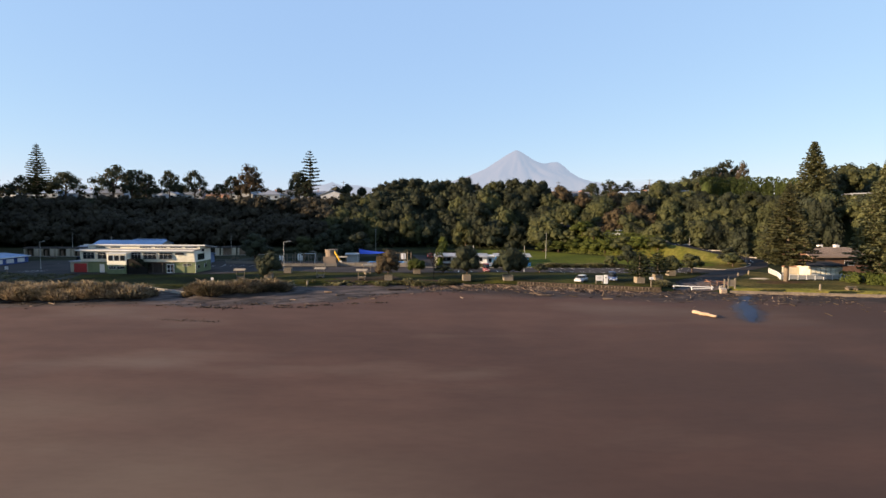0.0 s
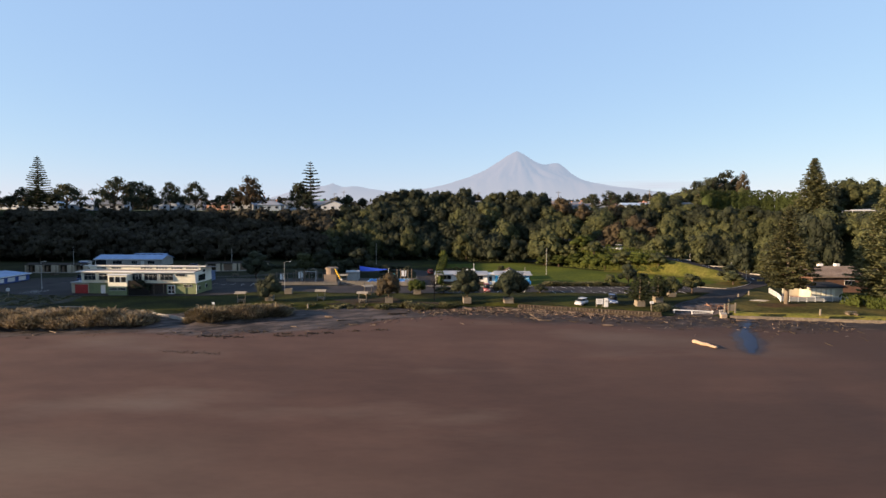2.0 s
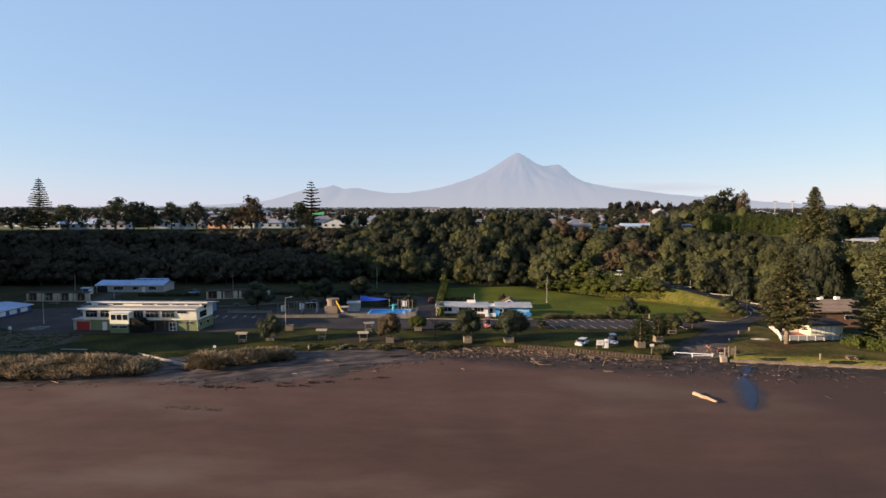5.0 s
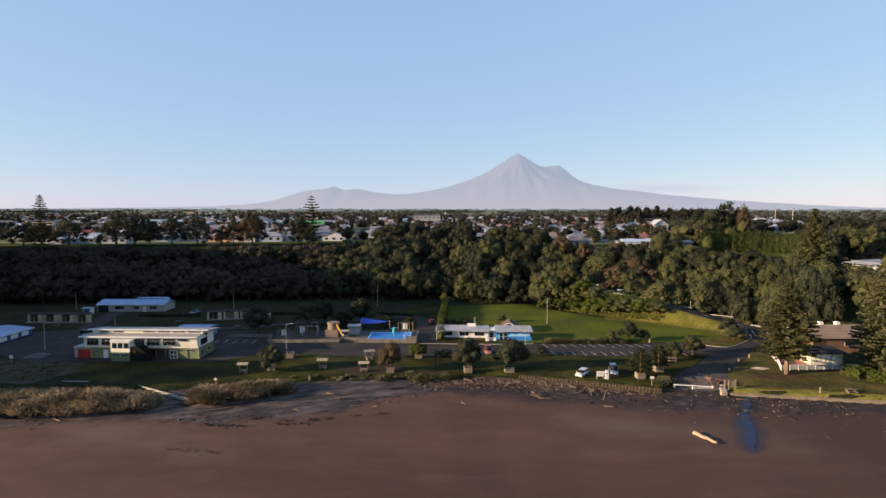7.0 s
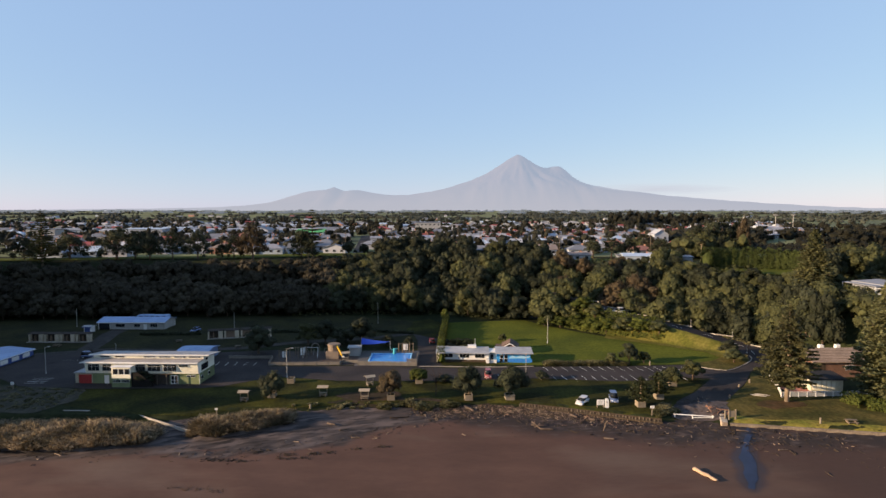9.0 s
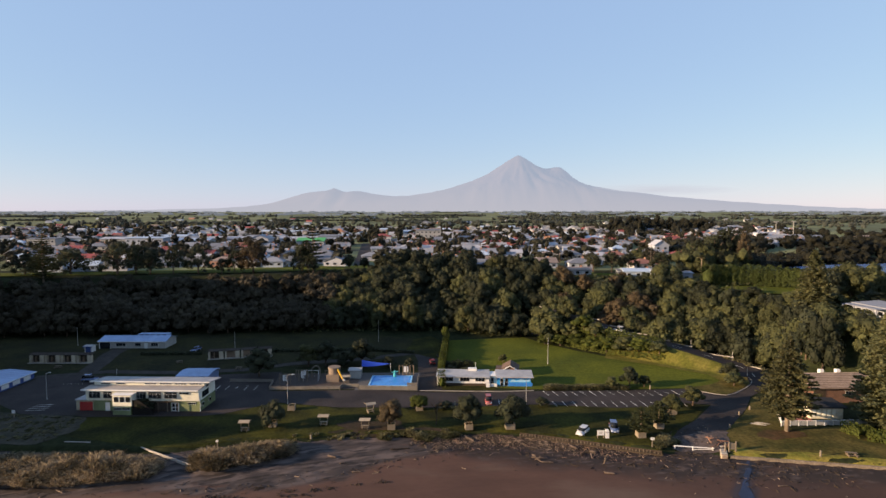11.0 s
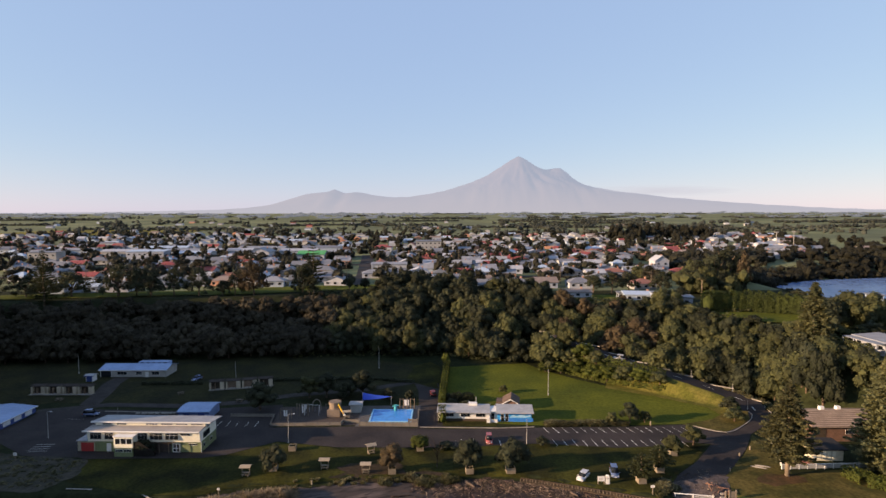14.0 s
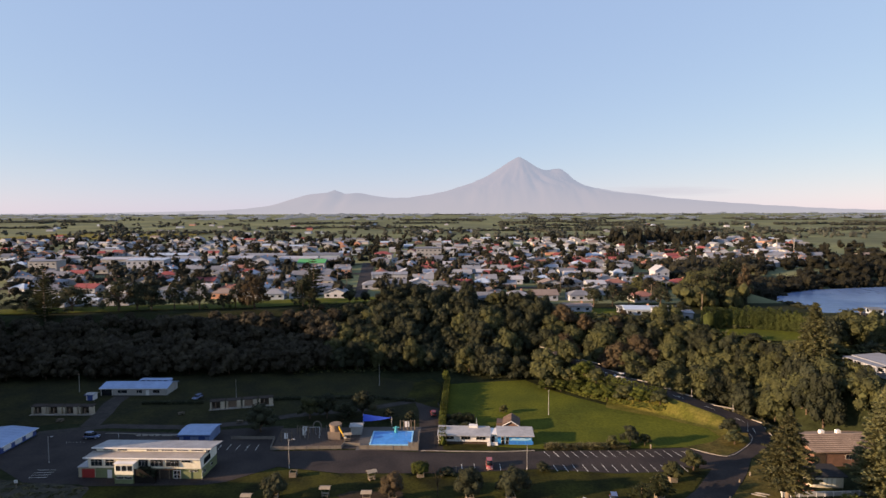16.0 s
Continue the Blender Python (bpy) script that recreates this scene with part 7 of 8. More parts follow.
kerb("pale concrete kerb on the uphill side of the hill road", beside(UPHILL[2:], 3.7))
random.seed(44)
verge = []
for (xa, ya), (xb, yb) in zip(beside(UPHILL[2:9], 5.6), beside(UPHILL[2:9], 5.6)[1:]):
    for k in range(9):
        u = random.random()
        verge.append((xa + (xb - xa) * u + random.gauss(0, 0.8), ya + (yb - ya) * u + random.gauss(0, 0.8), 0.0))
dune_line("verge_flax", "tan flax and toetoe clumps on the road verge", verge, FLAXES, 0.7, 1.6)
kerb("pale concrete kerb along the road", [(-6.5, 148.4), (2, 148.2), (8, 148.0), (15, 147.8), (24, 148.6)])
kerb("pale concrete kerb round the junction", [(66, 149.6), (69.4, 146.6), (71.4, 145.2), (73.4, 144.6), (76, 145.8), (78.7, 148.1), (81.6, 150.6), (84.4, 153.4), (86.2, 156.2), (86.6, 159)])
sheet("junction_lawn", [(64, 150.4), (69.5, 147), (71.5, 145.5), (73.4, 144.9), (78.5, 148.4), (84.2, 153.6), (86.2, 158.6), (83.5, 160), (79, 158.4), (74, 154)], WORN_LAWN, 0.10, "worn grass corner at the road junction", "lawn", ragged=0.1)
sheet("road_verge", [(-0.5, 149.2), (14, 148.8), (14, 152.4), (-0.5, 153)], LAWN, 0.12, "narrow grass verge before the cafe", "lawn")

# ---- trees and hedges on the flat ----
def placed(kind, x, y, w, h, name, label, group="trees on the flat"):
    trunk, crown = kind
    make_tree(name, label, trunk, crown, Matrix.Translation((x, y, ground_z(x, y))) @ Matrix.Rotation(x * 1.7, 4, "Z") @ Matrix.Diagonal((w / 6, w / 6, h / 7.2, 1)), group)


SMALL = [(trunk_mesh("tree_trunk", 120 + k, 2.6, 0.25, 5, BARK), lobed_crown("tree_crown", mat, 120 + k, dome(120 + k, 13, 6.0, 6.2, 0.9, 0.42, 0.65), 0.24, 0.30))
         for k, mat in enumerate((LEAF_DARK, LEAF_OLIVE, LEAF_GREEN))]
for x, y, w, h, k in ((-53.5, 161.5, 9.0, 8.0, 0), (-41.6, 171.5, 7.2, 7.0, 1), (-36.4, 172, 7.6, 7.6, 0), (-25.5, 173.5, 8.8, 7.8, 0), (-30.5, 174.5, 5.0, 4.0, 0), (-31, 170.5, 3.5, 3.0, 0), (-17.0, 171.0, 5.0, 3.2, 0), (-10.5, 170.0, 3.2, 3.0, 0),
                      (50.5, 151.6, 5.2, 5.6, 0), (45.5, 151.0, 3.2, 3.2, 1), (54.5, 151.8, 3.4, 3.4, 1), (61.2, 137.0, 5.6, 4.8, 1), (81.0, 158.2, 5.4, 4.8, 0), (79.2, 152.4, 5.6, 3.8, 1),
                      (6.5, 162.0, 4.5, 2.6, 0), (2.0, 163.5, 4.0, 2.6, 0), (18.5, 176.0, 3.0, 2.6, 1), (24.0, 136.6, 3.6, 2.2, 0), (0.4, 134.6, 4.4, 1.9, 0), (-71.2, 132.4, 5.6, 3.4, 0)):
    placed(SMALL[k], x, y, w, h, "shrub_tree", ("rounded dark evergreen tree on the flat", "olive-green rounded tree on the flat", "fresh green rounded shrub beside the road")[k])
# scrub between field and road, and at the foot of the bush
for x, y, w, h, k in ((45, 199, 8, 5.4, 1), (41, 197, 7, 4, 2), (49, 196, 8, 5.5, 2), (52, 192, 7, 5, 1), (36, 199, 6, 3.4, 2), (50, 190, 8, 5, 2), (54, 186.3, 8, 5.2, 2), (59, 183, 8, 5.4, 1), (63, 180.4, 7, 4.6, 2), (68, 176.6, 6.5, 4.6, 1), (46, 195, 8, 5, 2), (65.4, 178.6, 5, 4.2, 2),
                      (0.5, 206, 3, 5, 2)):
    placed(SMALL[k], x, y, w, h, "scrub", "yellow-green scrub beside the sports field" if k == 2 else "dense rounded scrub at the foot of the bush", "scrub by the field")

for x, y, w, h, k in ((38, 204, 16, 12.6, 2), (29, 212, 10, 9, 3), (45, 204, 9, 8, 2)):
    trunk, crown = BUSH[k]
    make_tree("scrub", "large dense rounded bush beside the sports field", trunk, crown, Matrix.Translation((x, y, ground_z(x, y) - 0.4)) @ Matrix.Diagonal((w / 10, w / 10, h / 9.2, 1)), "scrub by the field")


def hedge(label, line, wide, high, mat, seed, name="hedge"):
    """A clipped hedge: leaf cards over a long box with a soft top."""
    random.seed(seed)
    quads, bodies = [], []
    for (xa, ya), (xb, yb) in zip(line, line[1:]):
        a, b = Vector((xa, ya, 0)), Vector((xb, yb, 0))
        d = (b - a)
        n = d.normalized()
        s = Vector((-n.y, n.x, 0))
        for _ in range(int(d.length * (wide + 2 * high) * 16)):
            p = a + d * random.random()
            q = random.uniform(-1, 1) * (wide / 2 + high)
            if abs(q) < wide / 2:
                o, z, nn = q, high, Vector((0, 0, 1))
            else:
                o, z, nn = math.copysign(wide / 2, q), high - (abs(q) - wide / 2), s * math.copysign(1, q)
            k = 1 + 0.25 * noise.noise(p * 0.8)
            p = p + s * o * k
            quads.append(((p.x, p.y, ground_z(p.x, p.y) + z * k + random.gauss(0, 0.06)), nn + Vector((random.gauss(0, 0.4), random.gauss(0, 0.4), random.gauss(0, 0.4))), random.uniform(0.13, 0.30)))
        m = max(1, int(d.length / (wide * 0.7)))
        for i in range(m):
            p = a + d * (i + 0.5) / m
            bodies.append(((p.x, p.y, ground_z(p.x, p.y) + high * 0.42), (wide * 0.46, wide * 0.46, high * 0.5)))
    solo(name, leaf_mesh("hedge", quads, bodies, mat), None, label, "hedge")


hedge("tall yellow-green hedge beside the camp drive", [(-0.6, 151.5), (-0.8, 165), (-0.2, 178), (0.4, 192), (1.0, 204)], 1.8, 3.0, LEAF_GREEN, 31)
hedge("bright green scrub between field and hill road", [(44, 198), (50, 191), (57, 185.5), (64, 180.5), (69.5, 176.4)], 4.2, 2.2, LEAF_GREEN, 38, "scrub_bank")
hedge("dark clipped hedge behind the cafe", [(0.5, 168), (9, 168)], 2.0, 2.6, LEAF_DARK, 32)
hedge("dark green hedge along the camp lawn", [(-100, 184.5), (-80, 184.8)], 1.2, 0.9, LEAF_DARK, 33)
hedge("dark green hedge across the camp lawn", [(-58, 188), (-26, 190), (-10, 186)], 1.2, 0.9, LEAF_DARK, 34)
hedge("low bright shrubs at the foot of the pine", [(87.6, 121.0), (88.6, 116.5), (92, 114.4), (97, 113.5), (104, 114)], 3.4, 2.0, LEAF_GREEN, 35)

# ---- the town on the plateau ----
WALLS = [material("house_white", (0.357, 0.381, 0.428), 0.7, grain=0.05, scale=1, dirt=0.1), material("house_cream", (0.327, 0.327, 0.321), 0.7, grain=0.05, scale=1, dirt=0.1),
         material("house_grey_blue", (0.321, 0.381, 0.452), 0.7, grain=0.05, scale=1, dirt=0.1), material("house_brick", (0.42, 0.224, 0.154), 0.85, grain=0.15, scale=2, dirt=0.1)]
ROOFS = {"pale_grey": (0.216, 0.232, 0.261), "mid_grey": (0.148, 0.160, 0.185), "dark_grey": (0.14, 0.147, 0.154), "white": (0.333, 0.349, 0.388), "red": (0.238, 0.063, 0.0588), "brown": (0.21, 0.168, 0.147), "orange": (0.224, 0.105, 0.0812),
         "blue_grey": (0.333, 0.419, 0.530), "green": (0.07, 0.308, 0.112)}
ROOFS = {k: material("roof_" + k, c, 0.6, grain=0.08, scale=1, dirt=0.15, dirt_scale=0.3) for k, c in ROOFS.items()}


def house(label, w, d, h, rise, wall, roof, style, m, group="houses of the town", floors=1):
    """A house with its walls, roof, windows and chimney; -y is the front."""
    t = thing("house", label, "house", m, group)
    H = h * floors
    part("wall", box((-w / 2, -d / 2, -1.0), (w / 2, d / 2, H)), wall, t)
    o = 0.5
    if style == "hip":
        bm = bmesh.new()
        k = min(w, d) / 2
        base = [bm.verts.new(p) for p in ((-w / 2 - o, -d / 2 - o, H), (w / 2 + o, -d / 2 - o, H), (w / 2 + o, d / 2 + o, H), (-w / 2 - o, d / 2 + o, H))]
        a, b = bm.verts.new((-w / 2 + k, 0, H + rise)), bm.verts.new((w / 2 - k, 0, H + rise))
        for f in ((base[0], base[1], b, a), (base[1], base[2], b), (base[2], base[3], a, b), (base[3], base[0], a), (base[3], base[2], base[1], base[0])):
            bm.faces.new(f)
        part("roof", bm, roof, t)
    elif style == "flat":
        part("roof", prism([(-d / 2 - o, H), (-d / 2 - o, H + 0.25), (d / 2 + o, H + 0.25 + rise), (d / 2 + o, H + rise)], "x", -w / 2 - o, w / 2 + o), roof, t)
        part("back_wall", prism([(-d / 2, H - 0.01), (d / 2, H + rise), (d / 2, H - 0.01)], "x", -w / 2, w / 2), wall, t)
    else:
        axis, a, b = ("x", d, w) if style == "gable" else ("y", w, d)
        part("roof", prism([(-a / 2 - o, H - 0.15), (-a / 2 - o, H + 0.05), (0, H + rise + 0.15), (a / 2 + o, H + 0.05), (a / 2 + o, H - 0.15), (0, H + rise - 0.05)], axis, -b / 2 - o, b / 2 + o), roof, t)
        part("gable", prism([(-a / 2, H), (0, H + rise - 0.05), (a / 2, H)], axis, -b / 2, b / 2), wall, t)
    for f in range(floors):
        n = max(2, int(w / 3.6))
        for i in range(n):
            x0 = -w / 2 + (i + 0.5) * w / n
            win = part("window", box((x0 - 0.85, -d / 2 - 0.07, f * h + 0.95), (x0 + 0.85, -d / 2 + 0.02, f * h + 2.2)), WALLS[0], t)
            part("pane", box((x0 - 0.72, -d / 2 - 0.10, f * h + 1.05), (x0 + 0.72, -d / 2 - 0.05, f * h + 2.1)), DARK_GLASS, win)
    for s in (-1, 1):
        win = part("window", box((s * (w / 2 + 0.02) - 0.05, -0.9, 0.95), (s * (w / 2 + 0.02) + 0.05, 0.9, 2.2)), DARK_GLASS, t)
    if style != "flat":
        part("chimney", box((w * 0.18, d * 0.1, H + rise * 0.4), (w * 0.18 + 0.7, d * 0.1 + 0.7, H + rise + 0.6)), WALLS[3], t)
    return t


def at_ground(x, y, turn=0.0):
    return Matrix.Translation((x, y, ground_z(x, y))) @ Matrix.Rotation(radians(turn), 4, "Z")


# landmarks that stand out
house("large two-storey white and blue-grey building with a flat roof", 27, 14, 3.6, 0.5, WALLS[0], ROOFS["blue_grey"], "flat", at_ground(-224, 428, 4), "larger town buildings", 2)
house("pale two-storey block with a flat parapet roof", 20, 12, 3.6, 0.3, WALLS[1], ROOFS["mid_grey"], "flat", at_ground(-296, 420, 4), "larger town buildings", 2)
house("white hall with a shallow pale roof", 22, 11, 4.2, 1.0, WALLS[0], ROOFS["pale_grey"], "gable", at_ground(-35, 360, 3), "larger town buildings")
house("shop building with a bright green roof", 20, 18, 5.0, 2.2, WALLS[0], ROOFS["green"], "gable", at_ground(-100, 430, 2), "larger town buildings")
house("tall pale grey gabled warehouse", 15, 20, 6.5, 3.0, WALLS[0], ROOFS["pale_grey"], "front", at_ground(-139, 432, 2), "larger town buildings")
house("three-storey pale hotel with many windows", 22, 12, 3.4, 0.4, WALLS[1], ROOFS["mid_grey"], "flat", at_ground(-14, 503, 3), "larger town buildings", 3)
house("shop with a red roof", 17, 14, 4.0, 2.4, WALLS[0], ROOFS["red"], "hip", at_ground(-56, 515, 0), "larger town buildings")
house("white gabled two-storey villa", 9, 8, 3.4, 3.2, WALLS[0], ROOFS["white"], "front", at_ground(133, 350, 5), "larger town buildings", 2)
house("white wing of the gabled villa", 14, 8, 3.0, 1.6, WALLS[0], ROOFS["pale_grey"], "gable", at_ground(124, 344, 5), "larger town buildings")
house("low white house with a wide veranda front", 12, 8, 2.7, 0.9, WALLS[0], ROOFS["brown"], "gable", at_ground(58.5, 250, -2), "clifftop houses")
house("small white hut on the clifftop meadow", 3, 3, 2.5, 0.5, WALLS[0], ROOFS["dark_grey"], "flat", at_ground(76.5, 244, 0), "clifftop houses")
house("large low white house with a pale roof", 14, 10, 3.2, 1.0, WALLS[0], ROOFS["pale_grey"], "flat", at_ground(93, 231, -6), "clifftop houses")
house("pale wing of the large low house", 15, 9, 2.9, 0.9, WALLS[2], ROOFS["blue_grey"], "gable", at_ground(84, 241, -6), "clifftop houses")
house("house with a bright orange-red hipped roof", 11, 9, 2.9, 2.0, WALLS[1], ROOFS["orange"], "hip", at_ground(97, 277, 6), "clifftop houses")
modern = house("modern white house with a flat pale roof on the hill", 11, 8, 3.2, 0.4, WALLS[0], ROOFS["pale_grey"], "flat", pose(127.0, 163.0, 17.3, 0, 0, -84), "clifftop houses")
part("veranda_roof", box((-5.9, -7.6, 3.05), (5.9, -4.4, 3.22)), ROOFS["pale_grey"], modern)
for x in (-5.7, -1.9, 1.9, 5.7):
    part("veranda_post", box((x - 0.1, -7.5, -0.95), (x + 0.1, -7.3, 3.05)), WALLS[0], modern)
part("terrace", box((-6.5, -8.4, -13.0), (6.0, -4.1, -0.9)), CONCRETE, modern, "pale concrete terrace")
part("foundation", box((-5.5, -4.0, -13.0), (5.5, 4.0, -1.0)), CONCRETE, modern)
house("long low white school building", 34, 12, 3.6, 2.4, WALLS[0], ROOFS["pale_grey"], "gable", at_ground(298, 500, -3), "larger town buildings")
house("low white school wing with a small tower", 10, 8, 7.0, 1.5, WALLS[0], ROOFS["white"], "hip", at_ground(287, 512, -3), "larger town buildings")
house("long low cream building beyond the lake", 24, 9, 3.5, 1.8, WALLS[1], ROOFS["brown"], "gable", at_ground(378, 500, -3), "larger town buildings")
for x, y, w, k, turn in ((-262, 466, 34, "white", 3), (-220, 470, 38, "pale_grey", 3), (-178, 474, 36, "white", 3), (-196, 446, 26, "blue_grey", 3), (-160, 500, 40, "pale_grey", 3), (-120, 470, 30, "white", 2), (-110, 505, 36, "mid_grey", 2),
                         (-250, 505, 44, "blue_grey", 3), (-86, 455, 22, "pale_grey", 2), (-310, 480, 30, "pale_grey", 3)):
    house("long low commercial building with a pale steel roof", w, 16, 4.6, 1.4, random.choice(WALLS[:3]), ROOFS[k], "gable", at_ground(x, y, turn), "commercial buildings")
front_row = ((-183, 266, "hip", "blue_grey", 2), (-170, 270, "gable", "blue_grey", 2), (-156, 271, "gable", "dark_grey", 0), (-139, 288, "front", "pale_grey", 0), (-127, 291, "gable", "dark_grey", 0), (-113, 290, "hip", "brown", 3),
             (-100, 287, "front", "mid_grey", 1), (-87, 288, "hip", "pale_grey", 2), (-74, 292, "gable", "dark_grey", 0), (-55, 290, "front", "pale_grey", 0), (-9, 300, "hip", "pale_grey", 0), (4, 296, "gable", "mid_grey", 1),
             (22, 274, "gable", "mid_grey", 0), (36, 280, "hip", "pale_grey", 1), (50, 282, "gable", "brown", 0), (67, 281, "hip", "mid_grey", 0), (80, 300, "front", "pale_grey", 0), (24, 292, "hip", "brown", 0))
TONES = {"hip": "hipped", "gable": "gabled", "front": "front-gabled", "flat": "flat-roofed"}
COATS = ["white weatherboard", "cream weatherboard", "pale blue-grey", "red brick"]


def coat(wall, roof, style):
    return COATS[wall] + " " + TONES[style] + " house with a " + roof.replace("_", " ") + " roof"


for x, y, style, roof, wall in front_row:
    house(coat(wall, roof, style), 11.5, 8.5, 2.8, 2.2, WALLS[wall], ROOFS[roof], style, at_ground(x, y, (x * 7) % 11 - 5), "clifftop houses")

# streets of houses: prototypes first, then copies
random.seed(77)
PROTO = []
for k in range(14):
    style = ("hip", "gable", "front", "hip", "gable")[k % 5]
    roof = ("pale_grey", "mid_grey", "white", "dark_grey", "red", "blue_grey", "pale_grey", "brown", "mid_grey", "white", "orange", "pale_grey", "mid_grey", "red")[k]
    wall = (0, 1, 0, 2, 0, 0, 3, 0, 1, 0, 0, 2, 0, 1)[k]
    x, y = -40 + k * 12.5 + (13 if k > 6 else 0), 322 + (k % 3) * 4
    PROTO.append(house(coat(wall, roof, style), random.uniform(10, 14), random.uniform(7.5, 9.5), 2.8, random.uniform(1.7, 2.5), WALLS[wall], ROOFS[roof], style, at_ground(x, y, random.uniform(-6, 6))))


LAND = [(-224, 428, 24), (-296, 420, 20), (-35, 360, 18), (-100, 430, 18), (-139, 432, 17), (-14, 503, 18), (-56, 515, 15), (133, 350, 14), (124, 344, 14), (97, 277, 12), (84, 241, 12), (93, 231, 12)]


def open_ground(x, y):
    """False on the main street, the lake and round the larger buildings."""
    if abs(x + 45 + (y - 300) * 0.11) < 9 or any(math.hypot(x - a, y - b) < r for a, b, r in LAND):
        return False
    if x > 128 and y < 432 or x > 112 + (y - 280) * 0.9 and y < 420 and x > 112:
        return False
    if -325 < x < -80 and 438 < y < 520:
        return False
    return abs(x) < 0.80 * y + 12


def streets():
    """Places for the houses, row by row away from the sea."""
    out = []
    random.seed(78)
    for y in (282, 308, 338, 346, 372, 380, 402, 412, 436, 446, 470, 480, 506, 516, 545, 556, 590, 602, 640, 655, 700, 716, 765, 785):
        x = -0.8 * y
        while x < min(0.62 * y, 420):
            x += random.uniform(14.5, 21)
            px, py = x, y + random.uniform(-3.5, 3.5)
            if y < 305 and x > -190 or y == 308 and (x > -60) or y < 340 and -46 < x < 150:
                continue
            if open_ground(px, py) and random.random() < (0.80 if y < 480 else 0.66):
                out.append((px, py))
    return out


SPOTS = streets()
for n, (x, y) in enumerate(SPOTS[:215]):
    copy_thing(random.choice(PROTO), at_ground(x, y, random.choice((0, 0, 180, 90, 4, -6)) + random.uniform(-6, 6)))


def far_houses(spots):
    """The far side of the town, too small to tell apart."""
    random.seed(79)
    mats = list(WALLS) + list(ROOFS.values())
    verts, faces, slots = [], [], []
    for x, y in spots:
        w, d, h, r = random.uniform(9, 16), random.uniform(7, 10), 2.9, random.uniform(1.5, 2.4)
        a = random.choice((0, 1.57)) + random.uniform(-0.12, 0.12)
        c, s, z = math.cos(a), math.sin(a), ground_z(x, y)
        pts = [(-w / 2, -d / 2, -1), (w / 2, -d / 2, -1), (w / 2, d / 2, -1), (-w / 2, d / 2, -1), (-w / 2, -d / 2, h), (w / 2, -d / 2, h), (w / 2, d / 2, h), (-w / 2, d / 2, h), (-w / 2, 0, h + r), (w / 2, 0, h + r)]
        k = len(verts)
        verts += [(x + u * c - v * s, y + u * s + v * c, z + q) for u, v, q in pts]
        wall = random.choice((0, 0, 1, 1, 2, 3))
        roof = 4 + random.choice((0, 0, 1, 1, 2, 2, 3, 4, 5, 1, 7))
        for f, m in (((0, 1, 5, 4), wall), ((1, 2, 6, 9, 5), wall), ((2, 3, 7, 6), wall), ((3, 0, 4, 8, 7), wall), ((4, 5, 9, 8), roof), ((6, 7, 8, 9), roof)):
            faces.append(tuple(k + i for i in f))
            slots.append(m)
    me = bpy.data.meshes.new("far_houses")
    me.from_pydata(verts, [], faces)
    for m in mats:
        me.materials.append(m)
    me.polygons.foreach_set("material_index", slots)
    solo("far_houses", me, None, "far rows of small houses with pale and red roofs", "houses", kind="stuff")


random.seed(80)
farther = [(random.uniform(-0.7, 0.55) * y, y) for y in (random.uniform(800, 1500) for _ in range(50))]
far_houses(SPOTS[215:] + farther)
sheet("main_street", [(-40, 288), (-46.5, 288), (-68, 470), (-58, 470)], ASPHALT, 0.3, "grey asphalt street running into the town", "road", cell=12)
for y in (322, 392, 460):
    sheet("cross_street", [(-0.8 * y - 15, y - 3.5), (150, y - 3.5), (150, y + 3.5), (-0.8 * y - 15, y + 3.5)], ASPHALT, 0.28, "grey asphalt street across the town", "road", cell=24)
for (x0, x1, y0, y1) in ((-330, -100, 575, 640), (-700, -420, 830, 1010)):
    sheet("dry_paddock", [(x0, y0), (x1, y0), (x1, y1), (x0, y1)], DRY_GRASS, 0.4, "yellowed grass paddock behind the town", "field", cell=40)

# garden trees between the houses
random.seed(81)
GARDEN = []
for trunk, crown in (SMALL[0], SMALL[1], ROUND[0], ROUND[1], SPREAD[0]):
    leaves = crown.copy()
    leaves.materials[0] = LEAF_TOWN
    GARDEN.append((trunk, leaves))
n = 0
while n < 190:
    y = 275 + 330 * random.random() ** 1.3
    x = random.uniform(-0.82, 0.45) * y
    if not open_ground(x, y) or (y < 300 and -200 < x < 80 and random.random() < 0.6) or x > 110 and y < 300:
        continue
    trunk, crown = random.choice(GARDEN)
    s = random.uniform(0.6, 1.15)
    make_tree("garden_tree", "dark green garden tree between town houses", trunk, crown, at_ground(x, y, random.uniform(0, 360)) @ Matrix.Diagonal((s, s, s * random.uniform(0.8, 1.15), 1)), "garden trees")
    n += 1

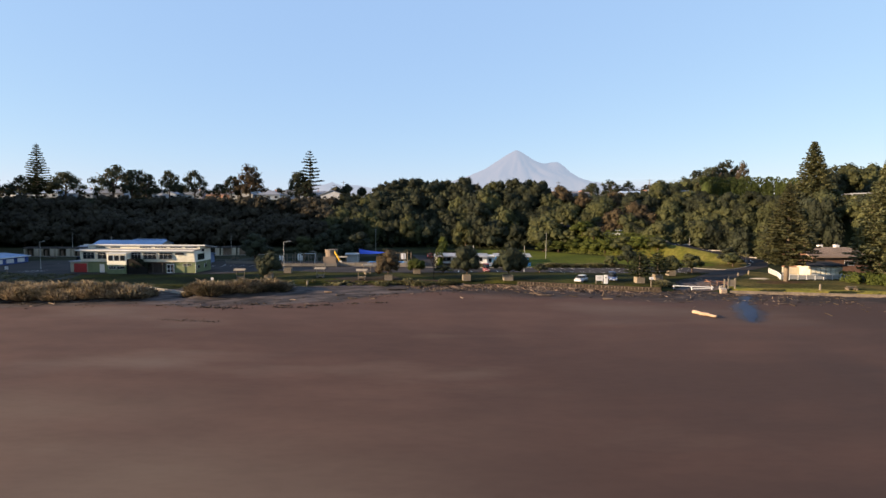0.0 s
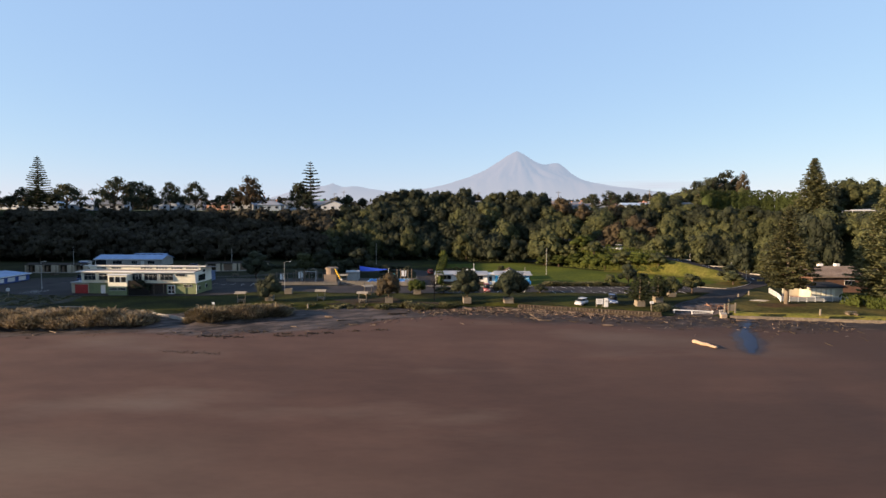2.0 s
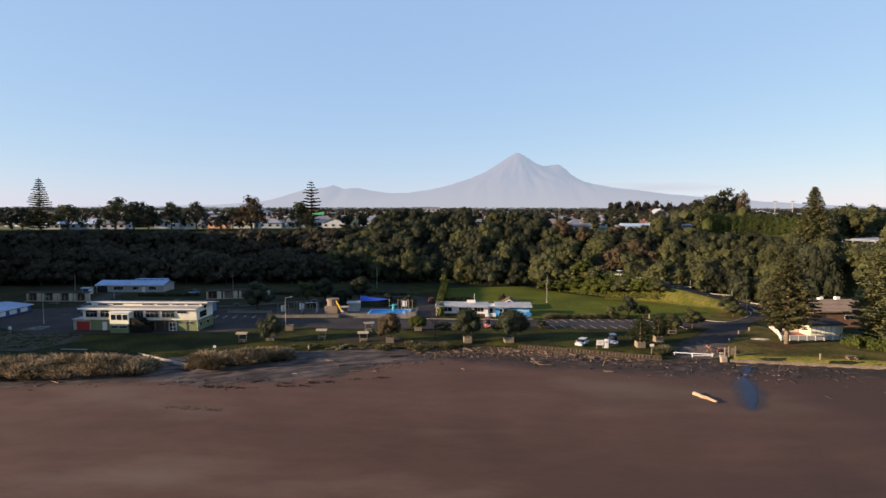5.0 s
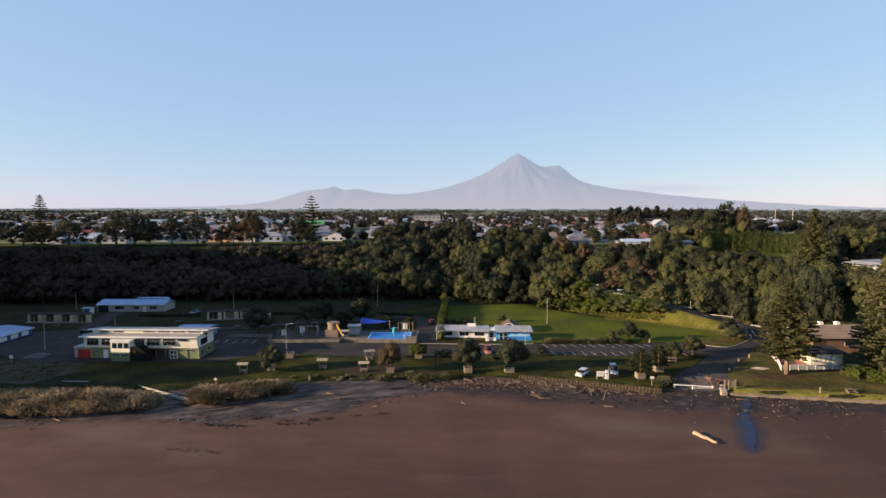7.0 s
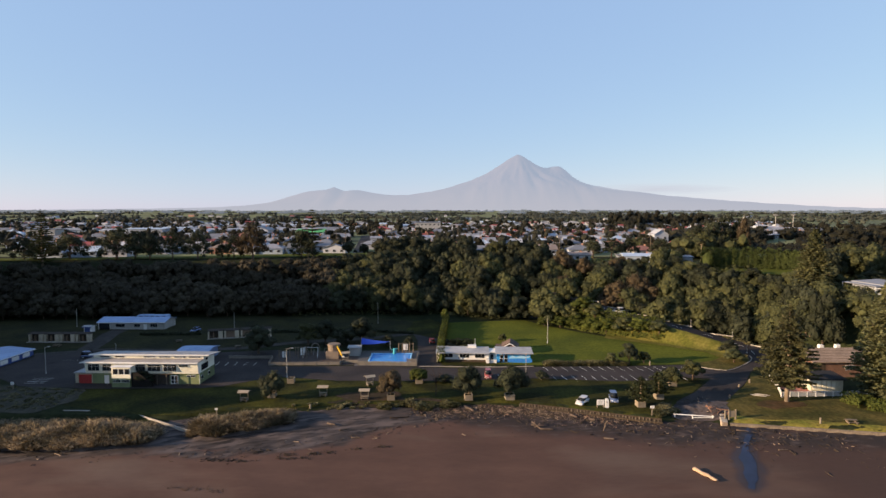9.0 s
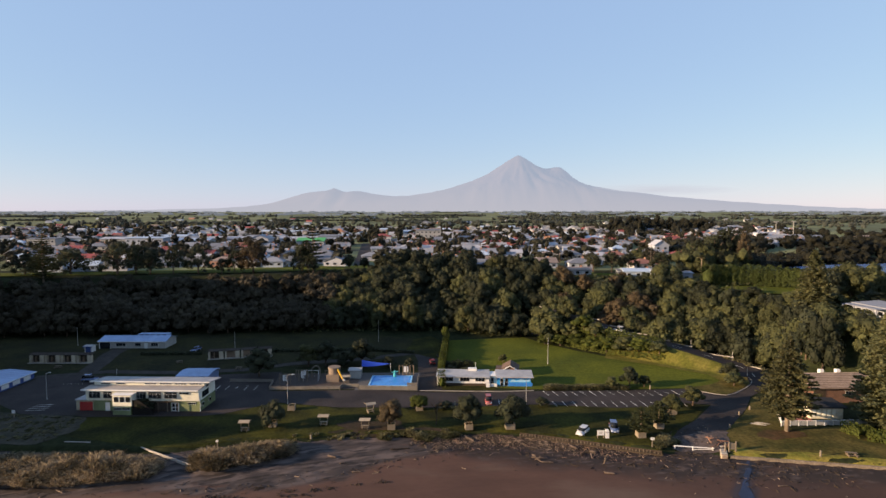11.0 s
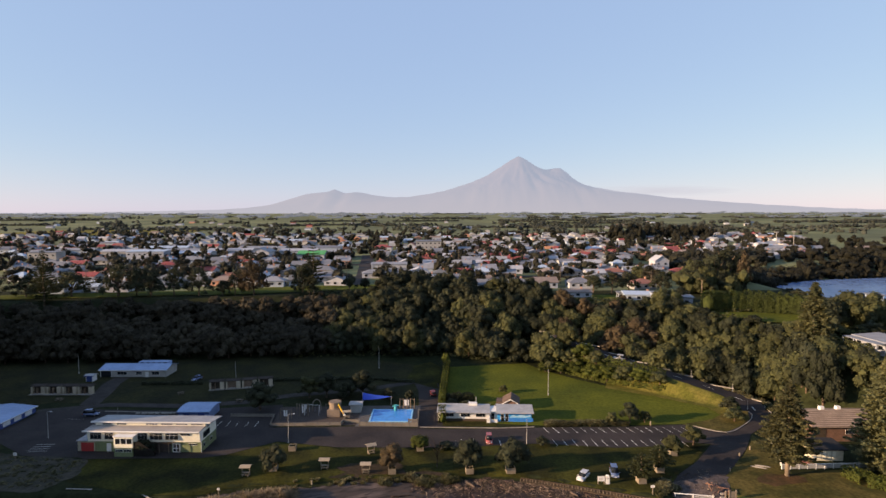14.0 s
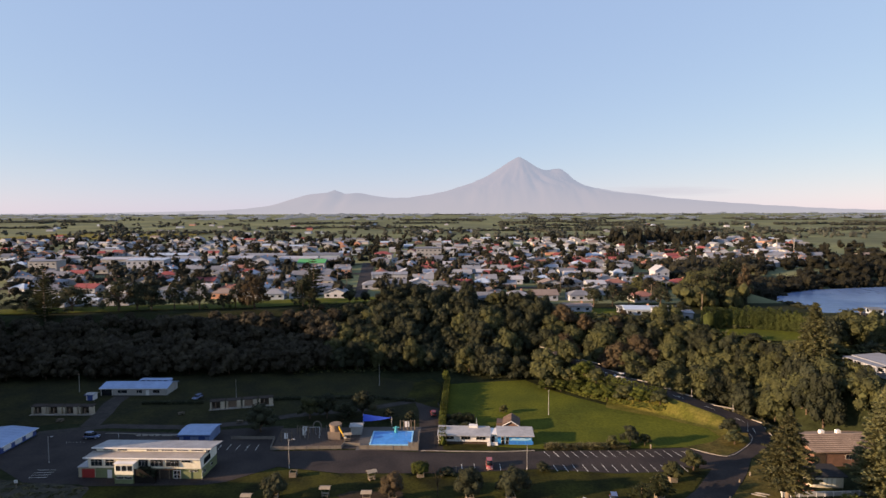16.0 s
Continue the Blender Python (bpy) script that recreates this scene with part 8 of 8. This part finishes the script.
# woods: round the lake, beside the clifftop and far out on the plain
def wood(name, label, spots, mat, leaf=0.9, cards=70):
    """Many trees that nobody could count: cards round rough bodies, in one mesh."""
    random.seed(len(spots) + int(leaf * 10))
    quads, bodies = [], []
    for (x, y, w, h) in spots:
        z = ground_z(x, y)
        lobes = 4 if w < 30 else 3
        for k in range(lobes):
            cx, cy, r = x + random.uniform(-0.36, 0.36) * w, y + random.uniform(-0.36, 0.36) * w, w * random.uniform(0.16, 0.36)
            hh = h * random.uniform(0.18, 0.36)
            cz = z + h * random.uniform(0.40, 0.98) - hh
            bodies.append(((cx, cy, cz), (r * 0.78, r * 0.78, hh * 0.8)))
            for _ in range(cards // lobes):
                d = Vector((random.gauss(0, 1), random.gauss(0, 1), random.gauss(0.25, 1))).normalized()
                q = random.uniform(0.8, 1.2)
                quads.append(((cx + d.x * r * q, cy + d.y * r * q, cz + d.z * hh * q), d + Vector((random.gauss(0, 0.4), random.gauss(0, 0.4), random.gauss(0, 0.4))), leaf * random.uniform(0.4, 1.0)))
        bodies.append(((x, y, z + h * 0.25), (w * 0.3, w * 0.3, h * 0.3)))
    solo(name, leaf_mesh(name, quads, bodies, mat), None, label, "trees", kind="stuff")


# haze on the horizon woods is mixed in as a blue-grey glow
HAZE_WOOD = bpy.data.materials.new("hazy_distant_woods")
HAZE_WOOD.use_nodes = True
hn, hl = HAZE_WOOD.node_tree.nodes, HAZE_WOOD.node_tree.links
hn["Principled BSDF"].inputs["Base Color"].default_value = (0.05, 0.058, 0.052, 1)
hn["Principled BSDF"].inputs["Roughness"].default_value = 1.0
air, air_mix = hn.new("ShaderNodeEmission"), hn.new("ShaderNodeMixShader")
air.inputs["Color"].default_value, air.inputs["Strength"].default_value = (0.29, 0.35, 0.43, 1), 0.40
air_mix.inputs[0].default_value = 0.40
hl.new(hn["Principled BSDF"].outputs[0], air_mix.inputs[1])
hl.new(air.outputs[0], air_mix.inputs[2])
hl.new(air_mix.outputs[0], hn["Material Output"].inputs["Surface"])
random.seed(82)
far_bank = [(191, 330), (213, 350), (238, 363), (291, 376), (360, 384), (440, 390)]
shore = [(x, along(far_bank, x) + random.uniform(1, 24), random.uniform(8, 12), random.uniform(7, 11)) for x in (random.uniform(196, 420) for _ in range(150))]
shore += [(random.uniform(0.53, 0.58) * y, y, random.uniform(8, 12), random.uniform(7, 11)) for y in (random.uniform(300, 370) for _ in range(50))]
shore += [(random.uniform(0.50, 0.90) * y, y, random.uniform(8, 13), random.uniform(7, 11)) for y in (random.uniform(378, 440) for _ in range(80))]
shore += [(random.uniform(0.60, 0.95) * y, y, random.uniform(9, 15), random.uniform(6, 12)) for y in (random.uniform(425, 640) for _ in range(90))]
wood("lake_shrubs", "low dark shrubs along the lake shore", [(x + random.uniform(-7, 3), y, random.uniform(4, 6), random.uniform(1.8, 3.2)) for x, y in ((along([(250, 170), (272, 171), (300, 177), (327, 190)], y), y) for y in (random.uniform(252, 328) for _ in range(90)))], LEAF_DARK, 0.45, 90)
wood("lake_end_trees", "dark trees between the lake and the town", [(random.uniform(0.37, 0.555) * y, y, random.uniform(7, 12), random.uniform(6, 11)) for y in (random.uniform(338, 450) for _ in range(110))], LEAF_TOWN, 0.6, 90)
# shade on the lake bank is put in by the darker leaf colour
wood("lakeside_wood", "dark wooded bank along the lake", shore, LEAF_TOWN, 0.55, 150)
knoll = [(random.uniform(0.43, 0.53) * y, y, random.uniform(8, 12), random.uniform(8, 13)) for y in (random.uniform(258, 330) for _ in range(70))]
knoll += [(random.uniform(100, 128), random.uniform(300, 340), random.uniform(6, 9), random.uniform(5, 8)) for _ in range(12)]
wood("knoll_wood", "olive-green trees on the knoll beside the lake", knoll, LEAF_OLIVE, 0.5, 170)
wood("far_pine_wood", "dark stand of tall pines behind the town", [(random.uniform(215, 330), random.uniform(690, 760), 14, random.uniform(16, 23)) for _ in range(46)], LEAF_TOWN, 1.0, 90)
wood("town_trees", "dark trees scattered through the far town", [(random.uniform(-0.78, 0.6) * y, y, random.uniform(6, 13), random.uniform(5, 11)) for y in (random.uniform(400, 860) for _ in range(760))], LEAF_TOWN, 0.9, 45)
wood("street_trees", "dark trees and shrubs between the nearer houses", [s for s in ((random.uniform(-0.78, 0.42) * y, y, random.uniform(5, 11), random.uniform(4, 9.5)) for y in (random.uniform(290, 460) for _ in range(430))) if open_ground(s[0], s[1])], LEAF_TOWN, 0.55, 60)
wood("edge_trees", "belt of dark trees at the edge of the town", [(random.uniform(-0.8, 0.75) * y, y, random.uniform(8, 15), random.uniform(6, 12)) for y in (random.uniform(800, 1000) for _ in range(190))], LEAF_FAR_HAZE, 1.1, 45)
belts = []
for k in range(62):
    y = 1000 * 3.6 ** random.random()
    x = random.uniform(-0.85, 0.85) * y
    ln = random.uniform(60, 380)
    m = int(ln / 8)
    tilt = random.choice((0, 0, 0.05, 2.0)) + random.uniform(-0.1, 0.1)
    for i in range(m):
        belts.append((x + ln * (i / m) * math.cos(tilt), y + ln * (i / m) * math.sin(tilt), random.uniform(10, 17), random.uniform(4.5, 9)))
clumps = [(x + random.gauss(0, 16), y + random.gauss(0, 26), random.uniform(9, 18), random.uniform(6, 12)) for x, y in ((random.uniform(-0.8, 0.85) * y, y) for y in (950 * 2.6 ** random.random() for _ in range(70))) for _ in range(5)]
wood("paddock_trees", "dark clumps of trees among far pastures", clumps, LEAF_FAR_HAZE, 1.6, 24)
wood("shelterbelts", "long dark shelterbelts between far pastures", belts, LEAF_FAR_HAZE, 2.2, 9)
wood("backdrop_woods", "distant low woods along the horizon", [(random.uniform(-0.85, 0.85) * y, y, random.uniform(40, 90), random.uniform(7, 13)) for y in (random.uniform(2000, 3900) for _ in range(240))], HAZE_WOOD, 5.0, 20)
# right-hand skyline: tall trees on the brow
random.seed(90)
for i in range(4):
    for j in range(5):
        x, y = 105.5 + i * 3.6 + random.uniform(-1, 1), 151 + j * 4.6 + random.uniform(-1, 1)
        z = ground_z(x, y)
        h = 19.2 + random.uniform(-1.6, 0.4) - z
        if h > 2.5 and not (x < 112 and y < 155):
            trunk, crown = BUSH[(2, 1, 3)[(i + j) % 3]]
            make_tree("bush_tree", BUSH_LABELS[(2, 1, 3)[(i + j) % 3]], trunk, crown, at_ground(x, y, x * 50) @ Matrix.Diagonal((min(1.0, h / 10 + 0.15), min(1.0, h / 10 + 0.15), h / 9.4, 1)), "trees of the wooded hillside")
filled = []
while len(filled) < 30:
    x, y = random.uniform(89, 110), random.uniform(172, 208)
    if min(math.hypot(x - a, y - b) for a, b, _ in UPHILL) < 7.5 or y > along(BROW, x) + 0.5 or any(math.hypot(x - a, y - b) < 2.6 for a, b in filled) or (x < 112 and y < 155):
        continue
    filled.append((x, y))
    h = min(random.uniform(7, 10.5), max(3.0, hill_cap(x, y) + random.uniform(-2, 0.5) - ground_z(x, y)))
    k = random.choice((2, 1, 3, 2))
    trunk, crown = BUSH[k]
    make_tree("bush_tree", BUSH_LABELS[k], trunk, crown, at_ground(x, y, x * 70) @ Matrix.Diagonal((max(0.65, h / 11), max(0.65, h / 11), h / 9.2, 1)), "trees of the wooded hillside")
for x, y, w, h, k in ((99, 259, 11, 9, 0), (78, 262, 10, 9.5, 1), (70, 264, 9, 8.5, 2), (86, 263, 9, 9, 1), (138, 277, 17, 19.6, 1), (130, 272, 14, 17, 2), (121, 266, 12, 14, 0), (145, 284, 12, 15, 2), (113, 262, 9, 11, 1)):
    trunk, crown = SPREAD[k]
    make_tree("hilltop_tree", "tall umbrella-shaped wind-bent tree on the plateau edge", trunk, crown, at_ground(x, y, x * 9) @ Matrix.Diagonal((w / 9.6, w / 9.6, h / 8.7, 1)), "hilltop trees")
for x, y, w, h, k in ((126, 184, 10, 10.5, 0), (122, 262, 10, 12, 1), (117, 256, 10, 9, 1), (128, 262, 11, 11, 0), (135, 264, 10, 9, 0), (134, 282, 11, 13, 0)):
    trunk, crown = BUSH[(0, 2)[k]]
    make_tree("hilltop_tree", "tall dark tree on the brow of the hill" if k == 0 else "tall olive-green tree on the brow", trunk, crown, at_ground(x, y, x * 9) @ Matrix.Diagonal((w / 10, w / 10, h / 9.4, 1)), "hilltop trees")
trunk, crown = SPREAD[3]
make_tree("bare_tree", "tall pale tree with a thin pinkish-brown crown", trunk_mesh("tree_trunk", 64, 5.0, 0.30, 7, PALE_BARK, 0.5), crown, at_ground(140.5, 265, 30) @ Matrix.Diagonal((0.85, 0.85, 1.98, 1)), "hilltop trees")


def cabbage_tree(x, y, h, label):
    """A bare pale trunk with a few tufts of long leaves at the top."""
    t = thing("cabbage_tree", label, "tree", at_ground(x, y), "cabbage trees")
    part("trunk", rod((0, 0, -0.3), (0.1, 0, h - 1.2), 0.26, 0.17), PALE_BARK, t)
    for k, (dx, dy, dz) in enumerate(((0.1, 0, -0.6), (1.0, 0.3, -1.3), (-0.9, 0.5, -1.2), (0.2, -0.9, -1.4))):
        part("limb", rod((0.08, 0, h - 1.9), (dx, dy, h + dz), 0.12, 0.07, sides=6), PALE_BARK, t)
        ob = part("leaf_tuft", FLAXES[k % 3], None, t)
        ob.matrix_basis = Matrix.Translation((dx, dy, h + dz)) @ Matrix.Rotation(k * 1.4, 4, "Z") @ Matrix.Diagonal((1.15, 1.15, 0.8, 1))


cabbage_tree(115, 252, 8.6, "cabbage tree with a bare pale trunk on the brow")
cabbage_tree(169.5, 230, 4.6, "small cabbage tree beside the lake drive")
hedge("tall clipped green hedge round the hill meadow", [(97, 209.5), (104, 212.5), (114, 211.5), (123, 208.5), (129, 204)], 5.0, 7.4, LEAF_HEDGE, 36)
hedge("lower green hedge beside the hill meadow", [(129, 204), (132, 194)], 4.0, 6.4, LEAF_HEDGE, 37)
sheet("hill_drive", [(142, 205), (150, 200), (185, 240), (182, 247), (170, 243)], ASPHALT, 0.3, "asphalt drive above the lake", "road", cell=6)
house("small grey hut beside the lake drive", 5, 4, 2.2, 0.3, WALLS[2], ROOFS["dark_grey"], "flat", at_ground(183, 240, -12), "clifftop houses")
hedge("dense shrubs below the white hill house", [(118.6, 153), (117.8, 163), (118.6, 173)], 2.6, 3.0, LEAF_OLIVE, 39)
car(161, 213, 150, CAR_WHITE, "white car parked on the drive above the lake")

# power poles in the town
for x, y in ((-66, 348), (-52, 300), (-120, 282), (-30, 330), (20, 310), (60, 292), (-175, 275), (96, 262), (110, 300), (-95, 395), (10, 395), (-150, 390)):
    t = thing("power_pole", "tall wooden power pole with a crossarm", "pole", at_ground(x, y, 8), "power poles")
    part("pole", rod((0, 0, -0.5), (0, 0, 10.5), 0.16, 0.11), TIMBER, t)
    part("crossarm", box((-1.2, -0.06, 9.6), (1.2, 0.06, 9.75)), TIMBER, t)
    for s in (-1, 0, 1):
        part("insulator", rod((s, 0, 9.75), (s, 0, 9.95), 0.05), CONCRETE, t)
for x, y in ((305, 520), (326, 528)):
    t = thing("light_mast", "tall pale floodlight mast beyond the lake", "pole", at_ground(x, y), "masts")
    part("mast", rod((0, 0, -0.5), (0, 0, 17), 0.32, 0.25), PALE_POLE, t)
    part("lamp_bar", box((-2.0, -0.3, 16.3), (2.0, 0.3, 17.1)), PALE_POLE, t)
